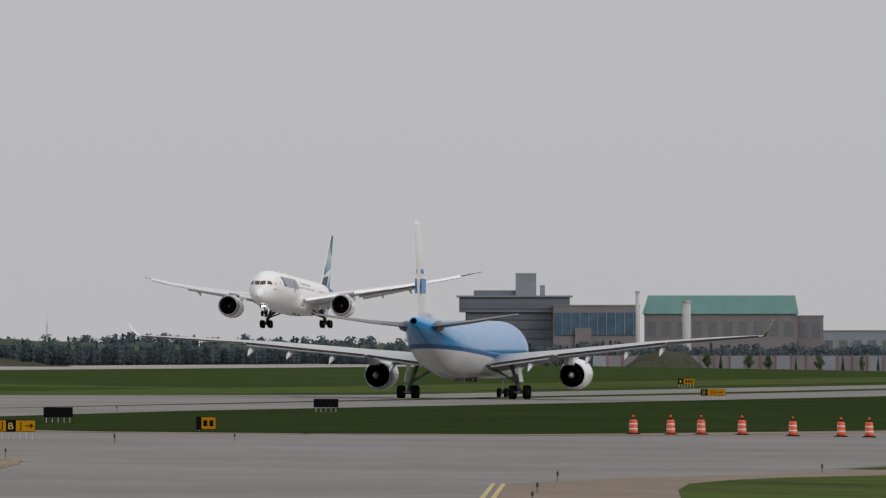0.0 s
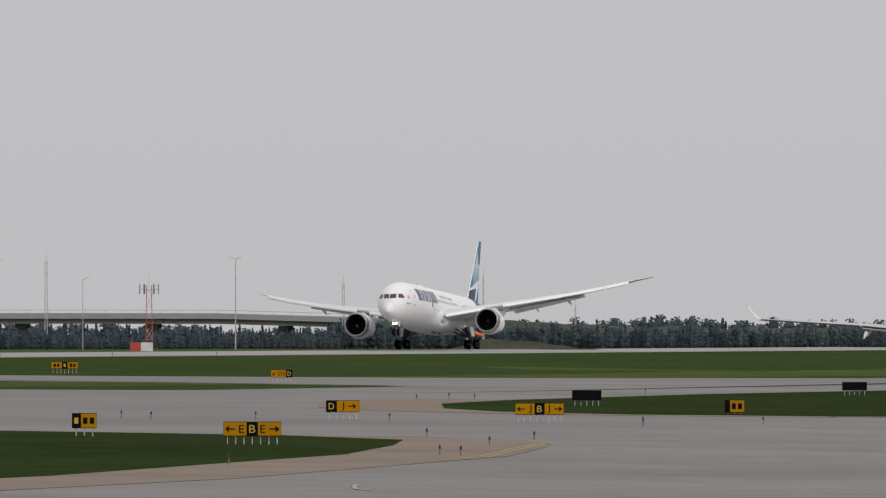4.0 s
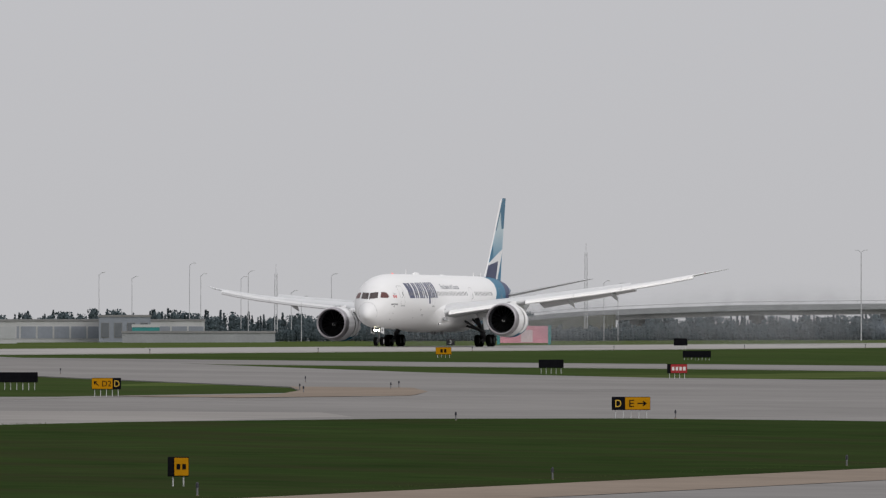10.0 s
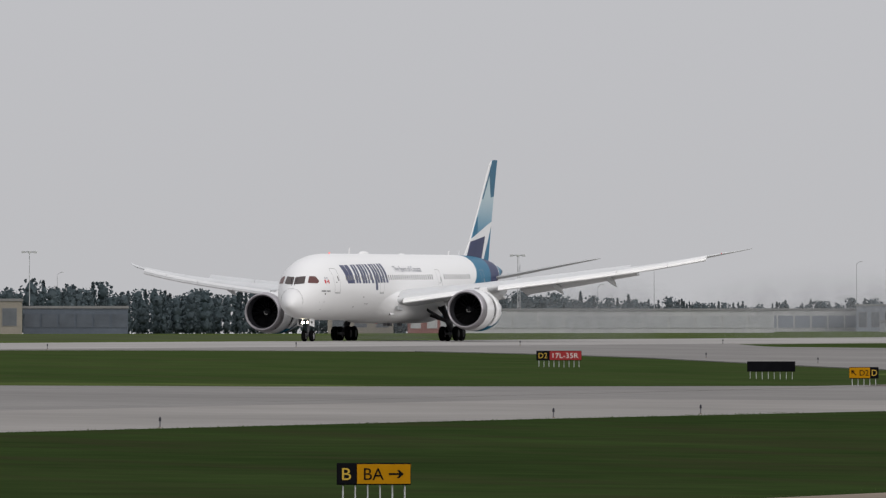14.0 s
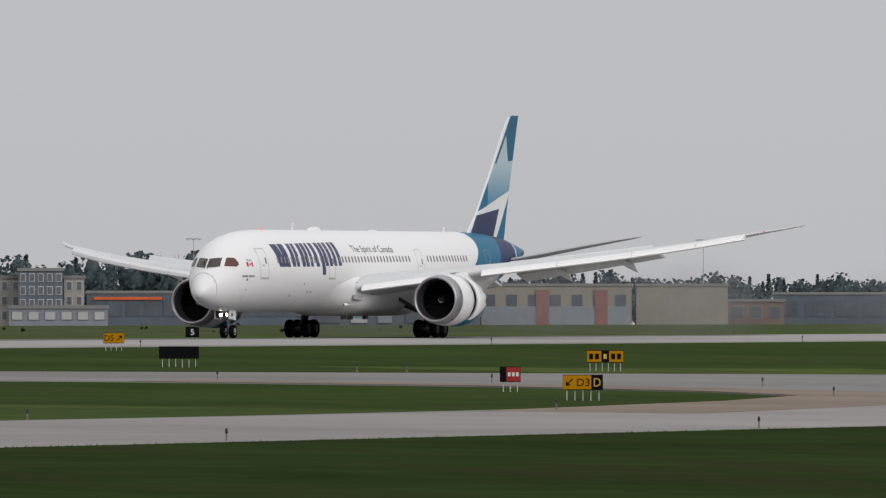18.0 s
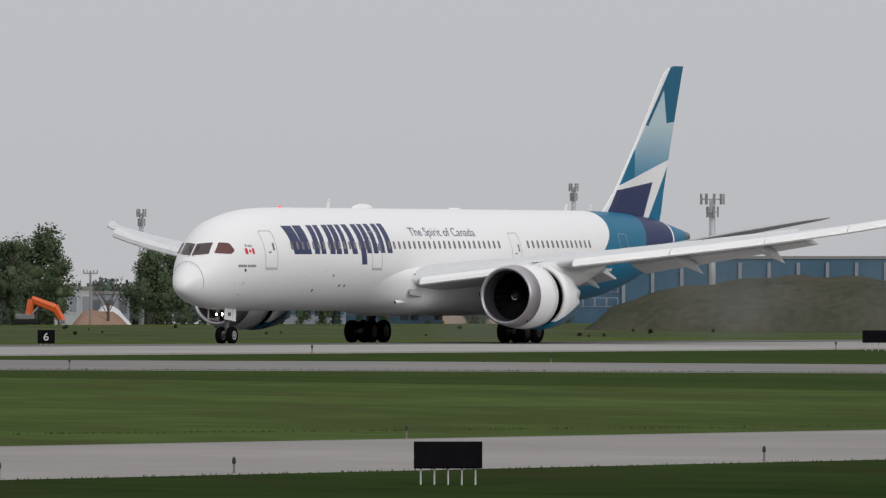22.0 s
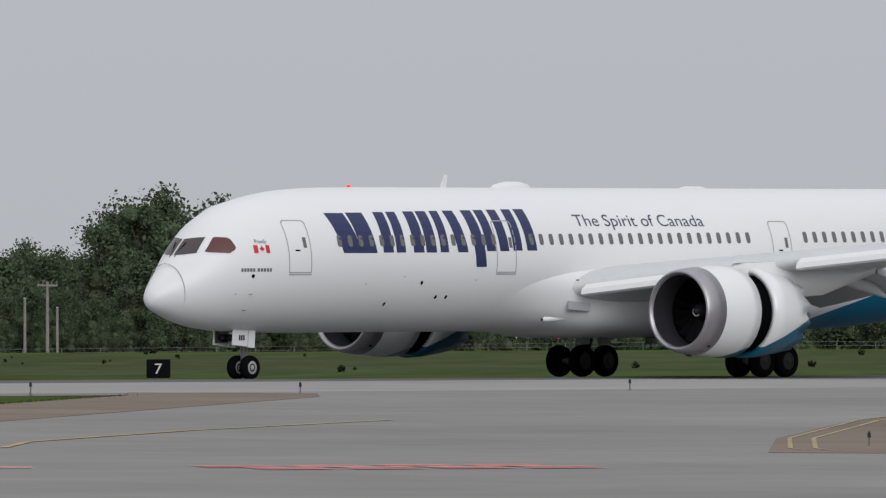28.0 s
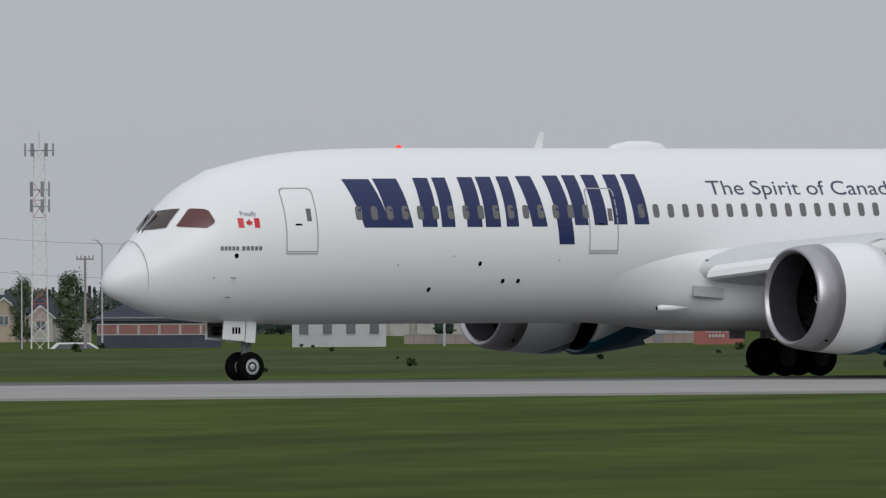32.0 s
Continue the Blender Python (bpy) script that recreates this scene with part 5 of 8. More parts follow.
airfield_sign(EDGEL, 1656.3, 225.9, 2.1, [("loc", "|", 0.6), ("dir", "|||", 1.2)])
airfield_sign(LOCL, 649.7, 161.2, 1.92, [("loc", "D", 0.65), ("dir", "E >", 1.25)])
airfield_sign(EDGEL, 624.3, 139.3, 1.18, [("loc", "|", 0.5), ("dir", "||", 0.9)], 0.72)
airfield_sign(LOCL, 595.5, 125.1, 2.62, [("dir", "< E", 1.2), ("loc", "B", 0.55), ("dir", "E >", 1.2)])
airfield_sign(LOCL, 1146.8, 238.3, 1.87, [("dir", "L D5", 1.3), ("loc", "D", 0.55)])
airfield_sign(EDGEL, 1242.3, 279.1, 2.55, [("dir", "||", 1), ("loc", "|", 0.5), ("dir", "||", 1)])
airfield_sign(MANL, 978.8, 239.3, 1.5, [("loc", "", 0.25), ("man", "||||", 1.2)], 0.7)
airfield_sign(BLACKL, 1027.8, 261.5, 1.96, BACK)
airfield_sign(BLACKL, 1248.5, 303.3, 2.7, BACK, leg=0.2)
airfield_sign(BLACKL, 1425.0, 348.0, 1.5, BACK, 0.78)
airfield_sign(EDGEL, 1227.2, 322.7, 1.49, [("dir", "||", 1)], 0.7, 0.25)
airfield_sign(EDGEL, 408.6, 116.1, 0.67, [("loc", "", 0.3), ("dir", "||", 0.7)], 0.62, 0.36)
airfield_sign(LOCL, 351.4, 115.9, 2.04, [("loc", "B", 0.55), ("dir", "BA >", 1.5)], 0.6, 0.46)
airfield_sign(MANL, 875.3, 275.4, 3.08, [("loc", "D2", 0.9), ("man", "17L-35R", 2.2)])
airfield_sign(BLACKL, 793.9, 236.1, 2.96, BACK, 0.63)
airfield_sign(LOCL, 744.7, 215.9, 1.69, [("dir", "^ D2", 1.25), ("loc", "D", 0.5)])
airfield_sign(LOCL, 539.7, 215.4, 1.73, [("dir", "L D3", 1.25), ("loc", "D", 0.5)])
airfield_sign(EDGEL, 675.5, 268.3, 1.98, [("dir", "||", 1), ("loc", "|", 0.5), ("dir", "||", 1)])
airfield_sign(MANL, 568.6, 230.5, 0.95, [("loc", "", 0.3), ("man", "|||", 0.7)], 0.7)
airfield_sign(BLACKL, 667.0, 289.7, 2.15, BACK)
airfield_sign(DIRL, 768.9, 338.4, 1.31, [("dir", "D5 /", 1)])
airfield_sign(EDGEL, 643.7, 308.3, 1.23, [("loc", "D3", 0.6), ("dir", "D v", 0.8)])
airfield_sign(BLACKL, 674.0, 345.0, 1.44, BACK, 0.7)
airfield_sign(BLACKL, 295.7, 163.4, 1.72, BACK, 0.68, 0.46)
airfield_sign(BLACKL, 263.0, 166.4, 2.2, BACK, 0.7, 0.06)
airfield_sign(BLACKL, 246.5, 157.0, 1.9, BACK, 0.5, 0.05)
airfield_sign(BLACKL, 292.35, 246.6, 1.8, BACK, 0.66, 0.54)
airfield_sign(MANL, 278.7, 230.05, 2.46, [("man", "17L-35R", 1.8), ("loc", "D4", 0.65)], 0.65, 0.58)
airfield_sign(MANL, 210.3, 269.0, 2.87, [("loc", "D4", 0.72), ("man", "17L-35R", 2.1)], 0.62, 0.52)
airfield_sign(DIRL, 242.0, 331.0, 1.0, [("dir", "D3 /", 1)], 0.66, 0.5, -28, 0.4)
airfield_sign(BLACKL, 178.3, 245.3, 2.74, BACK, 0.6, 0.46)
for digit, bx in (("3", 14.703), ("4", 17.892), ("5", 23.42), ("6", 30.635), ("7", 44.868)):
    airfield_sign("black runway distance marker with a white number", 436 / math.tan(radians(bx)), 436, 1.1, [("num", digit, 1)], 0.86, 0.12)


BASE_TAN = mat("dusty_light_base", (0.24, 0.19, 0.14), 0.9, vary=0.15, scale=4)


def edge_light(x, y, body, up=0.42):
    ob = thing("edge_light", "short dark edge light on a stake", "light", on_land(x, y), "edge lights")
    part("stake", rods(((0, 0, -0.05), (0, 0, up * 0.7), 0.03), n=6), STRUT, ob)
    part("base", rods(((0, 0, -0.02), (0, 0, 0.06), 0.07, 0.055), n=8), BASE_TAN, ob)
    part("lens", moved(lathe([(-0.02, 0.02), (0, 0.055), (0.12, 0.048), (0.17, 0.015)], 8), pose(0, 0, up * 0.7, 0, -90, 0)), body, ob)
    return ob


LENS_DARK = mat("dark_blue_light_lens", (0.012, 0.013, 0.02), 0.45)
LENS_AMBER = mat("amber_light_lens", (0.55, 0.14, 0.03), 0.3, coat=0.4)
lamp_dark = edge_light(266, 175.5, LENS_DARK)
lamp_amber = edge_light(282, 218, LENS_AMBER, 0.5)
spots = [(x, 175.5) for x in (294, 306, 336, 365, 408, 457, 505, 557, 579)] + [(x, 201.5) for x in (305, 333, 362, 407, 450, 502)]
spots += [(391 + 43.5 * k, 110.5) for k in range(5)] + [(602, 245), (601, 259), (602, 231), (564, 213), (591, 219), (585, 216), (652, 273), (654, 271), (619, 291), (574, 293), (534, 315), (496, 337), (586, 318)]
spots += [(978, 296), (940, 276), (887, 243), (831, 222), (809, 222), (848, 226), (788, 216), (626, 164), (650, 159), (641, 126), (731, 161), (725, 158), (734, 154), (732, 146), (605, 116), (562, 109), (717, 129), (738, 126), (632, 119)]
spots += [(912, 180), (934, 182), (1018, 183), (928, 179), (728, 131), (557, 81.4), (516, 76.2), (487, 72.1), (601, 75.8), (373, 321), (413, 339), (355, 346), (345, 350), (320, 352), (269, 291), (287, 257), (186, 237), (278, 241)]
spots += [(60.0 * k + 15, 348) for k in range(3, 28)]
for x, y in spots:
    copy_thing(lamp_dark, on_land(x, y))
for x, y in ((277, 231), (258, 346), (187, 238), (229, 266), (231, 268), (552, 351), (553.5, 351), (280.1, 242.9), (280.4, 242.8)):
    copy_thing(lamp_amber, on_land(x, y))


def guard_light(x, y):
    ob = thing("guard_light", "black twin runway guard light on a yellow post", "light", on_land(x, y, math.degrees(math.atan2(y, x)) - 90), "guard lights")
    part("post", rods(((0, 0.1, -0.05), (0, 0.1, 0.4), 0.05)), LIGHT_YELLOW, ob)
    part("hood", boxes((-0.33, 0.33, 0, 0.22, 0.38, 0.7), bevel=0.04), SIGN_BLACK, ob, "black twin lamp hood")
    for u in (-0.16, 0.16):
        part("lamp_glass", moved(lathe([(0, 0.0001), (0.012, 0.1), (0.03, 0.11)], 18), pose(u, -0.01, 0.54, 0, 0, 90)), INK_WHITE, ob, "pale round lamp glass")


guard_light(276.65, 237.3)
guard_light(228.4, 267.9)
drum = thing("traffic_drum", "orange traffic drum with white bands on a rubber base", "drum", on_land(827, 116.1), "traffic drums")
rot = pose(0, 0, 0, 0, -90, 0)
part("base", moved(lathe([(0, 0.0001), (0, 0.46), (0.08, 0.44), (0.1, 0.3)], 20), rot), RUBBER, drum, "black rubber base")
part("body", moved(lathe([(0.06, 0.285), (0.28, 0.28), (0.29, 0.268), (0.56, 0.262), (0.57, 0.252), (0.86, 0.246), (0.93, 0.22), (0.96, 0.12), (0.97, 0.0001)], 20), rot), DRUM_ORANGE, drum, smooth=True)
for z0, r in ((0.31, 0.272), (0.62, 0.256)):
    part("band", moved(lathe([(z0, r), (z0 + 0.10, r - 0.002)], 20), rot), DRUM_WHITE, drum, "white reflective band", smooth=True)
lamp_ = part("warning_lamp", boxes((-0.05, 0.05, -0.08, 0.08, 0.95, 1.08), bevel=0.02), RUBBER, drum, "dark battery box of a warning lamp")
part("lens", moved(lathe([(-0.04, 0.07), (-0.03, 0.085), (0.03, 0.085), (0.04, 0.07)], 14), pose(0, 0, 1.16)), DRUM_ORANGE, lamp_, "orange lamp lens")
for x, y in ((828, 113.9), (831, 112.4), (833, 110.1), (826, 106), (826, 103), (824, 101)):
    copy_thing(drum, on_land(x, y, random.uniform(0, 360)))

# ---- beyond the runway: woods, roads, buildings, masts ----
def foliage(name, dark, light):
    """Leaves that scatter light from both sides, each clump in a tone of its own."""
    m = bpy.data.materials.new(name)
    m.use_nodes = True
    n, l = m.node_tree.nodes, m.node_tree.links
    g, r = n.new("ShaderNodeNewGeometry"), n.new("ShaderNodeMix")
    r.data_type = "RGBA"
    r.inputs["A"].default_value, r.inputs["B"].default_value = (*dark, 1), (*light, 1)
    l.new(g.outputs["Random Per Island"], r.inputs["Factor"])
    front, through_leaf, mix = n.new("ShaderNodeBsdfDiffuse"), n.new("ShaderNodeBsdfTranslucent"), n.new("ShaderNodeMixShader")
    mix.inputs[0].default_value = 0.36
    for q in (front, through_leaf):
        l.new(r.outputs["Result"], q.inputs["Color"])
    l.new(front.outputs[0], mix.inputs[1])
    l.new(through_leaf.outputs[0], mix.inputs[2])
    l.new(mix.outputs[0], n["Material Output"].inputs["Surface"])
    return m


# Distance haze is painted into LEAF and, paler and bluer, into the next two
LEAF = foliage("green_foliage", (0.104, 0.142, 0.080), (0.150, 0.192, 0.112))
LEAF_HAZE_BLUE = foliage("haze_painted_blue_foliage", (0.088, 0.118, 0.130), (0.125, 0.155, 0.170))
LEAF_HAZY = foliage("haze_painted_green_foliage", (0.105, 0.140, 0.122), (0.155, 0.195, 0.165))
NEEDLE = foliage("dark_needle_foliage", (0.045, 0.066, 0.055), (0.078, 0.105, 0.085))
BARK = mat("grey_brown_bark", (0.10, 0.085, 0.07), 0.9, vary=0.3, scale=2, fine=0.6)
WOOD_POLE = mat("weathered_pole_wood", (0.17, 0.135, 0.11), 0.9, vary=0.25, scale=2, fine=0.6)
STEEL = mat("galvanised_mast_steel", (0.42, 0.43, 0.45), 0.5, 0.3, vary=0.1, scale=2)
MAST_GREY = mat("weathered_grey_mast_paint", (0.24, 0.245, 0.255), 0.6, 0.1, vary=0.12, scale=2)
CONC = mat("grey_bridge_concrete", (0.28, 0.29, 0.30), 0.9, vary=0.12, scale=0.3, fine=0.6)
# Shade under the deck is put into this darker copy; also roof edges, frames
CONC_DARK = mat("girder_shade_and_dark_concrete", (0.22, 0.22, 0.22), 0.9, vary=0.12, scale=0.3, fine=0.6)
# Distance haze is put into many of these tones: whites greyer, greys bluer
BEIGE = mat("beige_stucco_wall", (0.275, 0.252, 0.217), 0.9, vary=0.1, scale=0.3, fine=0.5)
GREYWALL = mat("haze_blued_panel_wall", (0.235, 0.255, 0.29), 0.8, vary=0.12, scale=0.3, fine=0.5)
BRICK = mat("brown_brick_wall", (0.20, 0.155, 0.14), 0.9, vary=0.15, scale=0.5, fine=0.6)
MAUVE = mat("haze_muted_brick_wall", (0.200, 0.185, 0.197), 0.9, vary=0.12, scale=0.3, fine=0.5)
REDWALL = mat("dull_red_wall_panel", (0.25, 0.13, 0.12), 0.8, vary=0.1, scale=0.5)
WHITEWALL = mat("haze_greyed_white_wall_panel", (0.42, 0.425, 0.43), 0.8, vary=0.1, scale=0.4, fine=0.5)
BLUEGLASS = mat("blue_curtain_glass", (0.045, 0.095, 0.155), 0.22, vary=0.3, scale=0.4, coat=0.3)
SLATEWALL = mat("dark_slate_panel_wall", (0.115, 0.132, 0.160), 0.8, vary=0.14, scale=0.3, fine=0.5)
SLATEGLASS = mat("dull_slate_glazing", (0.085, 0.098, 0.120), 0.3, vary=0.2, scale=0.5, coat=0.2)
# haze and reflected sky are put into this lighter glass colour
DARKGLASS = mat("haze_lifted_window_glass", (0.115, 0.125, 0.14), 0.12, vary=0.15, scale=0.5, coat=0.6)
GREENROOF = mat("patina_green_roof", (0.125, 0.26, 0.25), 0.7, vary=0.1, scale=0.3)
ROOF = mat("blue_grey_roof_shingle", (0.135, 0.142, 0.155), 0.9, vary=0.2, scale=0.6, fine=0.7)
ROOF_BROWN = mat("brown_roof_shingle", (0.17, 0.145, 0.13), 0.9, vary=0.2, scale=0.6, fine=0.7)
SIDING = mat("haze_greyed_cream_siding", (0.36, 0.345, 0.32), 0.85, vary=0.08, scale=0.6, fine=0.5)
SIDING_GREY = mat("pale_grey_house_siding", (0.38, 0.39, 0.40), 0.85, vary=0.08, scale=0.6, fine=0.5)
SIDING_ROSE = mat("rose_grey_plaster", (0.27, 0.225, 0.20), 0.9, vary=0.12, scale=0.5, fine=0.5)
SIDING_TAN = mat("tan_house_siding", (0.36, 0.29, 0.23), 0.85, vary=0.08, scale=0.6, fine=0.5)
TRIM = mat("haze_greyed_house_trim", (0.46, 0.46, 0.46), 0.7)
TEALBOX = mat("teal_container_steel", (0.02, 0.20, 0.20), 0.6, vary=0.15, scale=0.6)
PINK = mat("pink_board", (0.62, 0.27, 0.33), 0.7, vary=0.12, scale=0.8)
BLUE = mat("bright_blue_steel", (0.055, 0.16, 0.26), 0.6, vary=0.1, scale=0.5)
ORANGE = mat("orange_machine_paint", (0.62, 0.11, 0.025), 0.45, vary=0.12, scale=1)
DIRT = mat("weedy_brown_earth", (0.062, 0.058, 0.046), 0.95, vary=0.4, scale=0.16, fine=0.7, bump=0.6, second=(0.034, 0.043, 0.024))
PALE_GRAVEL = mat("chalky_gravel", (0.55, 0.55, 0.56), 0.95, vary=0.15, scale=0.5, fine=0.7, bump=0.4)
SANDY = mat("pale_sandy_earth", (0.26, 0.175, 0.13), 0.95, vary=0.2, scale=0.3, fine=0.7)


def lump(verts, faces, c, rx, rz, rough, n=10, rows=6):
    """A rough closed clump of dense twigs and leaves, added to a list of points and faces."""
    i = len(verts)
    verts.append((c[0], c[1], c[2] + rz))
    for r in range(1, rows):
        a = math.pi * r / rows
        for k in range(n):
            t, j = 2 * math.pi * (k + 0.5 * (r % 2)) / n, random.uniform(1.0 - rough, 1.1)
            verts.append((c[0] + rx * math.sin(a) * math.cos(t) * j, c[1] + rx * math.sin(a) * math.sin(t) * j, c[2] + rz * math.cos(a) * random.uniform(1.0 - rough * 0.4, 1.06)))
    verts.append((c[0], c[1], c[2] - rz))
    last = len(verts) - 1
    for k in range(n):
        faces.append((i, i + 1 + k, i + 1 + (k + 1) % n))
        for r in range(rows - 2):
            a, b = i + 1 + r * n, i + 1 + (r + 1) * n
            faces.append((a + k, b + k, b + (k + 1) % n, a + (k + 1) % n))
        faces.append((last, last - n + (k + 1) % n, last - n + k))


def quads(name, centres, sizes, material, parent=None, kind="", up=0.35, cores=(), rough=0.45, hearts=None):
    """Many small leaf clumps, each a bent piece turned at random, round denser cores, as one mesh; shading follows the crown's outline."""
    verts, faces, lean = [], [], []
    for c, rx, rz in cores:
        i = len(verts)
        lump(verts, faces, c, rx, rz, rough)
        lean += [(Vector(v) - Vector(c)).normalized() for v in verts[i:]]
    if hearts is None:
        mid = Vector(np.mean(np.array(centres), axis=0))
        hearts = [mid] * len(centres)
    for (x, y, z), s, heart in zip(centres, sizes, hearts):
        a, b = random.uniform(0, 2 * math.pi), random.uniform(-1, 1)
        u = Vector((math.cos(a), math.sin(a), random.uniform(-up, up))) * s
        w = Vector((-math.sin(a) * b, math.cos(a) * b, 1 - 0.5 * abs(b))) * s
        i = len(verts)
        c = Vector((x, y, z))
        flat = u.cross(w).normalized()
        n = flat * s * 0.35
        away = (c - Vector(heart)).normalized() * 0.8 + Vector((random.gauss(0, 0.25), random.gauss(0, 0.25), 0.3 + random.gauss(0, 0.25)))
        away.normalize()
        verts += [c - u - w * 0.3, c + u * 0.5 - w + n, c + u + w * 0.4, c - u * 0.4 + w - n]
        faces.append((i, i + 1, i + 2, i + 3) if flat.dot(away) > 0 else (i + 3, i + 2, i + 1, i))
        lean += [away] * 4
    me = bpy.data.meshes.new(name)
    me.from_pydata(verts, [], faces)
    me.shade_smooth()
    me.normals_split_custom_set_from_vertices([tuple(v) for v in lean])
    me.materials.append(material)
    ob = new(name, me)
    ob.parent = parent
    if kind:
        tagged(ob, kind=kind)
    return ob


def broad_tree(name, height, wide, seed, leaves=620, label="leafy green deciduous tree"):
    random.seed(seed)
    tree = thing(name, label, "tree", None, "trees")
    bm = bmesh.new()
    rod(bm, (0, 0, -0.5), (0.1, 0, height * 0.45), height * 0.022, height * 0.012, 7)
    rod(bm, (0.1, 0, height * 0.45), (0, 0.1, height * 0.85), height * 0.012, height * 0.004, 6)
    blobs = []
    for k in range(26):
        a, h = random.uniform(0, 6.28), random.uniform(0.12, 0.95)
        reach = wide * 0.5 * (1 - abs(h - 0.5) * 1.25) * random.uniform(0.35, 1.0)
        c = (reach * math.cos(a), reach * math.sin(a), height * h)
        blobs.append((c, wide * random.uniform(0.12, 0.24)))
        rod(bm, (0, 0, height * max(0.2, h - 0.25)), c, height * 0.007, height * 0.002, 5)
    part("trunk", bm, BARK, tree)
    pts, sz, hearts = [], [], []
    for k in range(leaves):
        c, r = random.choice(blobs)
        hearts.append((c[0] * 0.6, c[1] * 0.6, c[2] * 0.7 + height * 0.1))
        v = Vector((random.gauss(0, 1), random.gauss(0, 1), random.gauss(0, 1))).normalized() * r * random.uniform(0.25, 1.25)
        pts.append((c[0] + v.x, c[1] + v.y, max(height * 0.03, c[2] + v.z * 1.15)))
        sz.append(random.uniform(0.07, 0.17) * wide / 7)
    quads("crown", pts, sz, LEAF, tree, cores=[(c, r * 0.44, r * 0.46) for c, r in blobs] + [((0, 0, height * f), wide * 0.15, height * 0.1) for f in (0.3, 0.45, 0.6)], rough=0.3, hearts=hearts)
    return tree


def spruce_tree(name, height, wide, seed):
    random.seed(seed)
    tree = thing(name, "dark green conical spruce tree", "tree", None, "trees")
    part("trunk", rods(((0, 0, -0.5), (0, 0, height), height * 0.014, height * 0.002), n=6), BARK, tree)
    pts, sz = [], []
    for k in range(2000):
        h = random.uniform(0.06, 1.0) ** 0.9
        r = wide * 0.5 * (1 - h) * random.uniform(0.35, 1.05) * (0.75 + 0.25 * math.sin(h * 60))
        a = random.uniform(0, 6.28)
        pts.append((r * math.cos(a), r * math.sin(a), height * h))
        sz.append(random.uniform(0.10, 0.22) * wide / 4)
    quads("crown", pts, sz, NEEDLE, tree, up=0.1, hearts=[(0, 0, p[2] - 0.2) for p in pts], rough=0.3, cores=[((0, 0, height * f), wide * 0.36 * (1.05 - f), height * 0.13) for f in (0.14, 0.26, 0.38, 0.5, 0.62, 0.74)])
    return tree


KITS = [broad_tree("broadleaf_tree", 10, 7, 11, 9500), broad_tree("broadleaf_tree", 10, 5.4, 12, 8000), broad_tree("poplar_tree", 10, 3.6, 13, 6000, "tall narrow poplar tree"), broad_tree("broadleaf_tree", 10, 8.5, 14, 11000), broad_tree("young_tree", 10, 6, 15, 4200, "thin young tree with open branches")]
SPRUCES = [spruce_tree("spruce_tree", 10, 4.2, 21), spruce_tree("spruce_tree", 10, 3.2, 22)]
used = set()


def plant(kit, bearing, away, top, base=None):
    """A tree at a bearing and a distance, whose crown reaches so many degrees above eye level."""
    x, y = spot(bearing, away)
    z = land(x, y) if base is None else base
    s = max(0.25, (EYE[2] + away * math.tan(radians(top)) - z) / 10.0)
    m = Matrix.Translation((x, y, z)) @ Matrix.Rotation(random.uniform(0, 6.28), 4, "Z")
    ob = kit if kit not in used else copy_thing(kit, m)
    used.add(kit)
    ob.matrix_basis = m @ Matrix.Diagonal((s * random.uniform(0.85, 1.15), s * random.uniform(0.85, 1.15), s, 1))


random.seed(7)
TOPS_B = (40.3, 40.5, 40.72, 40.95, 41.1, 42.0, 42.35, 42.6, 43.2, 43.8, 44.45, 44.65, 44.85, 45.0, 45.14, 45.19, 45.7, 46.2, 46.9, 47.4, 47.9, 48.3, 48.7, 49.2)
TOPS_E = (0.30, 0.40, 0.44, 0.38, 0.22, 0.19, 0.20, 0.18, 0.26, 0.33, 0.39, 0.50, 0.53, 0.46, 0.42, 0.235, 0.275, 0.42, 0.40, 0.32, 0.18, 0.24, 0.20, 0.10)
b = 40.3
while b < 49.2:
    top = float(np.interp(b, TOPS_B, TOPS_E))
    if 44.55 < b < 45.6:
        b += 0.1
        continue
    plant(random.choice(KITS[:4]) if b > 41.2 else KITS[4], b, random.uniform(900, 1010), top * random.uniform(0.90, 1.06))
    if b > 41.2 and random.random() < 0.6:
        plant(random.choice(KITS[:4]), b + random.uniform(-0.05, 0.05), random.uniform(1010, 1120), top * random.uniform(0.4, 0.85) - 0.03)
    b += random.uniform(0.07, 0.13) if b > 41.2 else random.uniform(0.12, 0.2)
for b, top in ((30.78, 0.25), (30.68, 0.27), (30.58, 0.2), (30.2, 0.19), (30.12, 0.2), (30.05, 0.14), (29.86, 0.12), (29.8, 0.06), (32.84, 0.17), (32.72, 0.21), (32.62, 0.245), (32.52, 0.22), (32.44, 0.25), (32.34, 0.21), (32.27, 0.16), (32.15, 0.05), (32.08, 0.02), (33.0, 0.16), (33.1, 0.1), (30.9, 0.17), (31.0, 0.12), (31.1, 0.10), (31.2, 0.13), (31.32, 0.10), (31.45, 0.12), (31.6, 0.10), (31.75, 0.12), (31.9, 0.10)):
    plant(random.choice(KITS[:4]), b, random.uniform(1132, 1185), top)
for b, top in ((29.55, 0.03), (29.46, 0.06), (29.4, 0.04), (29.3, 0.02), (29.2, 0.03), (26.52, 0.10), (24.95, -0.01), (24.48, 0.0), (53.1, -0.04), (58.9, 0.13), (59.1, 0.16), (51.05, 0.02), (49.7, -0.02)):
    plant(random.choice(SPRUCES + KITS[1:3]), b, 1300, top)
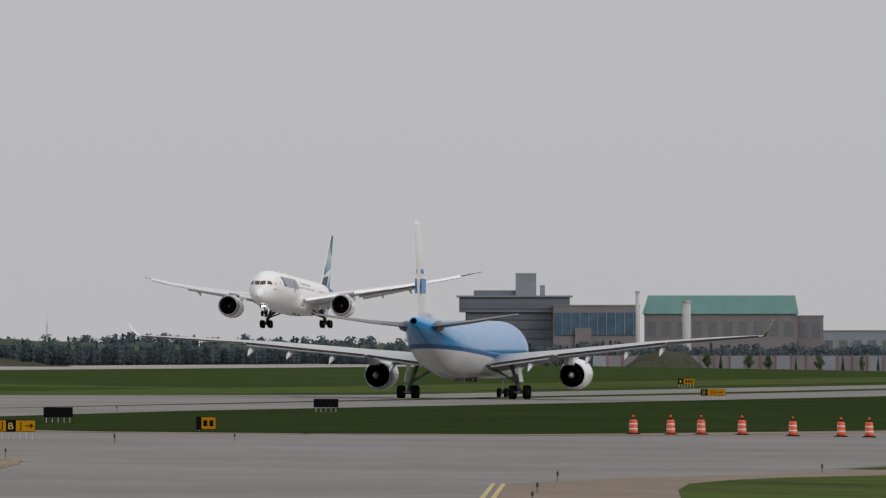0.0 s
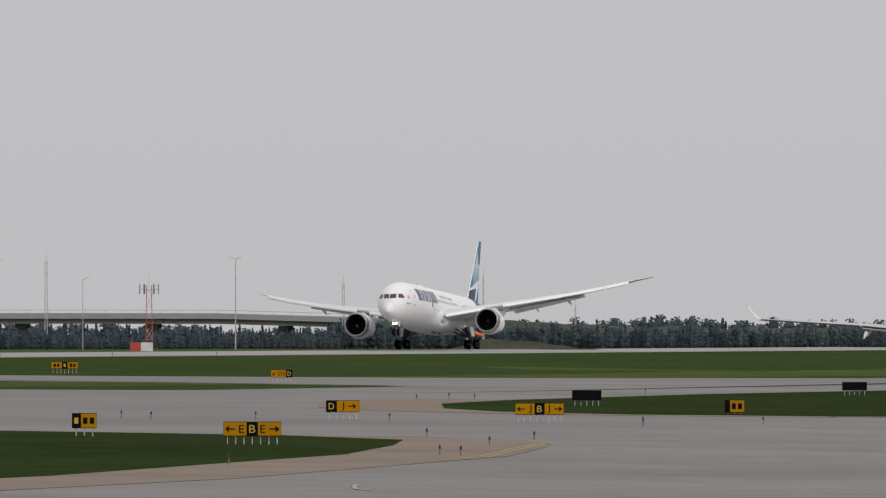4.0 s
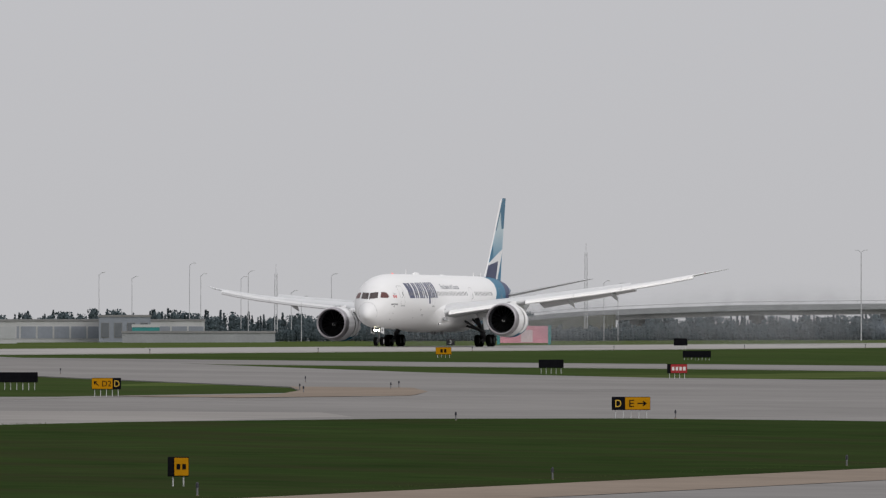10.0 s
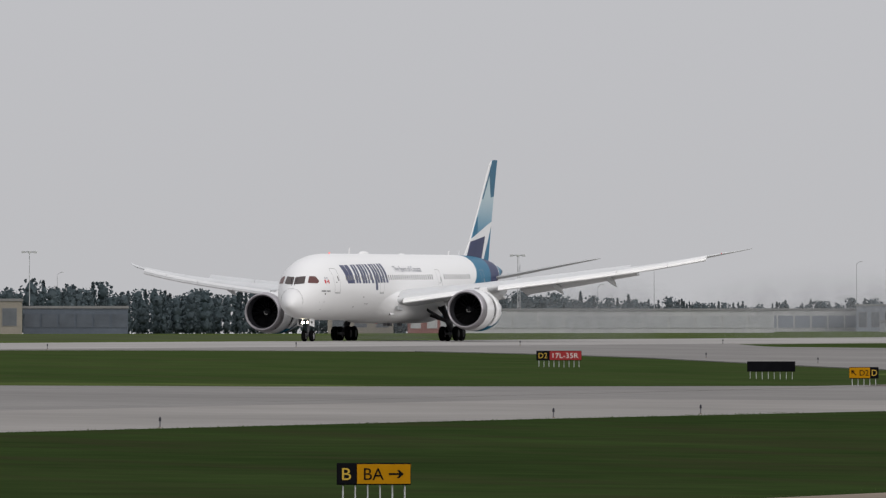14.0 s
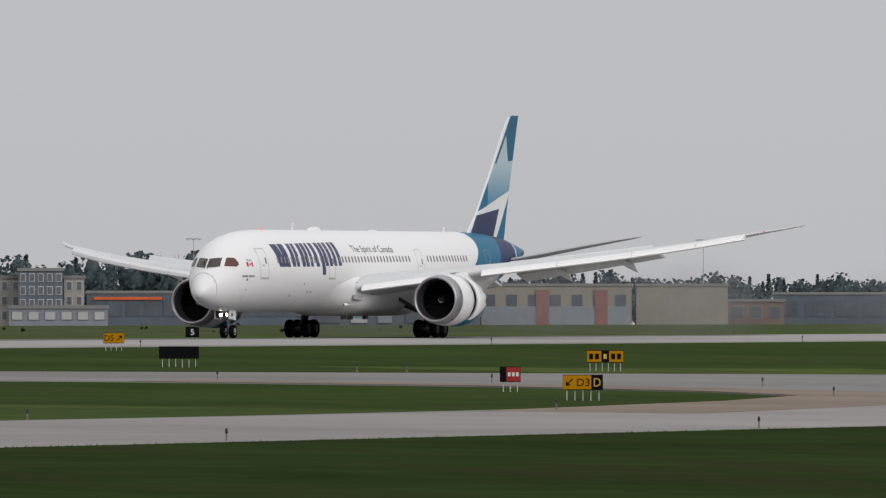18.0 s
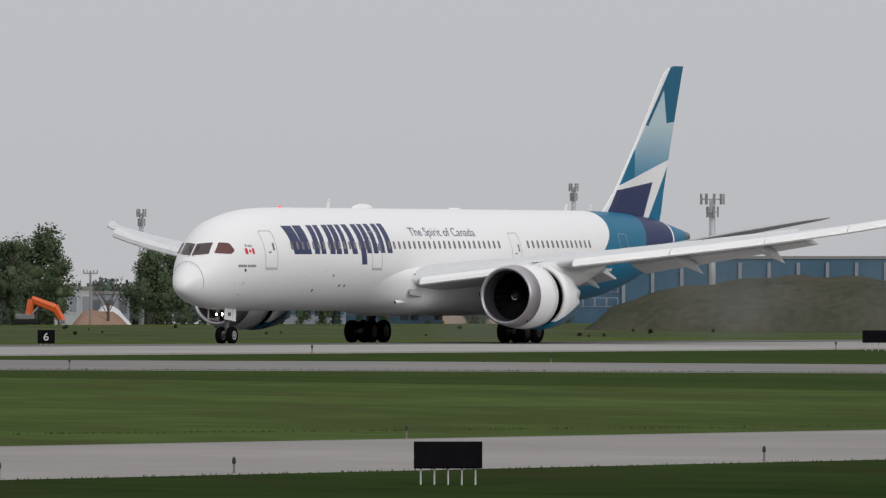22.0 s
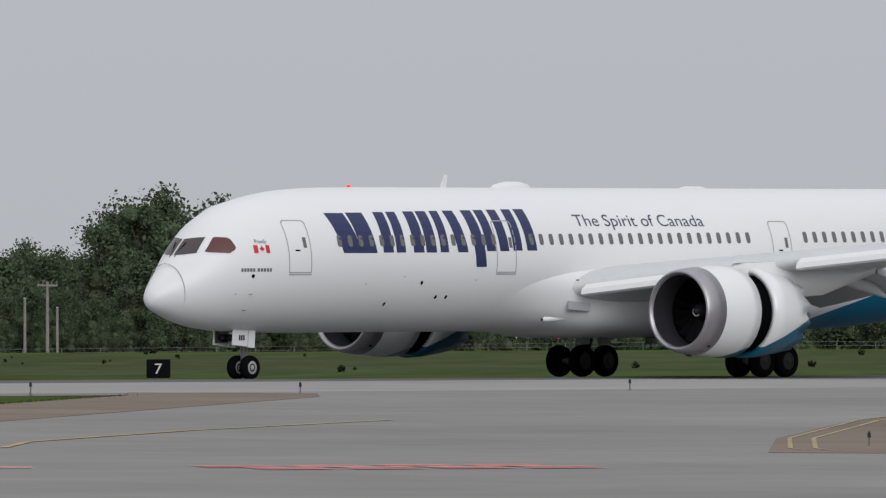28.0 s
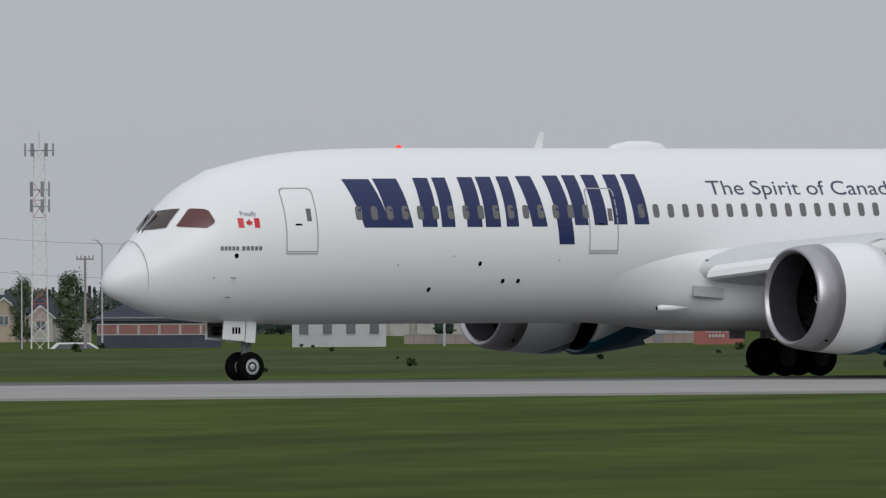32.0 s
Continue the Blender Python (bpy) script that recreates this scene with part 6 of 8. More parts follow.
for b, d_, top, k in ((44.60, 920, 0.44, 0), (44.70, 905, 0.46, 3), (44.82, 915, 0.48, 0), (44.95, 905, 0.48, 1), (45.05, 910, 0.45, 1), (45.12, 900, 0.39, 1), (45.17, 905, 0.33, 2), (45.26, 930, 0.24, 0), (45.36, 925, 0.265, 1), (45.46, 930, 0.27, 0), (45.56, 925, 0.28, 3), (44.9, 890, 0.22, 0), (45.0, 888, 0.12, 1), (44.75, 888, 0.18, 0), (44.62, 890, 0.1, 1), (45.15, 886, 0.06, 0), (45.32, 892, 0.1, 1), (45.42, 895, 0.12, 0), (45.52, 892, 0.08, 1), (44.86, 884, 0.0, 0), (45.05, 884, -0.02, 1), (45.24, 884, 0.0, 0), (45.38, 884, -0.03, 1), (44.68, 884, -0.02, 0)):
    plant(KITS[k], b, d_, top)
b = 42.3
while b < 49.2:
    plant(random.choice(KITS[:2]), b, random.uniform(868, 895), random.uniform(-0.13, -0.06))
    b += random.uniform(0.1, 0.2)
for b, d_, top in ((57.32, 2150, 0.09), (57.28, 2160, 0.04), (56.91, 2150, 0.065), (57.135, 2420, 0.125), (57.2, 2420, 0.10), (57.22, 2430, 0.09), (57.05, 2440, 0.07), (56.8, 2420, 0.09), (53.61, 2100, 0.145), (53.65, 2110, 0.10), (53.49, 2100, 0.07), (53.37, 2100, 0.11), (53.25, 2110, 0.085), (54.98, 2050, 0.06), (55.1, 2050, 0.05), (55.18, 2060, 0.04), (54.6, 2050, 0.06), (54.4, 2060, 0.03), (51.9, 2100, 0.08), (51.7, 2110, 0.06)):
    plant(random.choice(SPRUCES), b, d_, top)
for b, d_, top in ((57.4, 2300, 0.11), (57.36, 2300, 0.09), (53.82, 1500, 0.05), (53.87, 1510, 0.065), (53.78, 1500, 0.03), (53.35, 1120, -0.055), (52.04, 2250, 0.135), (51.98, 2260, 0.11), (52.1, 2250, 0.10), (52.3, 2260, 0.07), (51.8, 2250, 0.08), (51.5, 2260, 0.12), (51.42, 2250, 0.10), (51.3, 2260, 0.11), (51.6, 2250, 0.08), (52.5, 2260, 0.08), (52.7, 2250, 0.09), (53.0, 2260, 0.09), (54.2, 2250, 0.07), (54.75, 2250, 0.06), (55.3, 2260, 0.05), (55.5, 2250, 0.06), (55.65, 2260, 0.05), (50.9, 2250, 0.09), (50.5, 2250, 0.08), (51.28, 1500, -0.07), (51.2, 1500, -0.09), (50.05, 1500, -0.07)):
    plant(random.choice(KITS[:4]), b, d_, top)


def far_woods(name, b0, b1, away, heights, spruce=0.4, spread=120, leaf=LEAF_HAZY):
    """A belt of far trees as one joined mass, with an uneven top."""
    pts, sz, cores, hearts = [], [], [], []
    b = b0
    bs = np.linspace(b0, b1, len(heights))
    while b < b1:
        d = away + random.uniform(0, spread)
        top = float(np.interp(b, bs, heights)) * random.uniform(0.62, 1.05) + random.uniform(-0.028, 0.010)
        x, y = spot(b, d)
        z0 = land(x, y)
        h = max(2.0, EYE[2] + d * math.tan(radians(top)) - z0)
        con = random.random() < spruce
        w = h * (0.18 if con else 0.34)
        for f in (0.2, 0.42, 0.62, 0.8):
            rc = w * ((1 - f) * 0.62 if con else math.sqrt(max(0.1, 1 - (2 * f - 1.0) ** 2)) * 0.5)
            cores.append(((x + random.gauss(0, w * 0.1), y, z0 + h * f), rc, h * 0.17))
        for k in range(230):
            f = random.uniform(0.0, 1.0)
            r = w * ((1 - f) * 1.1 if con else math.sqrt(max(0.02, 1 - (2 * f - 1.05) ** 2))) * random.uniform(0.4, 1.0)
            a = random.uniform(0, 6.28)
            pts.append((x + r * math.cos(a), y + r * math.sin(a), z0 + h * f))
            sz.append(random.uniform(0.018, 0.044) * h)
            hearts.append((x, y, z0 + h * (f * 0.6 + 0.15)))
        b += math.degrees(w * random.uniform(0.28, 0.68) / d)
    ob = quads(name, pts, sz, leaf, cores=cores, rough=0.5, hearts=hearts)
    return tagged(ob, "belt of distant trees with haze painted into their grey-green", "trees", kind="stuff")


far_woods("distant_woods", 6.5, 9.6, 2900, (0.02, 0.02, 0.03, 0.045, 0.05), 0.2, 120, LEAF_HAZE_BLUE)
far_woods("distant_woods", 9.4, 11.3, 2600, (0.06, 0.05, 0.075, 0.05, 0.05, 0.055), 0.4, 120, LEAF_HAZE_BLUE)
far_woods("distant_woods", 8.6, 11.55, 2368, (0.0, 0.015, 0.02, 0.02, 0.025, 0.035, 0.03, 0.045, 0.05), 0.25, 20, LEAF_HAZE_BLUE)
far_woods("distant_woods", 11.5, 13.95, 2330, (-0.01, 0.005, -0.01, 0.0, -0.005, -0.015), 0.4, 40, LEAF_HAZE_BLUE)
far_woods("distant_woods", 11.2, 14.6, 2700, (0.035, 0.03, 0.045, 0.03, 0.045, 0.03), 0.6, 120, LEAF_HAZE_BLUE)
far_woods("distant_woods", 13.9, 15.7, 2285, (-0.03, -0.02, -0.03, -0.01, -0.02, -0.03), 0.4, 40, LEAF_HAZE_BLUE)
far_woods("distant_woods", 14.2, 17.2, 2500, (0.03, 0.05, 0.04, 0.03, 0.06, 0.05, 0.05, 0.06), 0.5, 120, LEAF_HAZE_BLUE)
far_woods("distant_woods", 17.1, 19.2, 2100, (0.07, 0.08, 0.09, 0.10, 0.12, 0.10, 0.08), 0.25, 120, LEAF_HAZE_BLUE)
far_woods("distant_woods", 19.0, 23.0, 2100, (0.10, 0.13, 0.12, 0.11, 0.13, 0.12, 0.12), 0.25, 120, LEAF_HAZE_BLUE)
far_woods("distant_woods", 22.9, 26.4, 2200, (0.15, 0.21, 0.23, 0.18, 0.15, 0.13, 0.13, 0.12), 0.25, 120, LEAF_HAZE_BLUE)
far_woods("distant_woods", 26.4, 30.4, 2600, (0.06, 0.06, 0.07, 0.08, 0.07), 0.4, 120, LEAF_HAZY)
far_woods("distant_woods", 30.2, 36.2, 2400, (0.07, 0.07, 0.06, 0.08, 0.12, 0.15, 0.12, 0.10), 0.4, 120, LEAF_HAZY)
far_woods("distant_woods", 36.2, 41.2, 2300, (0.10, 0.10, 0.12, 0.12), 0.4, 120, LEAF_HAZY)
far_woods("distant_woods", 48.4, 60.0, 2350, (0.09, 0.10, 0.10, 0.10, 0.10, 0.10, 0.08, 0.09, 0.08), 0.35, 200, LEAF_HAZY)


def frame_at(bearing, away, base=None):
    x, y = spot(bearing, away)
    return Matrix.Translation((x, y, land(x, y) if base is None else base)) @ Matrix.Rotation(radians(bearing - 90), 4, "Z")


def building(label, b0, b1, away, top, wall, rows=0, cols=0, glass_mat=None, roof=None, depth=14.0, low=-0.09, name="building", band_mat=None, win=0.55):
    """A block that faces the viewpoint between two bearings, top degrees above eye level, with rows and columns of windows."""
    if len(label.split()) < 4:
        label += " beyond the runway"
    width = away * radians(b1 - b0)
    m = frame_at((b0 + b1) / 2, away)
    z0 = m.translation.z
    h = EYE[2] + away * math.tan(radians(top)) - z0
    ob = thing(name, label, "building", m)
    part("wall", boxes((-width / 2, width / 2, 0, depth, -1, h)), wall, ob)
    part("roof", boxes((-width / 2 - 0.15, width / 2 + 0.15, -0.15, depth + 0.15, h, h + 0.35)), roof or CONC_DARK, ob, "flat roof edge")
    vis = EYE[2] + away * math.tan(radians(low)) - z0
    if rows:
        rh, cw = (h - vis) / rows, width / cols
        for r in range(rows):
            for c in range(cols):
                cx, cz = -width / 2 + cw * (c + 0.5), vis + rh * (r + 0.5)
                ww, wh = cw * win / 2, rh * 0.27
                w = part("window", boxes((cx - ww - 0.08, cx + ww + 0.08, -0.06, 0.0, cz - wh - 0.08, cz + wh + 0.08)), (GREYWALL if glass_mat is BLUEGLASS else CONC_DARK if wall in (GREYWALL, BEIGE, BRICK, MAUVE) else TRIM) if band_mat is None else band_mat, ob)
                part("pane", boxes((cx - ww, cx + ww, -0.09, -0.065, cz - wh, cz + wh)), glass_mat or DARKGLASS, w)
    return ob


def slab(parent, name, away, b_mid, b0, b1, e0, e1, material, y0=-0.3, y1=-0.05, base=None):
    """A panel or pier on a building's face, by bearings and elevations."""
    z0 = parent.matrix_basis.translation.z
    u0, u1 = -away * math.radians(b1 - b_mid), -away * math.radians(b0 - b_mid)
    za, zb = (EYE[2] + away * math.tan(radians(e)) - z0 for e in (e0, e1))
    return part(name, boxes((u0, u1, y0, y1, za, zb)), material, parent)


# the hospital-like complex with a green roof
D = 3700
# far haze is put into these muted, bluer concrete and glazing colours
SLATE_CONC = mat("haze_blue_concrete", (0.165, 0.180, 0.212), 0.9, vary=0.1, scale=0.2, fine=0.5)
BAND_GLASS = mat("haze_lifted_band_glazing", (0.115, 0.125, 0.155), 0.4, vary=0.12, scale=0.3)
block = building("stepped slate block with dark glass bands", 8.333, 8.706, D, 0.157, SLATE_CONC, depth=30)
for e0, e1 in ((0.125, 0.15), (0.085, 0.11), (0.045, 0.07)):
    slab(block, "window_band", D, 8.5195, 8.34, 8.70, e0, e1, BAND_GLASS)
slab(block, "upper_storey", D, 8.5195, 8.262, 8.733, 0.157, 0.22, SLATE_CONC, -1.2, 28)
slab(block, "window_band", D, 8.5195, 8.268, 8.727, 0.172, 0.198, BAND_GLASS, -1.5, -1.21)
slab(block, "roof_edge", D, 8.5195, 8.25, 8.745, 0.221, 0.228, GREYWALL, -2.0, 29)
slab(block, "penthouse", D, 8.5195, 8.456, 8.671, 0.228, 0.25, SLATE_CONC, 2, 22)
slab(block, "plant_tower", D, 8.5195, 8.405, 8.493, 0.228, 0.323, GREYWALL, 1, 12)
slab(block, "vent_stub", D, 8.5195, 8.368, 8.389, 0.228, 0.272, GREYWALL, 2, 6)
wing_ = building("blue glass wing with a reddish attic", 7.965, 8.333, D - 8, 0.183, MAUVE, depth=30)
slab(wing_, "glass_front", D - 8, 8.149, 7.975, 8.325, 0.06, 0.155, BLUEGLASS)
for k in range(9):
    slab(wing_, "mullion", D - 8, 8.149, 7.99 + k * 0.038, 7.993 + k * 0.038, 0.06, 0.155, GREYWALL, -0.5, -0.31)
slab(wing_, "brick_bay", D - 8, 8.149, 8.17, 8.24, -0.02, 0.09, MAUVE, -0.8, -0.32)
green = building("mauve brick block under a green roof", 7.296, 7.945, D - 4, 0.145, MAUVE, 2, 10, DARKGLASS, depth=34)
w, hh = D * radians(0.649) / 2, EYE[2] + D * math.tan(radians(0.228)) - green.matrix_basis.translation.z
h0 = EYE[2] + D * math.tan(radians(0.15)) - green.matrix_basis.translation.z
part("green_roof", loft([[(-w - 0.5, -0.6, h0), (w + 0.5, -0.6, h0), (w + 0.5, 34, h0), (-w - 0.5, 34, h0)], [(-w + 1, 1.0, hh), (w - 0.5, 1.0, hh), (w - 0.5, 30, hh), (-w + 1, 30, hh)]]), GREENROOF, green, "pale green metal roof")
building("mauve brick side wing", 7.183, 7.296, D + 4, 0.138, MAUVE, 2, 2, DARKGLASS, depth=20)
building("low dark building", 6.7, 7.19, D + 200, 0.075, GREYWALL, 1, 8, DARKGLASS, depth=20)
for b_, top, r in ((7.974, 0.235, 0.6), (7.765, 0.195, 1.3)):
    st = thing("chimney_stack", "pale slender chimney stack", "chimney", frame_at(b_, D - 60))
    hgt = EYE[2] + D * math.tan(radians(top)) - st.matrix_basis.translation.z
    part("shaft", rods(((0, 0, -1), (0, 0, hgt), r, r * 0.85), n=14), WHITEWALL, st, smooth=True)
    part("rim", rods(((0, 0, hgt), (0, 0, hgt + 0.5), r, r), n=14), STEEL, st)
wall_panels = thing("site_hoarding", "long pale panelled hoarding with rusty posts", "fence", frame_at(7.4, 2550))
wz = EYE[2] + 2550 * math.tan(radians(-0.028)) - wall_panels.matrix_basis.translation.z
for k in range(22):
    u = -34 + k * 2.9
    part("panel", boxes((u, u + 2.7, 0, 0.2, -0.5, wz)), MAUVE if k % 3 else GREYWALL, wall_panels)
    part("post", boxes((u + 2.7, u + 2.9, -0.15, 0.25, -0.5, wz + 0.4)), REDWALL, wall_panels)
for b_ in (6.95, 7.02, 7.1, 7.3, 7.42, 7.5, 7.62, 7.68, 7.2):
    plant(random.choice(SPRUCES + KITS[:2]), b_, 2500, -0.03)

# the road overpass
bridge = thing("road_overpass", "long grey concrete road overpass on piers", "bridge", None)
DB = 2400
deck_b = (10.9, 11.3, 12.0, 12.9, 13.5, 13.9, 14.2, 14.6, 15.1, 15.6)
deck_e = (0.052, 0.060, 0.080, 0.081, 0.074, 0.060, 0.044, 0.005, -0.05, -0.085)
deck, under, rail = [], [], []
for k in range(60):
    b_ = 10.9 + (15.6 - 10.9) * k / 59
    z = EYE[2] + DB * math.tan(radians(float(np.interp(b_, deck_b, deck_e))))
    xa, ya = spot(b_, DB)
    xb, yb = spot(b_, DB + 14)
    deck.append([(xa, ya, z - 1.0), (xb, yb, z - 1.0), (xb, yb, z), (xa, ya, z)])
    under.append([(*spot(b_, DB + 1.2), z - 1.9), (*spot(b_, DB + 12), z - 1.9), (*spot(b_, DB + 12), z - 1.0), (*spot(b_, DB + 1.2), z - 1.0)])
    rail.append((xa, ya, z))
part("parapet", loft(deck), CONC, bridge, "pale concrete parapet")
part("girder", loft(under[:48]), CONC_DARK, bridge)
bm = bmesh.new()
for a, c in zip(rail, rail[1:]):
    rod(bm, Vector(a) + Vector((0, 0, 0.55)), Vector(c) + Vector((0, 0, 0.55)), 0.06, n=4, cap=False)
    rod(bm, a, Vector(a) + Vector((0, 0, 0.55)), 0.05, n=4, cap=False)
part("railing", bm, STEEL, bridge)
for b_ in (11.72, 12.28, 12.84, 13.40, 13.908):
    x, y = spot(b_, DB + 6)
    z = EYE[2] + DB * math.tan(radians(float(np.interp(b_, deck_b, deck_e)))) - 1.9
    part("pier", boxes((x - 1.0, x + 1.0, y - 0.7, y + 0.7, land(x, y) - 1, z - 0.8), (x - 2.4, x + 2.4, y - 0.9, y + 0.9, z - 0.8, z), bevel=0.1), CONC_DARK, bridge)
bank = []
for k in range(14):
    b_ = 14.0 + 1.8 * k / 13
    z = EYE[2] + (DB - 5) * math.tan(radians(float(np.interp(b_, deck_b, deck_e)))) - 0.8
    bank.append([(*spot(b_, DB - 26), land(*spot(b_, DB - 26)) - 0.5), (*spot(b_, DB - 3), z), (*spot(b_, DB + 12), z), (*spot(b_, DB + 30), land(*spot(b_, DB + 30)) - 0.5)])
ramp = part("embankment", loft(bank, closed=False, cap0=False, cap1=False), DIRT)
tagged(ramp, "grassy earth embankment of the overpass", "embankment", kind="structure")


def street_lamp(b_, away, top, arms=1, kind="road", reach=1.0):
    m = frame_at(b_, away)
    h = EYE[2] + away * math.tan(radians(top)) - m.translation.z
    ob = thing("street_lamp", "tall grey steel street lamp", "lamp", m, "street lamps")
    r = 0.075 if h < 14 else 0.12
    part("pole", rods(((0, 0, -0.5), (0, 0, h), r, r * 0.6), n=8), STEEL, ob)
    if kind == "high":
        part("crown_ring", rods(((-0.9, 0, h), (0.9, 0, h), 0.08), ((0, -0.9, h), (0, 0.9, h), 0.08), n=6), STEEL, ob)
        for u, v in ((-0.9, 0), (0.9, 0), (0, -0.9), (0, 0.9)):
            part("lamp_head", boxes((u - 0.25, u + 0.25, v - 0.25, v + 0.25, h - 0.2, h + 0.12), bevel=0.05), POST, ob)
    else:
        for s in ((reach,), (reach, -reach))[arms - 1]:
            part("arm", rods(((0, 0, h - 0.1), (s * 0.8, 0, h + 0.3), 0.05), ((s * 0.8, 0, h + 0.3), (s * 1.7, 0, h + 0.35), 0.045), n=6), STEEL, ob)
            part("lamp_head", boxes((s * 1.4 - 0.4 * abs(s), s * 1.4 + 0.4 * abs(s), -0.16, 0.16, h + 0.28, h + 0.28 + 0.17 * abs(s)), bevel=0.03), POST, ob)
    return ob


for b_, e, a in ((12.955, 0.300, 2), (12.585, 0.223, 1), (11.935, 0.310, 2), (14.05, 0.17, 1), (13.99, 0.16, 1), (10.95, 0.11, 1), (15.814, 0.245, 1), (15.766, 0.20, 1), (16.199, 0.205, 1), (16.059, 0.188, 1), (15.595, 0.188, 1), (15.564, 0.212, 1), (15.381, 0.128, 1), (15.338, 0.104, 1), (15.21, 0.20, 1), (15.02, 0.13, 1),
                (14.85, 0.15, 1), (14.6, 0.19, 2), (17.869, 0.15, 1), (17.06, 0.18, 1), (17.3, 0.108, 1), (17.963, 0.137, 2), (22.96, 0.12, 1), (19.6, 0.16, 1)):
    street_lamp(b_, 2300, e, a, reach=0.6)
for b_, e in ((17.641, 0.241), (20.22, 0.253), (20.133, 0.260), (19.905, 0.253), (19.719, 0.255), (21.245, 0.263), (23.414, 0.268), (24.768, 0.249), (17.795, 0.217)):
    street_lamp(b_, 2000, e, 1, "high")
for b_, e, d_ in ((50.226, 0.298, 760), (55.645, 0.266, 800), (57.302, 0.304, 760), (56.857, 0.22, 900), (58.758, 0.25, 900), (51.48, 0.288, 800), (46.921, 0.125, 860), (53.71, 0.18, 950), (35.95, 0.16, 1500), (35.6, 0.14, 1500), (35.86, 0.136, 1700), (59.1, 0.12, 950)):
    street_lamp(b_, d_, e, reach=-0.42)


def lattice_mast(label, b_, away, top, wide, paint, arms=(), lean_top=0.6):
    """A four-legged lattice mast with cross bracing and antenna panels."""
    m = frame_at(b_, away)
    h = EYE[2] + away * math.tan(radians(top)) - m.translation.z
    ob = thing("lattice_mast", label, "mast", m)
    n = max(6, int(h / 1.6))
    at_ = lambda k, i: Vector(((-1, 1, 1, -1)[i] * wide / 2 * (1 - (1 - lean_top) * k / n), (-1, -1, 1, 1)[i] * wide / 2 * (1 - (1 - lean_top) * k / n), h * k / n))
    for i in range(4):
        part("leg", rods((at_(0, i), at_(n, i), 0.07, 0.05), n=5), paint[0], ob)
    for k in range(n):
        bm = bmesh.new()
        for i in range(4):
            rod(bm, at_(k, i), at_(k + 1, (i + 1) % 4), 0.03, n=4, cap=False)
            rod(bm, at_(k, (i + 1) % 4), at_(k + 1, i), 0.03, n=4, cap=False)
            rod(bm, at_(k, i), at_(k, (i + 1) % 4), 0.03, n=4, cap=False)
        part("bracing", bm, paint[(k // max(1, n // 5)) % len(paint)], ob)
    for z, r, count, ph in arms:
        zz = h * z
        bm = bmesh.new()
        for k in range(3):
            a = 2 * math.pi * k / 3 + 0.4
            a2 = a + 2 * math.pi / 3
            rod(bm, (r * math.cos(a), r * math.sin(a), zz), (r * math.cos(a2), r * math.sin(a2), zz), 0.05, n=5)
            rod(bm, (0, 0, zz), (r * math.cos(a), r * math.sin(a), zz), 0.05, n=5)
        part("antenna_ring", bm, STEEL, ob)
        for k in range(count):
            a = 2 * math.pi * k / count
            cx, cy = r * math.cos(a), r * math.sin(a)
            part("antenna_panel", moved(boxes((-0.14, 0.14, -0.09, 0.09, -ph * 0.45, ph * 0.55), bevel=0.03), pose(cx, cy, zz, 0, 0, math.degrees(a) + 90)), MAST_GREY, ob, "grey antenna panel")
    part("lightning_rod", rods(((0, 0, h), (0, 0, h + 1.6), 0.03)), STEEL, ob)
    return ob


RW = (mat("red_mast_paint", (0.45, 0.06, 0.045), 0.6, vary=0.1, scale=1), mat("white_mast_paint", (0.62, 0.62, 0.6), 0.6, vary=0.1, scale=1))
lattice_mast("grey lattice phone mast with a crown of antennas", 46.728, 930, 0.935, 1.7, (MAST_GREY,), ((0.94, 2.3, 12, 2.0), (0.90, 1.6, 9, 1.6), (0.62, 0.9, 3, 0.8)))
lattice_mast("red and white lattice mast with antennas", 35.499, 1500, 0.56, 1.5, RW, ((0.9, 1.3, 6, 1.6), (0.8, 1.0, 4, 1.2)))
lattice_mast("pale lattice mast with antenna clusters", 59.023, 1250, 0.66, 1.6, (RW[1], RW[0], RW[1]), ((0.99, 1.3, 6, 1.2), (0.8, 0.9, 5, 1.4), (0.72, 0.9, 5, 1.2)))
lattice_mast("red and white airfield mast with antennas", 12.303, 2150, 0.20, 1.2, RW, ((0.93, 1.5, 6, 1.6),))
lattice_mast("hazy pale lattice mast beyond the houses", 51.80, 2500, 0.325, 1.5, (RW[1], STEEL), ((0.97, 1.0, 6, 2.4), (0.5, 0.8, 4, 1.2)))
for b_, e, d_, r in ((12.741, 0.307, 2380, 0.5), (14.126, 0.300, 2380, 0.5), (11.476, 0.209, 2380, 0.45), (10.88, 0.235, 2300, 0.2), (10.488, 0.11, 2500, 0.2), (15.446, 0.21, 2300, 0.5), (17.636, 0.20, 2000, 0.4)):
    lattice_mast("slim dark lattice pole", b_, d_, e, r, (STEEL,), (), 0.8)


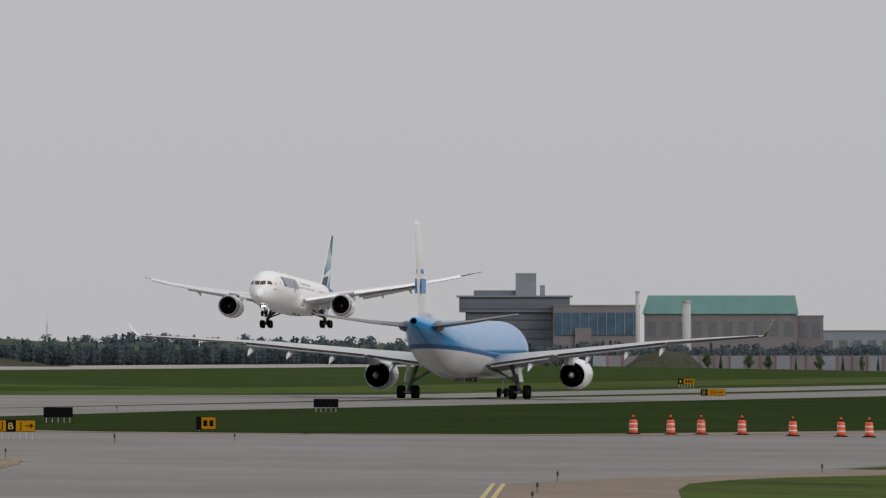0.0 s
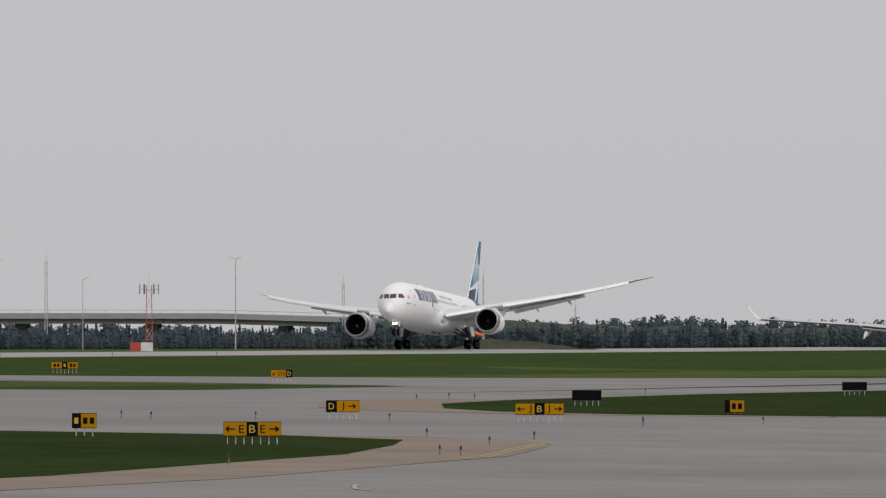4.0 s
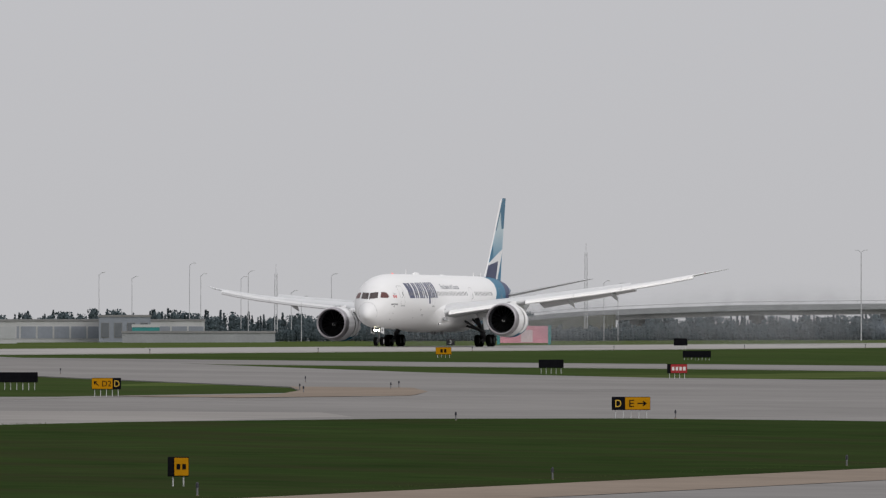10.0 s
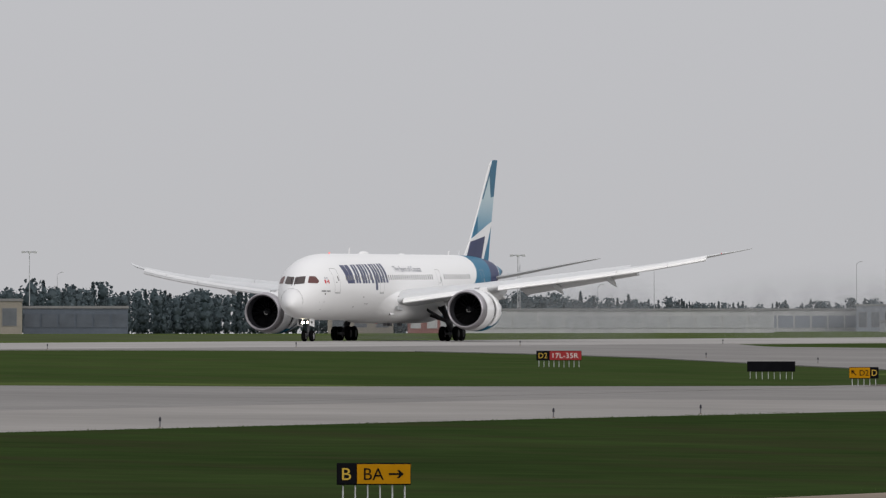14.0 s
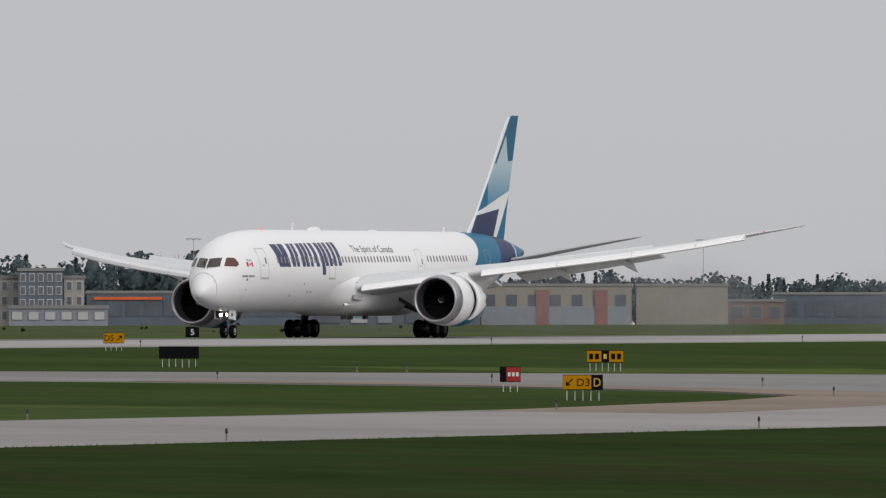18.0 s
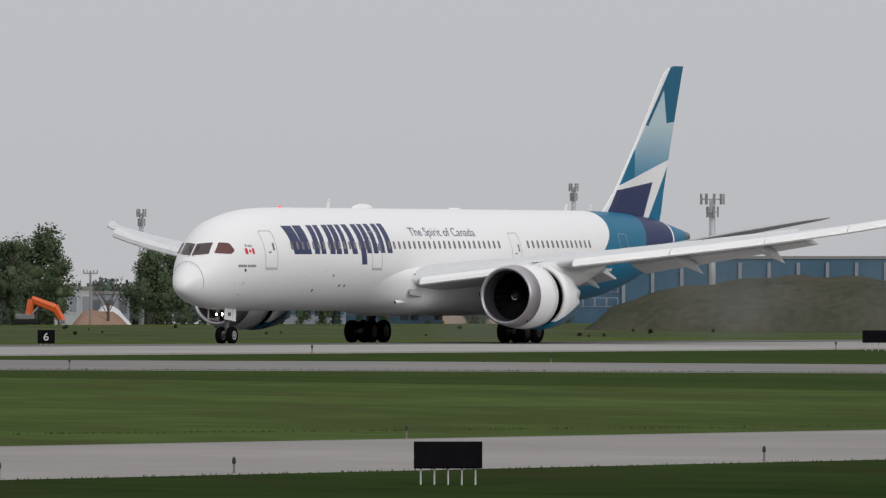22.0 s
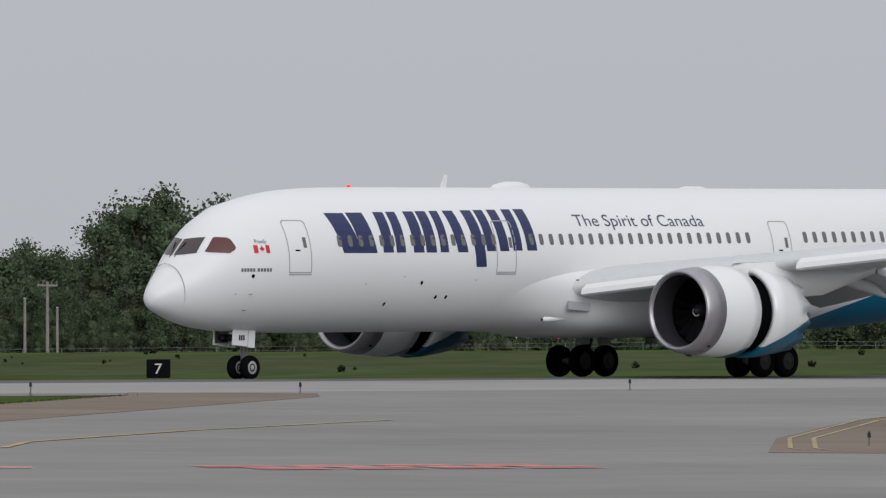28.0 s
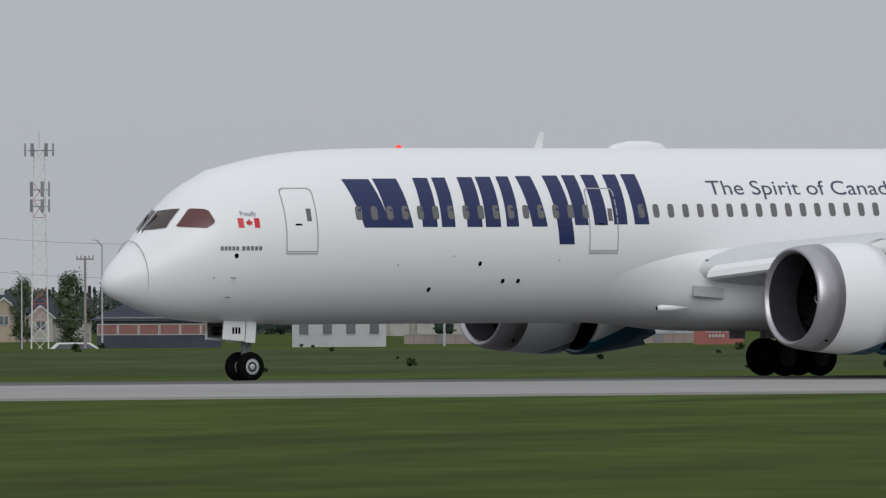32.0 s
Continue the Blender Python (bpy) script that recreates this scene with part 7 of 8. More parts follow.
def monopole(b_, away, top, reach=0.55, label="grey monopole with stacked antennas"):
    m = frame_at(b_, away)
    h = EYE[2] + away * math.tan(radians(top)) - m.translation.z
    ob = thing("antenna_monopole", label, "mast", m)
    part("pole", rods(((0, 0, -0.5), (0, 0, h - 0.6), 0.38, 0.28), n=12), STEEL, ob, smooth=True)
    for zz, r, count in ((h - 0.5, reach, 9 if reach > 1 else 6), (h - 1.7, 0.42 + (reach - 0.55) * 0.2, 5)):
        part("antenna_ring", rods(*[((r * math.cos(k), r * math.sin(k), zz), (r * math.cos(k + 1.05), r * math.sin(k + 1.05), zz), 0.05) for k in [i * 1.047 for i in range(6)]], n=5), STEEL, ob)
        for k in range(count):
            a = 2 * math.pi * k / count
            part("antenna_panel", moved(boxes((-0.12, 0.12, -0.08, 0.08, -0.5, 0.5), bevel=0.03), pose(r * math.cos(a), r * math.sin(a), zz, 0, 0, math.degrees(a) + 90)), MAST_GREY, ob)


monopole(27.80, 1250, 0.443, 1.08)
monopole(30.23, 1700, 0.378)
monopole(28.39, 1700, 0.487)


WOOD_PALE = mat("bleached_pole_wood", (0.27, 0.245, 0.225), 0.9, vary=0.2, scale=2, fine=0.6)


def power_pole(b_, away, top, levels=(0.3, 2.4), wood=WOOD_PALE):
    m = frame_at(b_, away)
    h = EYE[2] + away * math.tan(radians(top)) - m.translation.z
    ob = thing("power_pole", "brown wooden power pole with crossarms", "pole", m, "power poles")
    part("pole", rods(((0, 0, -0.5), (0, 0, h), 0.13, 0.085), n=8), wood, ob)
    for dz in levels:
        part("crossarm", boxes((-0.66, 0.66, -0.06, 0.06, h - dz - 0.06, h - dz + 0.06)), wood, ob)
        for u in (-0.6, -0.3, 0.3, 0.6):
            part("insulator", rods(((u, 0, h - dz + 0.08), (u, 0, h - dz + 0.3), 0.05, 0.03), n=6), STRUT, ob)
    return m.translation + Vector((0, 0, h))


tops = [power_pole(b_, d_, e, wood=WOOD_POLE if b_ < 52 else WOOD_PALE) for b_, e, d_ in ((51.552, 0.449, 820), (53.141, 0.463, 820), (55.087, 0.435, 830), (57.081, 0.456, 820), (59.3, 0.31, 830))]
for b_, e, d_ in ((53.72, 0.30, 900), (53.66, 0.285, 900), (56.946, 0.268, 960), (58.83, 0.202, 1000), (45.34, 0.142, 880), (36.0, 0.05, 1200)):
    power_pole(b_, d_, e, (0.25,))
for b_, e in ((45.436, 0.07), (45.298, 0.03)):
    post = thing("wooden_post", "bleached bare wooden post by the fence", "post", frame_at(b_, 875), "wooden posts")
    ph_ = EYE[2] + 875 * math.tan(radians(e)) - post.matrix_basis.translation.z
    part("shaft", rods(((0, 0, -0.4), (0, 0, ph_), 0.1, 0.08), n=8), WOOD_PALE, post)
    part("cap", rods(((0, 0, ph_), (0, 0, ph_ + 0.05), 0.1, 0.07), n=8), STEEL, post)
wires = thing("power_line", "dark sagging power lines between the poles", "cable")
for a, c in zip(tops, tops[1:]):
    for off, dz in ((0.0, -0.3), (0.0, -2.4), (0.0, -5.0)):
        bm = bmesh.new()
        for k in range(12):
            p, q = a.lerp(c, k / 12), a.lerp(c, (k + 1) / 12)
            s0, s1 = (1.4 * (4 * f * (f - 1)) for f in (k / 12, (k + 1) / 12))
            rod(bm, p + Vector((0, off, dz + s0)), q + Vector((0, off, dz + s1)), 0.013, n=4, cap=False)
        part("wire", bm, STRUT, wires)

# commercial strip
building("long pale warehouse with a panelled front", 16.55, 18.0, 1950, 0.004, WHITEWALL, 1, 13, SIDING_GREY, depth=12, win=0.9, band_mat=WHITEWALL)
building("tan brick block", 18.17, 18.45, 1900, 0.018, BEIGE, 1, 3, DARKGLASS)
building("dull red block with a white panel", 17.97, 18.11, 1880, 0.004, REDWALL, 1, 2, WHITEWALL)
building("dark low shop building", 19.3, 19.745, 1850, 0.014, SLATEWALL, 1, 6, SLATEGLASS, win=0.85, band_mat=SLATEWALL)
building("beige flat-roofed shop building", 19.75, 20.18, 1840, 0.045, BEIGE, 1, 4, DARKGLASS)
building("slate workshop with a dark front", 20.2, 20.95, 1860, 0.03, SLATEWALL, 1, 6, SLATEGLASS, win=0.75, band_mat=SLATEWALL)
building("sand-coloured windowless hall", 21.14, 21.53, 1800, 0.066, BEIGE, depth=20)
building("brown low hall", 20.9, 21.14, 1820, 0.0, BRICK, 1, 3, DARKGLASS)
strip = building("beige shop row with dull red piers", 21.55, 22.2, 1780, 0.066, BEIGE, 1, 7, SLATEGLASS, win=0.5, band_mat=BEIGE)
for b_ in (21.68, 21.93):
    slab(strip, "pier", 1780, 21.875, b_ - 0.028, b_ + 0.028, -0.105, 0.05, REDWALL)
slab(strip, "base_band", 1780, 21.875, 21.56, 22.19, -0.105, -0.02, GREYWALL, -0.25, -0.1)
plain = building("long slate-blue hall with plain panels", 22.2, 22.92, 1770, 0.032, SLATEWALL, depth=20)
for b_, w_, e_, mt in ((22.30, 0.05, -0.03, GREYWALL), (22.47, 0.04, -0.045, SLATEGLASS), (22.60, 0.03, -0.02, GREYWALL), (22.71, 0.035, -0.02, WHITEWALL), (22.84, 0.05, -0.04, SLATEGLASS)):
    slab(plain, "wall_panel", 1770, 22.56, b_ - w_, b_ + w_, -0.09, e_, mt)
slab(plain, "sign_board", 1770, 22.56, 22.69, 22.73, -0.045, -0.024, REDWALL, -0.4, -0.31)
slab(plain, "sign_board", 1770, 22.56, 22.69, 22.73, -0.068, -0.047, BLUE, -0.4, -0.31)
slab(plain, "roof_edge", 1770, 22.56, 22.2, 22.92, 0.032, 0.037, WHITEWALL, -0.3, 0.2)
building("dull red roofed row behind the hall", 22.55, 22.9, 1900, 0.066, REDWALL, 1, 7, SLATEGLASS, win=0.5, band_mat=REDWALL)
shops = building("dark slate shop row with an orange sign band", 22.92, 23.87, 1700, 0.035, SLATEWALL, 1, 12, SLATEGLASS, win=0.75, band_mat=SLATEWALL)
slab(shops, "sign_band", 1700, 23.395, 23.55, 23.84, 0.008, 0.02, ORANGE)
building("low grey sheds behind a fence", 23.78, 24.2, 1380, -0.03, GREYWALL, 1, 6, WHITEWALL, depth=6, win=0.6)
hotel = building("cream three-storey hotel with rows of windows", 24.15, 24.52, 1500, 0.098, SIDING, 3, 8, DARKGLASS, depth=16, win=0.42)
building("slate grey middle bay of the hotel", 23.97, 24.16, 1496, 0.13, mat("slate_blue_panel", (0.13, 0.145, 0.18), 0.8, vary=0.1, scale=0.4), 4, 5, DARKGLASS, depth=18, win=0.5)
building("cream end wing of the hotel", 23.88, 23.965, 1500, 0.098, SIDING, 3, 2, DARKGLASS, depth=16, win=0.45)
building("cream lower wing of the hotel", 24.53, 25.1, 1520, 0.068, SIDING, 3, 9, DARKGLASS, depth=16, win=0.42)
building("long cream office block behind the earth bank", 25.42, 26.32, 1650, 0.098, SIDING, 2, 14, DARKGLASS, win=0.4)
building("cream end pavilion of the office block", 25.14, 25.40, 1640, 0.128, SIDING, 3, 4, DARKGLASS, win=0.45)
depot = building("blue steel warehouse with pale columns", 26.9, 28.2, 1600, 0.165, mat("deep_blue_cladding", (0.045, 0.105, 0.165), 0.7, vary=0.18, scale=0.25, fine=0.5), depth=30)
for k in range(11):
    slab(depot, "column", 1600, 27.55, 26.93 + k * 0.124, 26.945 + k * 0.124, -0.06, 0.15, GREYWALL)
building("blue glass office wing", 28.505, 28.94, 1385, 0.143, BLUEGLASS, 3, 7, BLUEGLASS, depth=18, win=0.85, low=-0.05)
hall = building("blue glazed hall under a grey pyramid roof", 28.2, 28.5, 1370, 0.137, BLUEGLASS, 3, 6, BLUEGLASS, depth=20, win=0.85, low=-0.05)
pw, pz = 1370 * radians(0.135), EYE[2] + 1370 * math.tan(radians(0.145)) - hall.matrix_basis.translation.z
px_ = -1370 * radians(28.575 - 28.35)
part("pyramid_roof", loft([[(px_ - pw, 2, pz), (px_ + pw, 2, pz), (px_ + pw, 2 + 2 * pw, pz), (px_ - pw, 2 + 2 * pw, pz)], [(px_ - 0.1, 1.9 + pw, pz + 1.75), (px_ + 0.1, 1.9 + pw, pz + 1.75), (px_ + 0.1, 2.1 + pw, pz + 1.75), (px_ - 0.1, 2.1 + pw, pz + 1.75)]]), GREYWALL, hall, "grey pyramid roof")
podium = building("pinkish beige podium before the glass offices", 28.58, 28.95, 1372, 0.066, SIDING_TAN, 2, 6, BLUEGLASS, depth=8, low=-0.05, win=0.6, band_mat=SIDING_TAN)
for k in range(5):
    slab(podium, "pillar", 1372, 28.765, 28.60 + k * 0.08, 28.612 + k * 0.08, 0.066, 0.14, WHITEWALL, -0.2, 0.2)
building("small beige shed by the offices", 28.48, 28.70, 1340, -0.038, SIDING_TAN, 1, 3, DARKGLASS, depth=6, low=-0.08)
for b_, top in ((28.83, 0.016), (28.79, -0.01), (28.47, 0.02), (28.44, -0.01), (28.6, -0.045)):
    plant(random.choice(KITS[:2]), b_, 1325, top)
building("blue glass office block", 28.95, 29.62, 1400, 0.155, BLUEGLASS, 3, 9, BLUEGLASS, depth=20, win=0.85)
building("grey glass stair block", 29.36, 29.62, 1390, 0.15, GREYWALL, 3, 4, BLUEGLASS, depth=10, win=0.8)
building("pale tan block", 29.7, 29.95, 1500, 0.03, SIDING_TAN, 1, 3, DARKGLASS)
building("cream block behind the trees", 31.98, 32.25, 1500, 0.075, SIDING_TAN, 2, 4, DARKGLASS)
building("long low grey shed beyond the field", 33.95, 35.3, 1500, 0.0, GREYWALL, 1, 12, SIDING_GREY, roof=ROOF, win=0.7)
building("grey flat-roofed industrial hall", 33.02, 33.42, 1480, 0.092, SIDING_GREY, 1, 4, GREYWALL, depth=20, win=0.6)
building("grey hall under a brown roof edge", 33.44, 33.92, 1500, 0.072, GREYWALL, 1, 5, SLATEGLASS, roof=BRICK, depth=20, win=0.4)
for b_, top, d_ in ((33.25, 0.13, 1180), (33.31, 0.10, 1190), (33.72, 0.165, 1600), (33.66, 0.14, 1600), (33.78, 0.15, 1610), (33.45, 0.03, 1150), (33.52, 0.045, 1150), (33.6, 0.05, 1140), (33.68, 0.04, 1150), (33.76, 0.02, 1150), (34.42, 0.17, 1600), (34.5, 0.185, 1600), (34.58, 0.16, 1610), (34.75, 0.18, 1600), (34.82, 0.15, 1610)):
    plant(random.choice(KITS[:3]), b_, d_, top)
building("grey industrial building", 30.9, 31.9, 1600, 0.03, GREYWALL, 2, 8, BLUEGLASS)
dome = building("domed hall far off", 26.57, 26.9, 4000, 0.105, GREYWALL, 1, 8, DARKGLASS)
dz = 4000 * math.tan(radians(0.105)) + EYE[2] - dome.matrix_basis.translation.z
part("drum", rods(((0.5, 8, dz), (0.5, 8, dz + 2.2), 6.6), n=24), GREYWALL, dome)
part("dome", moved(lathe([(0, 6.2), (1.5, 6.0), (3.2, 4.9), (4.6, 3.0), (5.4, 1.0), (5.9, 0.0001)], 28), pose(0.5, 8, dz + 2.2, 0, -90, 0)), STEEL, dome, "grey dome", smooth=True)
tower = thing("minaret", "grey stepped minaret with a pointed cap", "tower", frame_at(26.51, 4000))
tz = tower.matrix_basis.translation.z
th = EYE[2] + 4000 * math.tan(radians(0.342)) - tz
part("shaft", rods(((0, 0, -1), (0, 0, th - 9), 1.9, 1.7), n=12), GREYWALL, tower)
part("balcony", rods(((0, 0, th - 9), (0, 0, th - 7.6), 2.3, 2.3), n=12), CONC, tower)
part("lantern", rods(((0, 0, th - 7.6), (0, 0, th - 3.5), 1.4, 1.3), n=12), GREYWALL, tower)
part("cap", rods(((0, 0, th - 3.5), (0, 0, th), 1.4, 0.05), n=12), STEEL, tower)


def mound(name, label, b0, b1, away, tops_e, material, deep=26):
    """A bank of heaped earth along a stretch of bearings."""
    rings = []
    bs = np.linspace(b0, b1, len(tops_e))
    n = int((b1 - b0) * 14) + 8
    for k in range(n + 1):
        b_ = b0 + (b1 - b0) * k / n
        h = EYE[2] + away * math.tan(radians(float(np.interp(b_, bs, tops_e))))
        h += noise.noise((b_ * 9, 1.3, 0)) * 0.35
        fade = min(1.0, (b_ - b0) / 0.12, (b1 - b_) / 0.12)
        fade = fade * fade * (3 - 2 * fade)
        row = []
        for u in np.linspace(0, 1, 9):
            x, y = spot(b_, away - deep / 2 + deep * u)
            z = land(x, y) - 0.4
            f = math.sin(math.pi * u) ** 0.75
            row.append((x, y, z + (max(h - z, 0.3)) * f * fade + noise.noise((x * 0.25, y * 0.25, 2.0)) * 0.5 * f))
        rings.append(row)
    ob = part(name, loft(rings, closed=False, cap0=False, cap1=False), material, smooth=True)
    return tagged(ob, label, "mound", kind="structure")


mound("earth_bank_1", "dark weedy bank of heaped earth", 24.6, 28.36, 1080, (-0.09, -0.02, 0.01, 0.035, 0.055, 0.065, 0.072, 0.08, 0.086, 0.05, -0.09), DIRT)
mound("earth_bank_2", "pale heap of sandy earth", 30.24, 30.57, 1200, (-0.09, -0.085, -0.07, -0.045, -0.038, -0.06), SANDY, 16)
mound("earth_bank_3", "pale heap of sandy earth", 35.68, 36.1, 1100, (-0.07, -0.04, -0.035, -0.04, -0.04), SANDY, 14)
mound("earth_bank_4", "brown heap of earth by the windsock", 10.3, 11.1, 2080, (-0.085, -0.06, -0.03, -0.085), DIRT, 20)

# equipment by the runway
pink = thing("display_board", "large pink and white board with teal ends", "board", frame_at(14.39, 1740))
part("board", boxes((-3.1, 3.1, 0, 2.4, 0.4, 2.6), bevel=0.03), PINK, pink, "pink board")
part("white_panel", boxes((-0.4, 1.1, -0.03, -0.005, 0.5, 2.1)), mat("pale_pink_print", (0.62, 0.5, 0.52), 0.7, vary=0.1, scale=1), pink)
for u in (-3.5, 3.1):
    part("end_frame", boxes((u, u + 0.4, -0.05, 2.45, 0.2, 2.7), bevel=0.02), TEALBOX, pink, "teal end frame")
hut = thing("equipment_hut", "red and white chequered equipment hut", "hut", frame_at(12.33, 2140))
hz = EYE[2] + 2140 * math.tan(radians(-0.044)) - hut.matrix_basis.translation.z
part("hut_half", boxes((-2.0, -0.3, 0, 2.4, -0.2, hz), bevel=0.02), RW[0], hut, "red half of the hut")
part("hut_half", boxes((-0.29, 1.6, 0.01, 2.4, -0.2, hz), bevel=0.02), RW[1], hut, "white half of the hut")
sock = thing("windsock", "faded orange windsock on a short mast", "windsock", frame_at(10.947, 2050))
part("mast", rods(((0, 0, -0.3), (0, 0, 3.2), 0.06)), STEEL, sock)
part("sock", moved(lathe([(0, 0.34), (1.2, 0.28), (2.6, 0.14), (2.6, 0.1), (0.1, 0.3)], 14), pose(0.05, 0, 2.9, 0, 18, 0)), ORANGE, sock, "faded orange cloth sock", smooth=True)
box = thing("shipping_container", "teal steel container by the road", "container", frame_at(16.0, 2250))
part("body", boxes((-2.3, 2.3, 0, 2.4, 0, EYE[2] + 2250 * math.tan(radians(-0.02)) - box.matrix_basis.translation.z), bevel=0.03), TEALBOX, box)
part("roof", boxes((-2.35, 2.35, -0.05, 2.45, EYE[2] + 2250 * math.tan(radians(-0.02)) - box.matrix_basis.translation.z, EYE[2] + 2250 * math.tan(radians(-0.008)) - box.matrix_basis.translation.z)), WHITEWALL, box)
building("long white road barrier wall", 15.75, 16.75, 2280, 0.006, WHITEWALL, 1, 14, GREYWALL, depth=4, win=0.9)
building("dark grey site shed roof", 15.98, 16.2, 2270, 0.024, GREYWALL, 1, 4, DARKGLASS, depth=8)
building("low concrete retaining wall", 15.45, 16.1, 2180, -0.045, CONC, depth=3, low=-0.1)


def excavator(b_, away):
    ob = thing("excavator", "orange excavator with a lowered boom", "excavator", frame_at(b_, away))
    for y in (-0.75, 0.45):
        part("track", boxes((-1.5, 0.5, y, y + 0.3, 0, 0.4), bevel=0.12), RUBBER, ob)
    part("house", boxes((-1.45, 0.1, -0.7, 0.7, 0.42, 0.85), bevel=0.1), STRUT, ob, "dark engine house")
    part("boom", rods(((-0.45, -0.3, 0.5), (-0.15, -0.3, 2.05), 0.30, 0.30), ((-0.15, -0.3, 2.05), (1.75, -0.3, 1.3), 0.32, 0.40), n=6), ORANGE, ob, "orange boom")
    part("hydraulic_ram", rods(((-0.2, -0.1, 0.8), (0.6, -0.1, 1.6), 0.07), n=6), STEEL, ob)
    part("stick", rods(((1.7, -0.3, 1.45), (2.45, -0.3, 0.25), 0.38, 0.24), n=6), ORANGE, ob)
    part("bucket", boxes((2.1, 2.6, -0.6, 0.1, 0.05, 0.4), bevel=0.08), STRUT, ob)


excavator(30.69, 1100)
VERGE = mat("weedy_embankment_grass", (0.075, 0.088, 0.066), 0.95, vary=0.3, scale=0.06, fine=0.8, bump=0.5, second=(0.050, 0.062, 0.046))
mound("earth_bank_6", "long weedy embankment at the end of the overpass", 8.5, 11.42, DB + 6, (0.012, 0.016, 0.018, 0.02, 0.018, 0.016, 0.022, 0.036, 0.052, 0.064, 0.066), VERGE, 40)
mound("earth_bank_7", "dark brown heap of earth by the hoarding", 7.66, 8.06, 2500, (-0.05, -0.02, -0.012, -0.012, -0.02, -0.04), DIRT, 16)
mound("earth_bank_5", "white heap of chalky gravel", 30.22, 30.50, 1218, (-0.085, -0.07, -0.045, -0.022, -0.018, -0.04), PALE_GRAVEL, 14)
building("grey low depot with a pale roof", 30.28, 30.56, 1500, 0.015, GREYWALL, 1, 5, DARKGLASS, depth=10)
shed = building("pale roofed hall behind the trees", 30.44, 30.6, 1480, 0.035, SIDING_GREY, 1, 3, GREYWALL, depth=10)
power_pole(30.4466, 1190, 0.114, (0.2,))
bare = thing("bare_tree", "bare grey tree with thin twigs", "tree", frame_at(30.374, 1195), "trees")
random.seed(31)
twigs = [((0, 0, -0.4), (0.1, 0, 2.4), 0.16, 0.11)]
for k in range(9):
    z, a = random.uniform(1.2, 2.4), random.uniform(-1, 1)
    e_ = (a * 1.3, random.uniform(-0.6, 0.6), z + random.uniform(1.0, 2.2))
    twigs += [((0.05, 0, z), e_, 0.06, 0.03)] + [(e_, (e_[0] + random.uniform(-0.5, 0.5), e_[1], e_[2] + random.uniform(0.3, 0.8)), 0.03, 0.012) for i in range(3)]
part("trunk", rods(twigs[0], n=7), BARK, bare)
part("twigs", rods(*twigs[1:], n=4), BARK, bare)


def house(b_, away, ridge, width, siding, roof, turn=0.0, gables=2, depth=9.0):
    """A two-storey house with a gabled roof, front gables, garage, windows and chimney."""
    m = frame_at(b_, away) @ Matrix.Rotation(radians(turn), 4, "Z")
    ob = thing("house", "suburban two-storey house with a shingled gable roof", "house", m, "houses")
    h = EYE[2] + away * math.tan(radians(ridge)) - m.translation.z
    e = h - 2.6
    w = width / 2
    part("wall", boxes((-w, w, 0, depth, -0.5, e)), siding, ob)
    part("roof", loft([[(-w - 0.4, -0.5, e - 0.25), (-w - 0.4, depth + 0.5, e - 0.25), (-w - 0.4, depth / 2, h)], [(w + 0.4, -0.5, e - 0.25), (w + 0.4, depth + 0.5, e - 0.25), (w + 0.4, depth / 2, h)]]), roof, ob, "shingled roof")
    for g in range(gables):
        gx = -w + width * (g + 0.5) / gables
        gw = width / gables * 0.36
        ga = part("gable", prism([(gx - gw, -0.5), (gx + gw, -0.5), (gx + gw, e - 0.2), (gx, e + gw * 0.75), (gx - gw, e - 0.2)], 2.4, pose(0, -1.2, 0)), siding, ob, "front gable")
        part("gable_trim", prism([(gx - gw - 0.35, e - 0.45), (gx - gw - 0.35, e - 0.2), (gx, e + gw * 0.75 + 0.3), (gx + gw + 0.35, e - 0.2), (gx + gw + 0.35, e - 0.45), (gx, e + gw * 0.75)], 2.0, pose(0, -1.5, 0)), TRIM, ob)
        win = part("window", boxes((gx - 0.75, gx + 0.75, -1.28, -1.2, e - 2.0, e - 0.6)), TRIM, ob)
        part("pane", boxes((gx - 0.65, gx - 0.05, -1.31, -1.285, e - 1.9, e - 0.7), (gx + 0.05, gx + 0.65, -1.31, -1.285, e - 1.9, e - 0.7)), DARKGLASS, win)
    for k in range(2):
        cx = -w + width * (k + 0.5) / 2 + 1.2 * (1 if k else -1)
        win = part("window", boxes((cx - 0.6, cx + 0.6, -0.08, 0, e - 4.3, e - 3.1)), TRIM, ob)
        part("pane", boxes((cx - 0.5, cx + 0.5, -0.11, -0.085, e - 4.2, e - 3.2)), DARKGLASS, win)
    part("chimney", boxes((w * 0.4, w * 0.4 + 0.8, depth * 0.45, depth * 0.45 + 0.8, h - 1.2, h + 0.7)), TRIM if gables > 1 else BRICK, ob)
    return ob


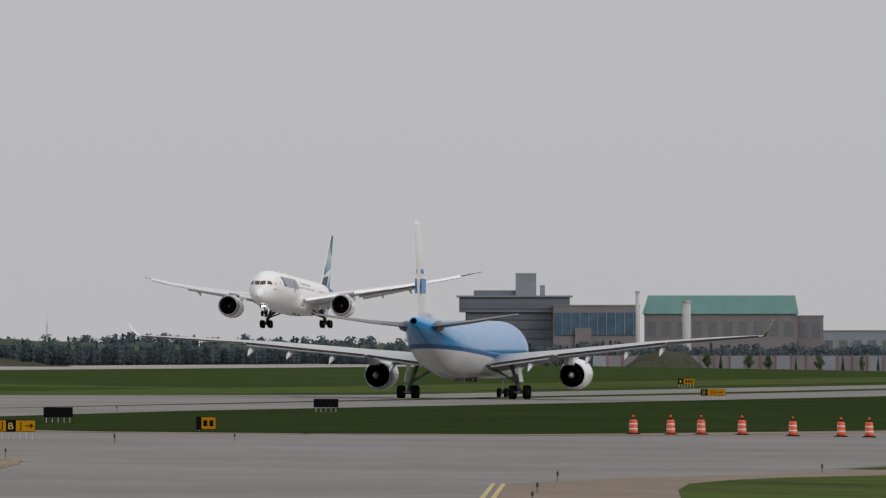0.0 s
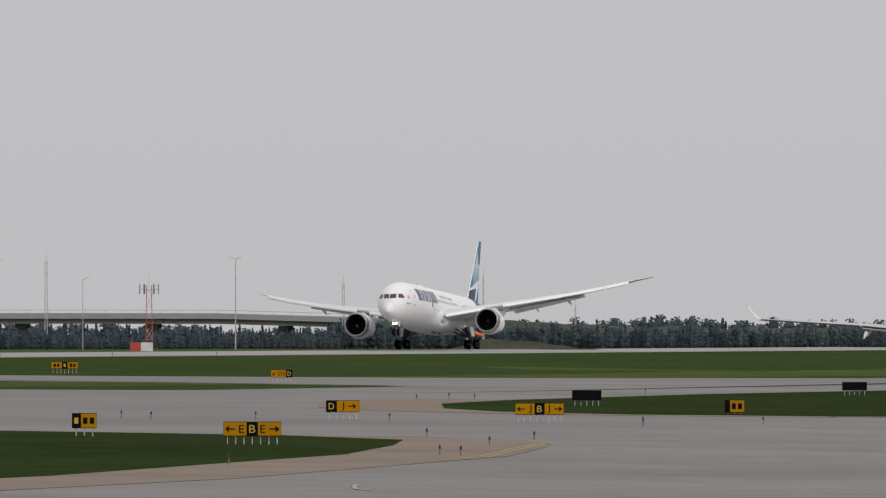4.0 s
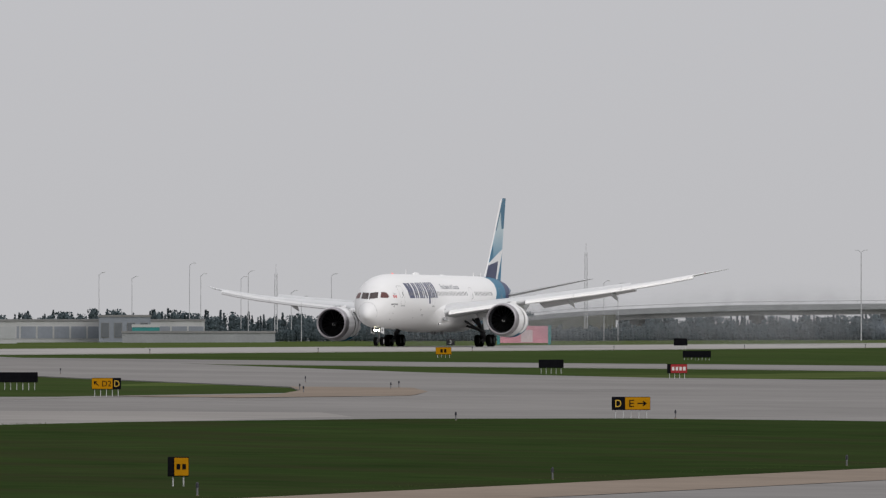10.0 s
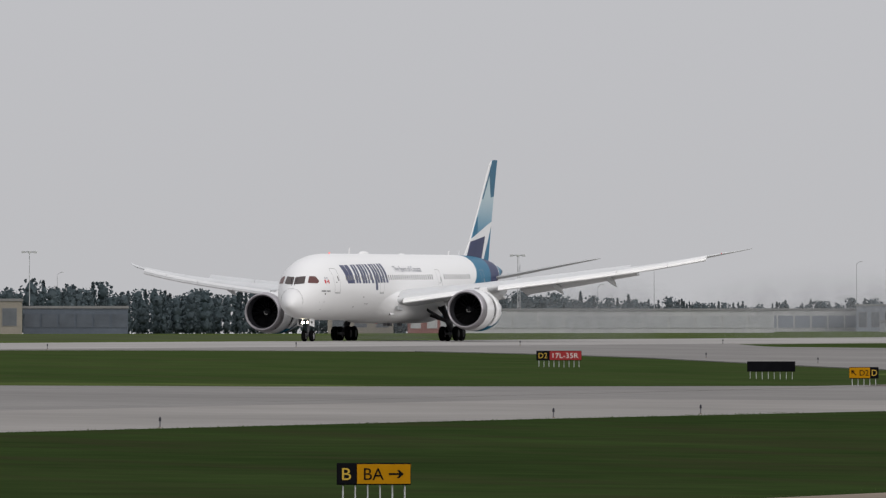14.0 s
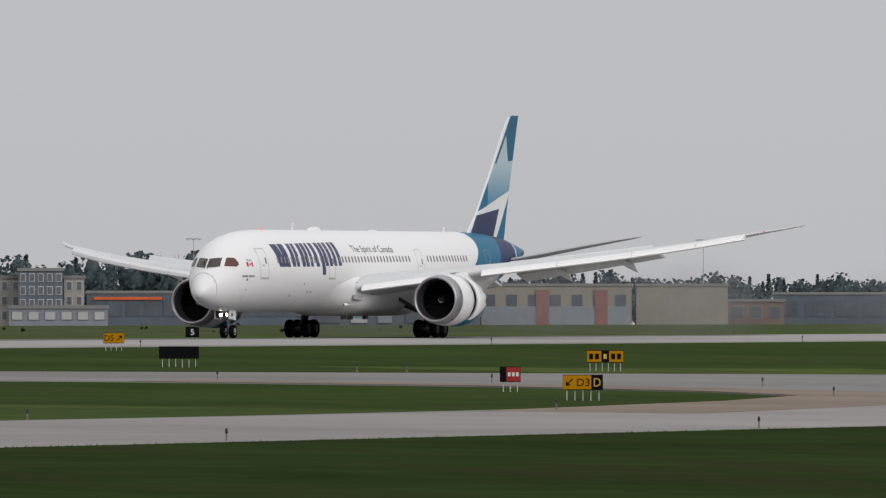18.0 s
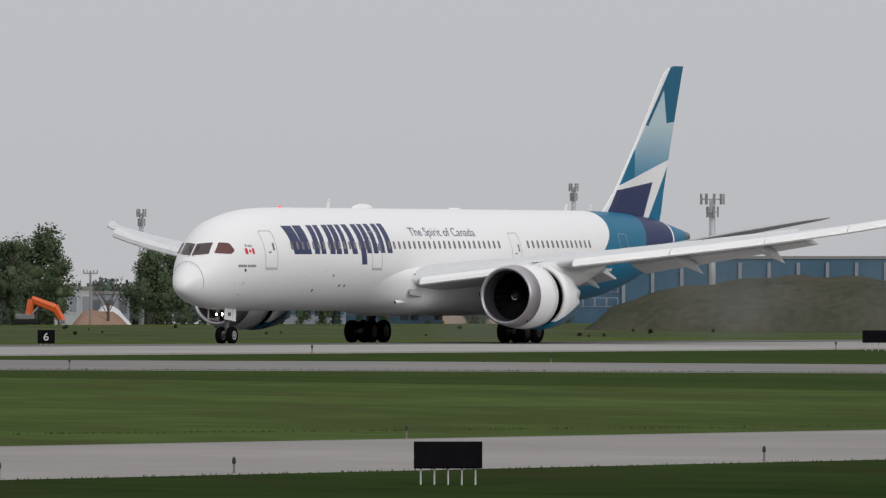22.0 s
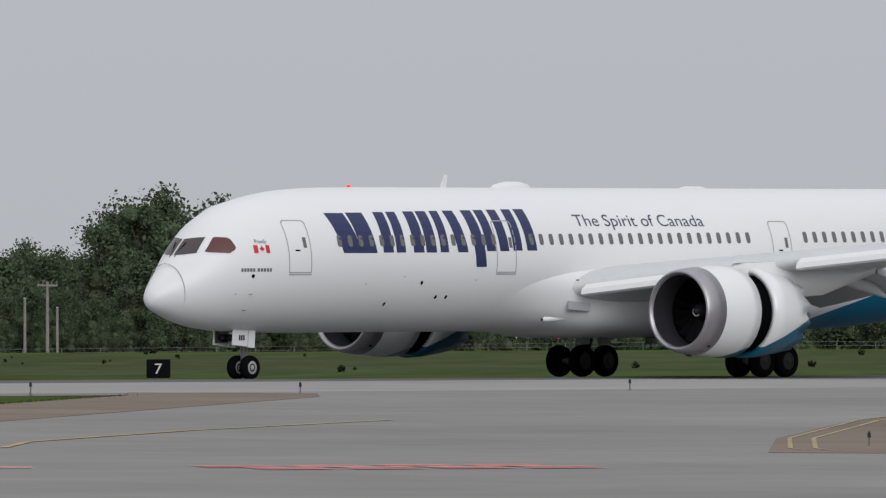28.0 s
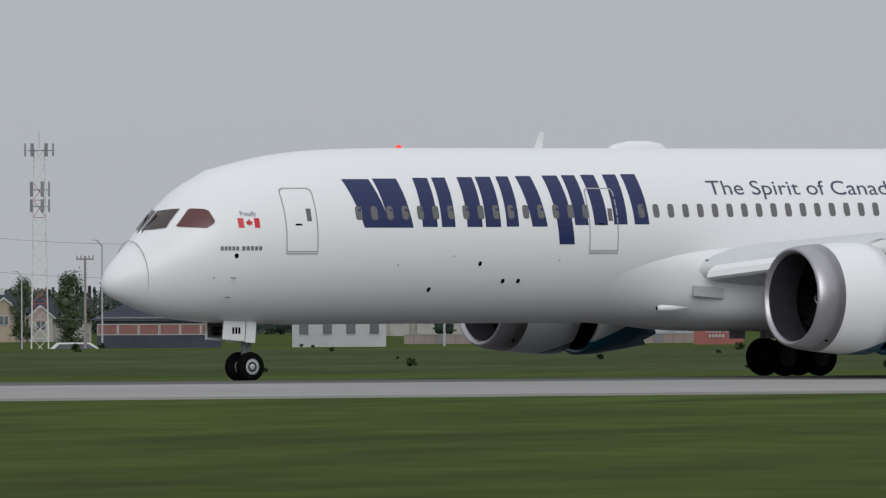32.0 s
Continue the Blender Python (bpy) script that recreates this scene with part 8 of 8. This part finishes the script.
ROOF_SLATE = mat("dark_slate_roof_shingle", (0.055, 0.062, 0.075), 0.9, vary=0.2, scale=0.6, fine=0.7)
random.seed(31)
rows_h = ((48.9, 52.4, 1850, (0.0, 0.005, 0.004, 0.008)), (52.4, 54.0, 1900, (0.006, 0.012, 0.01)), (58.95, 60.2, 1900, (0.03, 0.045, 0.02)), (35.3, 36.3, 1900, (0.022, 0.03, 0.026)))
for b0, b1, d_, rr in rows_h:
    b = b0
    bs = np.linspace(b0, b1, len(rr))
    while b < b1:
        wd = random.uniform(9.5, 14)
        house(b, d_ + random.uniform(-15, 25), float(np.interp(b, bs, rr)) + random.uniform(-0.012, 0.012), wd, random.choice((SIDING, SIDING, SIDING_GREY, SIDING_TAN)), random.choice((ROOF, ROOF_SLATE, ROOF_BROWN) if b < 52.4 else (ROOF_SLATE, ROOF_SLATE, ROOF_BROWN)), random.uniform(-14, 14), random.choice((1, 2, 2)))
        b += math.degrees((wd + random.uniform(0.4, 1.6)) / d_)
house(57.2, 2200, 0.022, 27, SIDING, ROOF_BROWN, 0, 6, 10.0)
house(56.45, 2210, 0.018, 27, SIDING_GREY, ROOF_BROWN, 0, 6, 10.0)
house(55.31, 2100, -0.012, 6, SIDING_GREY, ROOF, 0, 1)
steeple = thing("church_steeple", "dark pointed church steeple beyond the trees", "steeple", frame_at(53.81, 2500))
sz_ = EYE[2] + 2500 * math.tan(radians(0.185)) - steeple.matrix_basis.translation.z
part("tower", boxes((-1.0, 1.0, -1.0, 1.0, -0.5, sz_ - 5.2)), BRICK, steeple)
part("spire", rods(((0, 0, sz_ - 5.2), (0, 0, sz_), 0.95, 0.04), n=8), ROOF_SLATE, steeple, "dark slate spire")
building("bright blue long shed", 53.06, 53.56, 1150, -0.12, BLUE, 1, 6, TRIM, depth=10, low=-0.17, win=0.15)
building("white flat storage shed", 55.28, 55.7, 1150, -0.092, SIDING_GREY, 1, 5, WHITEWALL, depth=10, low=-0.17)
building("white site cabin", 54.45, 54.75, 1150, -0.11, WHITEWALL, 1, 3, GREYWALL, depth=6, low=-0.17)
SLATE = mat("dark_slate_siding", (0.06, 0.065, 0.085), 0.8, vary=0.1, scale=0.5)
barn = building("dark hip-roofed hall with a red band", 58.25, 58.78, 1250, -0.075, SLATE, 1, 6, REDWALL, depth=14, low=-0.15, win=0.9)
bw, bh = 1250 * radians(0.53) / 2, EYE[2] + 1250 * math.tan(radians(-0.07)) - barn.matrix_basis.translation.z
part("hip_roof", loft([[(-bw - 0.6, -0.6, bh), (bw + 0.6, -0.6, bh), (bw + 0.6, 14.6, bh), (-bw - 0.6, 14.6, bh)], [(-bw * 0.5, 6, bh + 1250 * radians(0.075)), (bw * 0.5, 6, bh + 1250 * radians(0.075)), (bw * 0.5, 8, bh + 1250 * radians(0.075)), (-bw * 0.5, 8, bh + 1250 * radians(0.075))]]), SLATE, barn, "dark hip roof")
for lab, b0, b1, top, wall in (("pale blue-grey storage wall", 57.55, 57.95, -0.06, WHITEWALL), ("low tan house behind the field", 54.92, 55.2, -0.128, SIDING_TAN), ("low pinkish shed behind the field", 54.78, 54.9, -0.135, BRICK), ("tan low farm building", 52.4, 53.0, -0.11, SIDING_TAN), ("tan box trailer in the yard", 55.46, 55.57, -0.135, mat("ochre_box_panel", (0.36, 0.22, 0.10), 0.7, vary=0.1, scale=0.5))):
    building(lab, b0, b1, 1280 if b0 < 55.3 or b0 > 56 else 1100, top, wall, 1, 4, DARKGLASS, depth=5, low=-0.16, win=0.4)
yard_wall = thing("garden_wall", "long low pinkish garden wall before the terrace", "wall", frame_at(56.8, 1700))
wz = EYE[2] + 1700 * math.tan(radians(-0.139)) - yard_wall.matrix_basis.translation.z
for k in range(30):
    u = -20 + k * 1.31
    part("wall_panel", boxes((u, u + 1.26, 0, 0.2, -0.6, wz - 0.05)), MAUVE if k % 7 == 3 else SIDING_ROSE, yard_wall)
    part("pier", boxes((u + 1.26, u + 1.31, -0.05, 0.25, -0.6, wz)), BRICK, yard_wall)
part("coping", boxes((-20.05, 19.35, -0.08, 0.28, wz - 0.05, wz + 0.05)), CONC, yard_wall)
box = thing("shipping_container", "faded red steel shipping container with pale lettering", "container", frame_at(56.135, 1250))
cz0, cz1 = (EYE[2] + 1250 * math.tan(radians(e)) - box.matrix_basis.translation.z for e in (-0.19, -0.112))
part("body", boxes((-2.3, 2.3, -1.6, 0.6, cz0 - 0.5, cz1), bevel=0.03), mat("faded_red_container_paint", (0.30, 0.085, 0.075), 0.7, vary=0.15, scale=0.8, fine=0.5), box)
for k in range(19):
    part("rib", boxes((-2.2 + k * 0.245, -2.13 + k * 0.245, -1.64, -1.59, cz0 - 0.4, cz1 - 0.08)), REDWALL, box)
for row, (u0, u1) in enumerate(((-1.2, 1.9), (-0.9, 1.9))):
    for k in range(int((u1 - u0) / 0.31)):
        if k != 5:
            part("lettering_bar", boxes((u0 + k * 0.31, u0 + k * 0.31 + 0.2, -1.68, -1.65, cz1 - 0.55 - row * 0.42, cz1 - 0.3 - row * 0.42)), SIDING_GREY, box, "pale lettering")
for b0 in (53.85, 54.02, 54.2):
    tent = building("white gabled storage tent", b0, b0 + 0.16, 1150, -0.125, WHITEWALL, depth=12, low=-0.17)
    tw, th_ = 1150 * radians(0.16) / 2 + 0.1, EYE[2] + 1150 * math.tan(radians(-0.124)) - tent.matrix_basis.translation.z
    part("tent_roof", prism([(-tw, th_), (tw, th_), (0, th_ + 1.0)], 12.4, pose(0, -0.2, 0)), WHITEWALL, tent, "white tent roof")
building("grey apartment block far off", 47.8, 48.5, 1500, 0.0, GREYWALL, 2, 6, DARKGLASS)


def car(b_, away, paint, label, van=False, turn=0.0):
    m = frame_at(b_, away) @ Matrix.Rotation(radians(turn), 4, "Z")
    ob = thing("parked_car", label, "car", m, "parked cars")
    top = 2.1 if van else 1.45
    prof = [(-2.2, 0.35), (2.2, 0.35), (2.25, 0.75), (1.6, 0.95), (0.9, top), (-1.6 if not van else -2.1, top), (-2.15, 0.95), (-2.25, 0.6)]
    part("body", prism(prof, 1.75, pose(0, 0, 0)), paint, ob)
    part("side_window", prism([(1.35, 0.98), (0.78, top - 0.12), (-1.4, top - 0.12), (-1.8, 0.98)], 0.02, pose(0, -0.012, 0)), DARKGLASS, ob)
    for u in (-1.4, 1.4):
        w_, hb = wheel(0.34, 0.22)
        wo = part("wheel", w_, TYRE, ob, smooth=True)
        wo.location = (u, 0.05, 0.34)
        part("hub", hb, HUB, wo, smooth=True)
    return ob


CAR_WHITE, CAR_RED, CAR_GREY = mat("white_car_paint", (0.7, 0.7, 0.7), 0.3, coat=0.6), mat("red_car_paint", (0.45, 0.03, 0.03), 0.3, coat=0.6), mat("grey_car_paint", (0.12, 0.13, 0.15), 0.3, coat=0.6)
for b_, d_, p, lab, van in ((53.9, 1090, CAR_WHITE, "white van parked beyond the runway", True), (53.72, 1090, CAR_WHITE, "white pickup parked beyond the runway", False), (56.75, 1640, CAR_GREY, "dark grey pickup parked by the garden wall", False), (56.82, 1620, CAR_WHITE, "white van parked by the garden wall", True), (56.66, 1625, CAR_RED, "red car parked by the garden wall", False), (56.54, 1640, CAR_WHITE, "white car parked by the garden wall", False), (56.98, 1630, CAR_WHITE, "white pickup parked by the garden wall", False),
                            (58.86, 1000, CAR_WHITE, "white flatbed trailer by the fence", False), (36.0, 1020, CAR_GREY, "grey car by the earth heap", False), 
                            (48.5, 880, CAR_WHITE, "white van by the road", True)):
    car(b_, d_, p, lab, van)

# boundary fence behind the runway
FENCE_STEEL = mat("galvanised_fence_wire", (0.17, 0.18, 0.18), 0.6, 0.2)
fence = thing("boundary_fence", "grey wire boundary fence on thin posts", "fence")
for k in range(60):
    b_ = 40.0 + k * 0.165
    x, y = spot(b_, 830)
    x2, y2 = spot(b_ + 0.165, 830)
    part("post", rods(((x, y, land(x, y) - 0.3), (x, y, land(x, y) + 0.5), 0.022), n=5), FENCE_STEEL, fence)
    for hh_ in (0.24, 0.48):
        part("rail", rods(((x, y, land(x, y) + hh_), (x2, y2, land(x2, y2) + hh_), 0.009), n=4), FENCE_STEEL, fence)

# traffic signals on mast arms
for b_, d_ in ((48.45, 900), (48.0, 900)):
    sg = thing("traffic_signal", "yellow traffic signal heads on a steel mast arm", "traffic signal", frame_at(b_, d_))
    hz = EYE[2] + d_ * math.tan(radians(0.014)) - sg.matrix_basis.translation.z
    part("pole", rods(((3.2, 0, -0.3), (3.2, 0, hz + 1.2), 0.12, 0.09)), STEEL, sg)
    part("arm", rods(((3.2, 0, hz + 0.1), (-2.6, 0, hz + 0.25), 0.08, 0.05)), STEEL, sg)
    for u in (-2.3, 0.2):
        part("signal_head", boxes((u - 0.3, u + 0.3, -0.15, 0.15, hz - 0.25, hz + 0.2), bevel=0.05), SIGN_YELLOW, sg, "yellow signal head")

# weeds on the far grass
random.seed(5)
WEED = foliage("dull_weed_foliage", (0.042, 0.060, 0.028), (0.066, 0.092, 0.042))
pts, sz = [], []
for k in range(230):
    y = random.uniform(470, 575)
    x = y / math.tan(radians(random.uniform(22, 60)))
    s = random.choice((0.05, 0.07, 0.09, 0.12, 0.16))
    for j in range(60):
        v = Vector((random.gauss(0, 1), random.gauss(0, 1), random.gauss(0, 1))).normalized() * s * random.uniform(0.5, 1.3)
        pts.append((x + v.x * 1.3, y + v.y, land(x, y) + s * 0.8 + v.z))
        sz.append(s * random.uniform(0.3, 0.55))
tagged(quads("weed_clumps", pts, sz, WEED, hearts=[(p[0], p[1], p[2] - 0.3) for p in pts]), "dark weed clumps scattered over the far grass", "weeds", kind="stuff")

# ragged blades along the pavement edges
BLADE = foliage("grass_blades", (0.045, 0.066, 0.020), (0.074, 0.104, 0.034))
verts, faces = [], []
LINES = [((-100, 174.2), (590, 174.2)), ((330, 108.3), (560, 113.5)), ((285, 304), (345, 345)), ((252, 286), (287, 304)), ((165, 226), (252, 286)), ((364, 310), (448, 341)), ((279, 243), (364, 310)), ((274, 228), (420, 203)), ((506, 327), (573, 280)), ((580, 323), (661, 256)), ((430, 350), (506, 327)), ((600, 119), (645, 140))]
for (x0, y0), (x1, y1) in LINES:
    ln = math.hypot(x1 - x0, y1 - y0)
    for k in range(int(ln * 6)):
        f = random.random()
        x, y = x0 + (x1 - x0) * f + random.gauss(0, 0.2), y0 + (y1 - y0) * f + random.gauss(0, 0.2)
        z, h, w, i = land(x, y) + 0.02, random.uniform(0.03, 0.085), random.uniform(0.03, 0.07), len(verts)
        verts += [(x - w, y, z), (x + w, y, z), (x + random.gauss(0, 0.04), y + random.gauss(0, 0.03), z + h)]
        faces.append((i, i + 1, i + 2))
me = bpy.data.meshes.new("grass_tufts")
me.from_pydata(verts, [], faces)
me.materials.append(BLADE)
tagged(new("grass_tufts", me), "ragged grass blades along the pavement edges", "grass", kind="stuff")

# ---- tyre smoke at touchdown and the murky air behind the engines: thin soft-edged wisps ----
def vapour(name, colour, thick):
    """Thin drifting vapour: dense in the heart of a wisp, nothing at its rim."""
    m = bpy.data.materials.new(name)
    m.use_nodes = True
    n, l = m.node_tree.nodes, m.node_tree.links
    d, b, t = n.new("ShaderNodeBsdfDiffuse"), n.new("ShaderNodeBsdfTranslucent"), n.new("ShaderNodeBsdfTransparent")
    y, x = n.new("ShaderNodeMixShader"), n.new("ShaderNodeMixShader")
    for q in (d, b):
        q.inputs["Color"].default_value = (*colour, 1)
    uv, mp, ball, rag, fall, amount = (n.new(k) for k in ("ShaderNodeUVMap", "ShaderNodeMapping", "ShaderNodeTexGradient", "ShaderNodeTexNoise", "ShaderNodeMapRange", "ShaderNodeMath"))
    mp.inputs["Location"].default_value = (-1, -1, 0)
    mp.inputs["Scale"].default_value = (2, 2, 1)
    ball.gradient_type = "SPHERICAL"
    rag.inputs["Scale"].default_value, rag.inputs["Detail"].default_value = 0.35, 4
    tc = n.new("ShaderNodeTexCoord")
    l.new(tc.outputs["Object"], rag.inputs["Vector"])
    l.new(uv.outputs[0], mp.inputs["Vector"])
    l.new(mp.outputs[0], ball.inputs["Vector"])
    fall.interpolation_type = "SMOOTHSTEP"
    l.new(ball.outputs["Fac"], fall.inputs["Value"])
    fall.inputs["To Max"].default_value = thick * 2
    amount.operation = "MULTIPLY"
    l.new(fall.outputs[0], amount.inputs[0])
    l.new(rag.outputs["Fac"], amount.inputs[1])
    l.new(amount.outputs[0], x.inputs[0])
    l.new(t.outputs[0], x.inputs[1])
    y.inputs[0].default_value = 0.5
    l.new(d.outputs[0], y.inputs[1])
    l.new(b.outputs[0], y.inputs[2])
    l.new(y.outputs[0], x.inputs[2])
    l.new(x.outputs[0], n["Material Output"].inputs["Surface"])
    return m


def wisps(name, label, spots_, material):
    """A drift of upright wisps, each (x, y, z, half length, half height, turn), under one thing."""
    ob = thing(name, label, "smoke", None, name + "s")
    for x, y, z, hl, hh, turn in spots_:
        c, q = math.cos(turn), math.sin(turn)
        me = bpy.data.meshes.new("wisp")
        me.from_pydata([(x + c * u * hl, y + q * u * hl, z + w * hh) for u, w in ((-1, -1), (1, -1), (1, 1), (-1, 1))], [], [(0, 1, 2, 3)])
        layer = me.uv_layers.new(name="UVMap")
        for k, p in enumerate(((0, 0), (1, 0), (1, 1), (0, 1))):
            layer.data[k].uv = p
        me.materials.append(material)
        w_ = new("wisp", me)
        w_.parent = ob
        w_.visible_shadow = False
    return ob


SMOKE = vapour("thin_tyre_smoke", (0.66, 0.74, 0.86), 0.5)
MURK = vapour("hot_murky_air", (0.38, 0.39, 0.40), 0.22)
random.seed(77)
PUFFS = [wisps("smoke_puff", "thin bluish-white tyre smoke over the runway", [(random.gauss(0, 7.0), random.gauss(0, 2.0), random.uniform(0.9, 2.2), random.uniform(7, 13), random.uniform(1.9, 3.6), random.uniform(1.2, 1.9)) for _ in range(4)], SMOKE) for k in range(7)]
HAZE = wisps("exhaust_haze", "murky shimmering air blown out behind the engines", [(48 + 26 * k + random.uniform(-4, 4), random.uniform(-9, 9), random.uniform(1.6, 2.6) + 0.1 * k, random.uniform(17, 24), random.uniform(3.4, 4.6) + 0.25 * k, random.uniform(0.8, 1.5)) for k in range(7)], MURK)


# ---- what moves ----
JET_ROWS = [  # seconds, nose x, y, wheel height, pitch, yaw, roll
    (0, 2229.45, 375.46, 6.85, 2.90, -2.50, 0.30), (0.5, 2188.21, 375.46, 5.25, 3.08, -2.44, 0.45), (1, 2144.46, 375.46, 3.90, 3.25, -2.38, 0.60),
    (1.5, 2101.09, 375.46, 2.80, 3.42, -2.31, 0.80), (2, 2058.69, 375.46, 2.05, 3.60, -2.25, 1.00), (2.5, 2016.43, 375.79, 1.50, 3.47, -2.19, 1.25),
    (4.5, 1852.14, 377.13, 0.65, 2.95, -1.90, 2.15), (5, 1811.63, 377.46, 0.50, 2.75, -1.80, 2.30), (5.5, 1772.07, 377.96, 0.35, 2.37, -1.47, 1.80),
    (6, 1730.06, 378.46, 0.25, 1.98, -1.13, 1.30), (7, 1646.54, 379.46, 0.10, 1.37, -0.47, 1.00), (8, 1568.15, 380.46, 0.00, 0.90, 0.20, 1.40),
    (9, 1491.66, 381.13, 0.00, 0.50, 0.07, 1.35), (10, 1418.42, 381.79, 0.00, 0.25, -0.10, 1.30), (11, 1346.49, 382.46, 0.00, 0.10, -0.30, 1.25),
    (12, 1276.45, 383.29, 0.00, 0.00, -0.20, 1.07), (13, 1208.42, 384.13, 0.00, 0.00, -0.10, 0.88), (14, 1142.41, 384.96, 0.00, 0.00, 0.00, 0.70),
    (14.5, 1109.80, 385.21, 0.00, 0.00, 0.00, 0.67), (16.5, 984.15, 386.21, 0.00, 0.00, 0.00, 0.53), (17, 953.86, 386.46, 0.00, 0.00, 0.00, 0.50),
    (18, 893.80, 386.86, 0.00, 0.00, 0.00, 0.43), (19, 835.01, 387.26, 0.00, 0.00, 0.00, 0.37), (20, 778.46, 387.66, 0.00, 0.00, 0.00, 0.30),
    (21, 723.41, 387.86, 0.00, 0.00, 0.00, 0.21), (22, 669.81, 388.06, 0.00, 0.00, 0.00, 0.13), (23, 617.78, 388.26, 0.00, 0.00, 0.00, 0.04),
    (24, 567.65, 388.46, 0.00, 0.00, 0.00, 0.00), (24.5, 543.19, 388.46, 0.01, -0.03, 0.00, 0.00), (26.5, 453.88, 388.46, 0.07, -0.15, 0.00, 0.00),
    (27, 431.46, 388.46, 0.07, -0.15, 0.00, 0.00), (28, 389.27, 388.46, 0.07, -0.15, 0.00, 0.00), (29, 348.40, 388.46, 0.07, -0.15, 0.00, 0.00),
    (30, 309.13, 388.46, 0.05, -0.10, 0.00, 0.00), (31, 271.52, 388.46, 0.02, -0.04, 0.00, 0.00), (32, 235.35, 388.46, 0.00, 0.00, 0.00, 0.00),
]


def motions():
    rows, lean = [], []
    for t, x, y, z, pitch, yaw, roll in JET_ROWS:
        turned = pose(0, 0, 0, 0, 0, yaw) @ pose(0, 0, 0, 0, pitch, 0) @ pose(0, 0, 0, -roll)
        rows.append((t, Matrix.Translation((x + 31.93, y, z)) @ turned @ Matrix.Translation((-31.93, 0, 0))))
        lean.append((t, roll))
    walk(JET, rows)
    for wing, hand in zip(WINGS, (-1, 1)):
        up = [(0, 3.2 - 0.3 * hand), (4.5, 3.5 - 0.3 * hand), (6, 3.0 - 0.6 * hand), (8, 0.2 - 0.6 * hand), (9.5, -0.1 - 0.5 * hand), (13, -0.55 * hand), (20, -0.1 - 0.65 * hand), (32, -0.1 - 0.65 * hand)]
        walk(wing, [(t, Matrix.Translation((0, hand * 2.5, 3.5)) @ pose(0, 0, 0, hand * d) @ Matrix.Translation((0, -hand * 2.5, -3.5))) for t, d in up])
    away = []
    for t in (0, 3, 6, 32):
        x = 1296.6 + 13.2 * t + 31.9
        away.append((t, pose(x, 198.7, -2.2, 0, 0, 180)))
    walk(TAXI_JET, away)
    for panel in SPOILERS:
        walk(panel, [(t, pose(0, 0, d)) for t, d in ((0, -0.55), (6.2, -0.55), (7.2, 0), (32, 0))])
    for sl in SLEEVES:
        walk(sl, [(t, pose(d, 0, 0)) for t, d in ((0, 0), (6.4, 0), (7.8, 0.85), (30, 0.85), (32, 0.85))])
    for g, hand in zip(GEARS, (-1, 1)):
        hang = lambda t: float(np.interp(t, (0, 4.4, 5.4, 7, 8, 24, 26.5, 29, 31, 32), (-0.6, -0.6, -0.35, -0.05, 0.0, 0.0, -0.07, -0.07, -0.02, 0.0)))
        walk(g, [(t, pose(0, 0, hang(t) + hand * 5.2 * math.sin(radians(roll)))) for t, roll in lean])

    for k, puff in enumerate(PUFFS):
        x0, t0 = (1868 - 18 * k, 4.8 + 0.1 * k) if k < 3 else (1780 - 15 * (k - 3), 5.95 + 0.12 * (k - 3))
        y0 = 372 + 10 * (k % 2)
        walk(puff, [(0, pose(x0 + 6, y0, -9)), (t0 - 0.2, pose(x0 + 6, y0, -8)), (t0 + 0.35, pose(x0, y0, -0.8)), (8, pose(x0 - 8, y0 + 1, 0.1)), (12, pose(x0 - 20, y0 + 4, 0.5)), (32, pose(x0 - 90, y0 + 24, 2.0))])
    sunk = lambda t: float(np.interp(t, (0, 6.6, 8.2, 25.0, 28.0, 32), (-14, -14, 0, 0, -14, -14)))
    walk(HAZE, [(t, pose(x, y, sunk(t))) for t, x, y, z, pitch, yaw, roll in JET_ROWS])


motions()
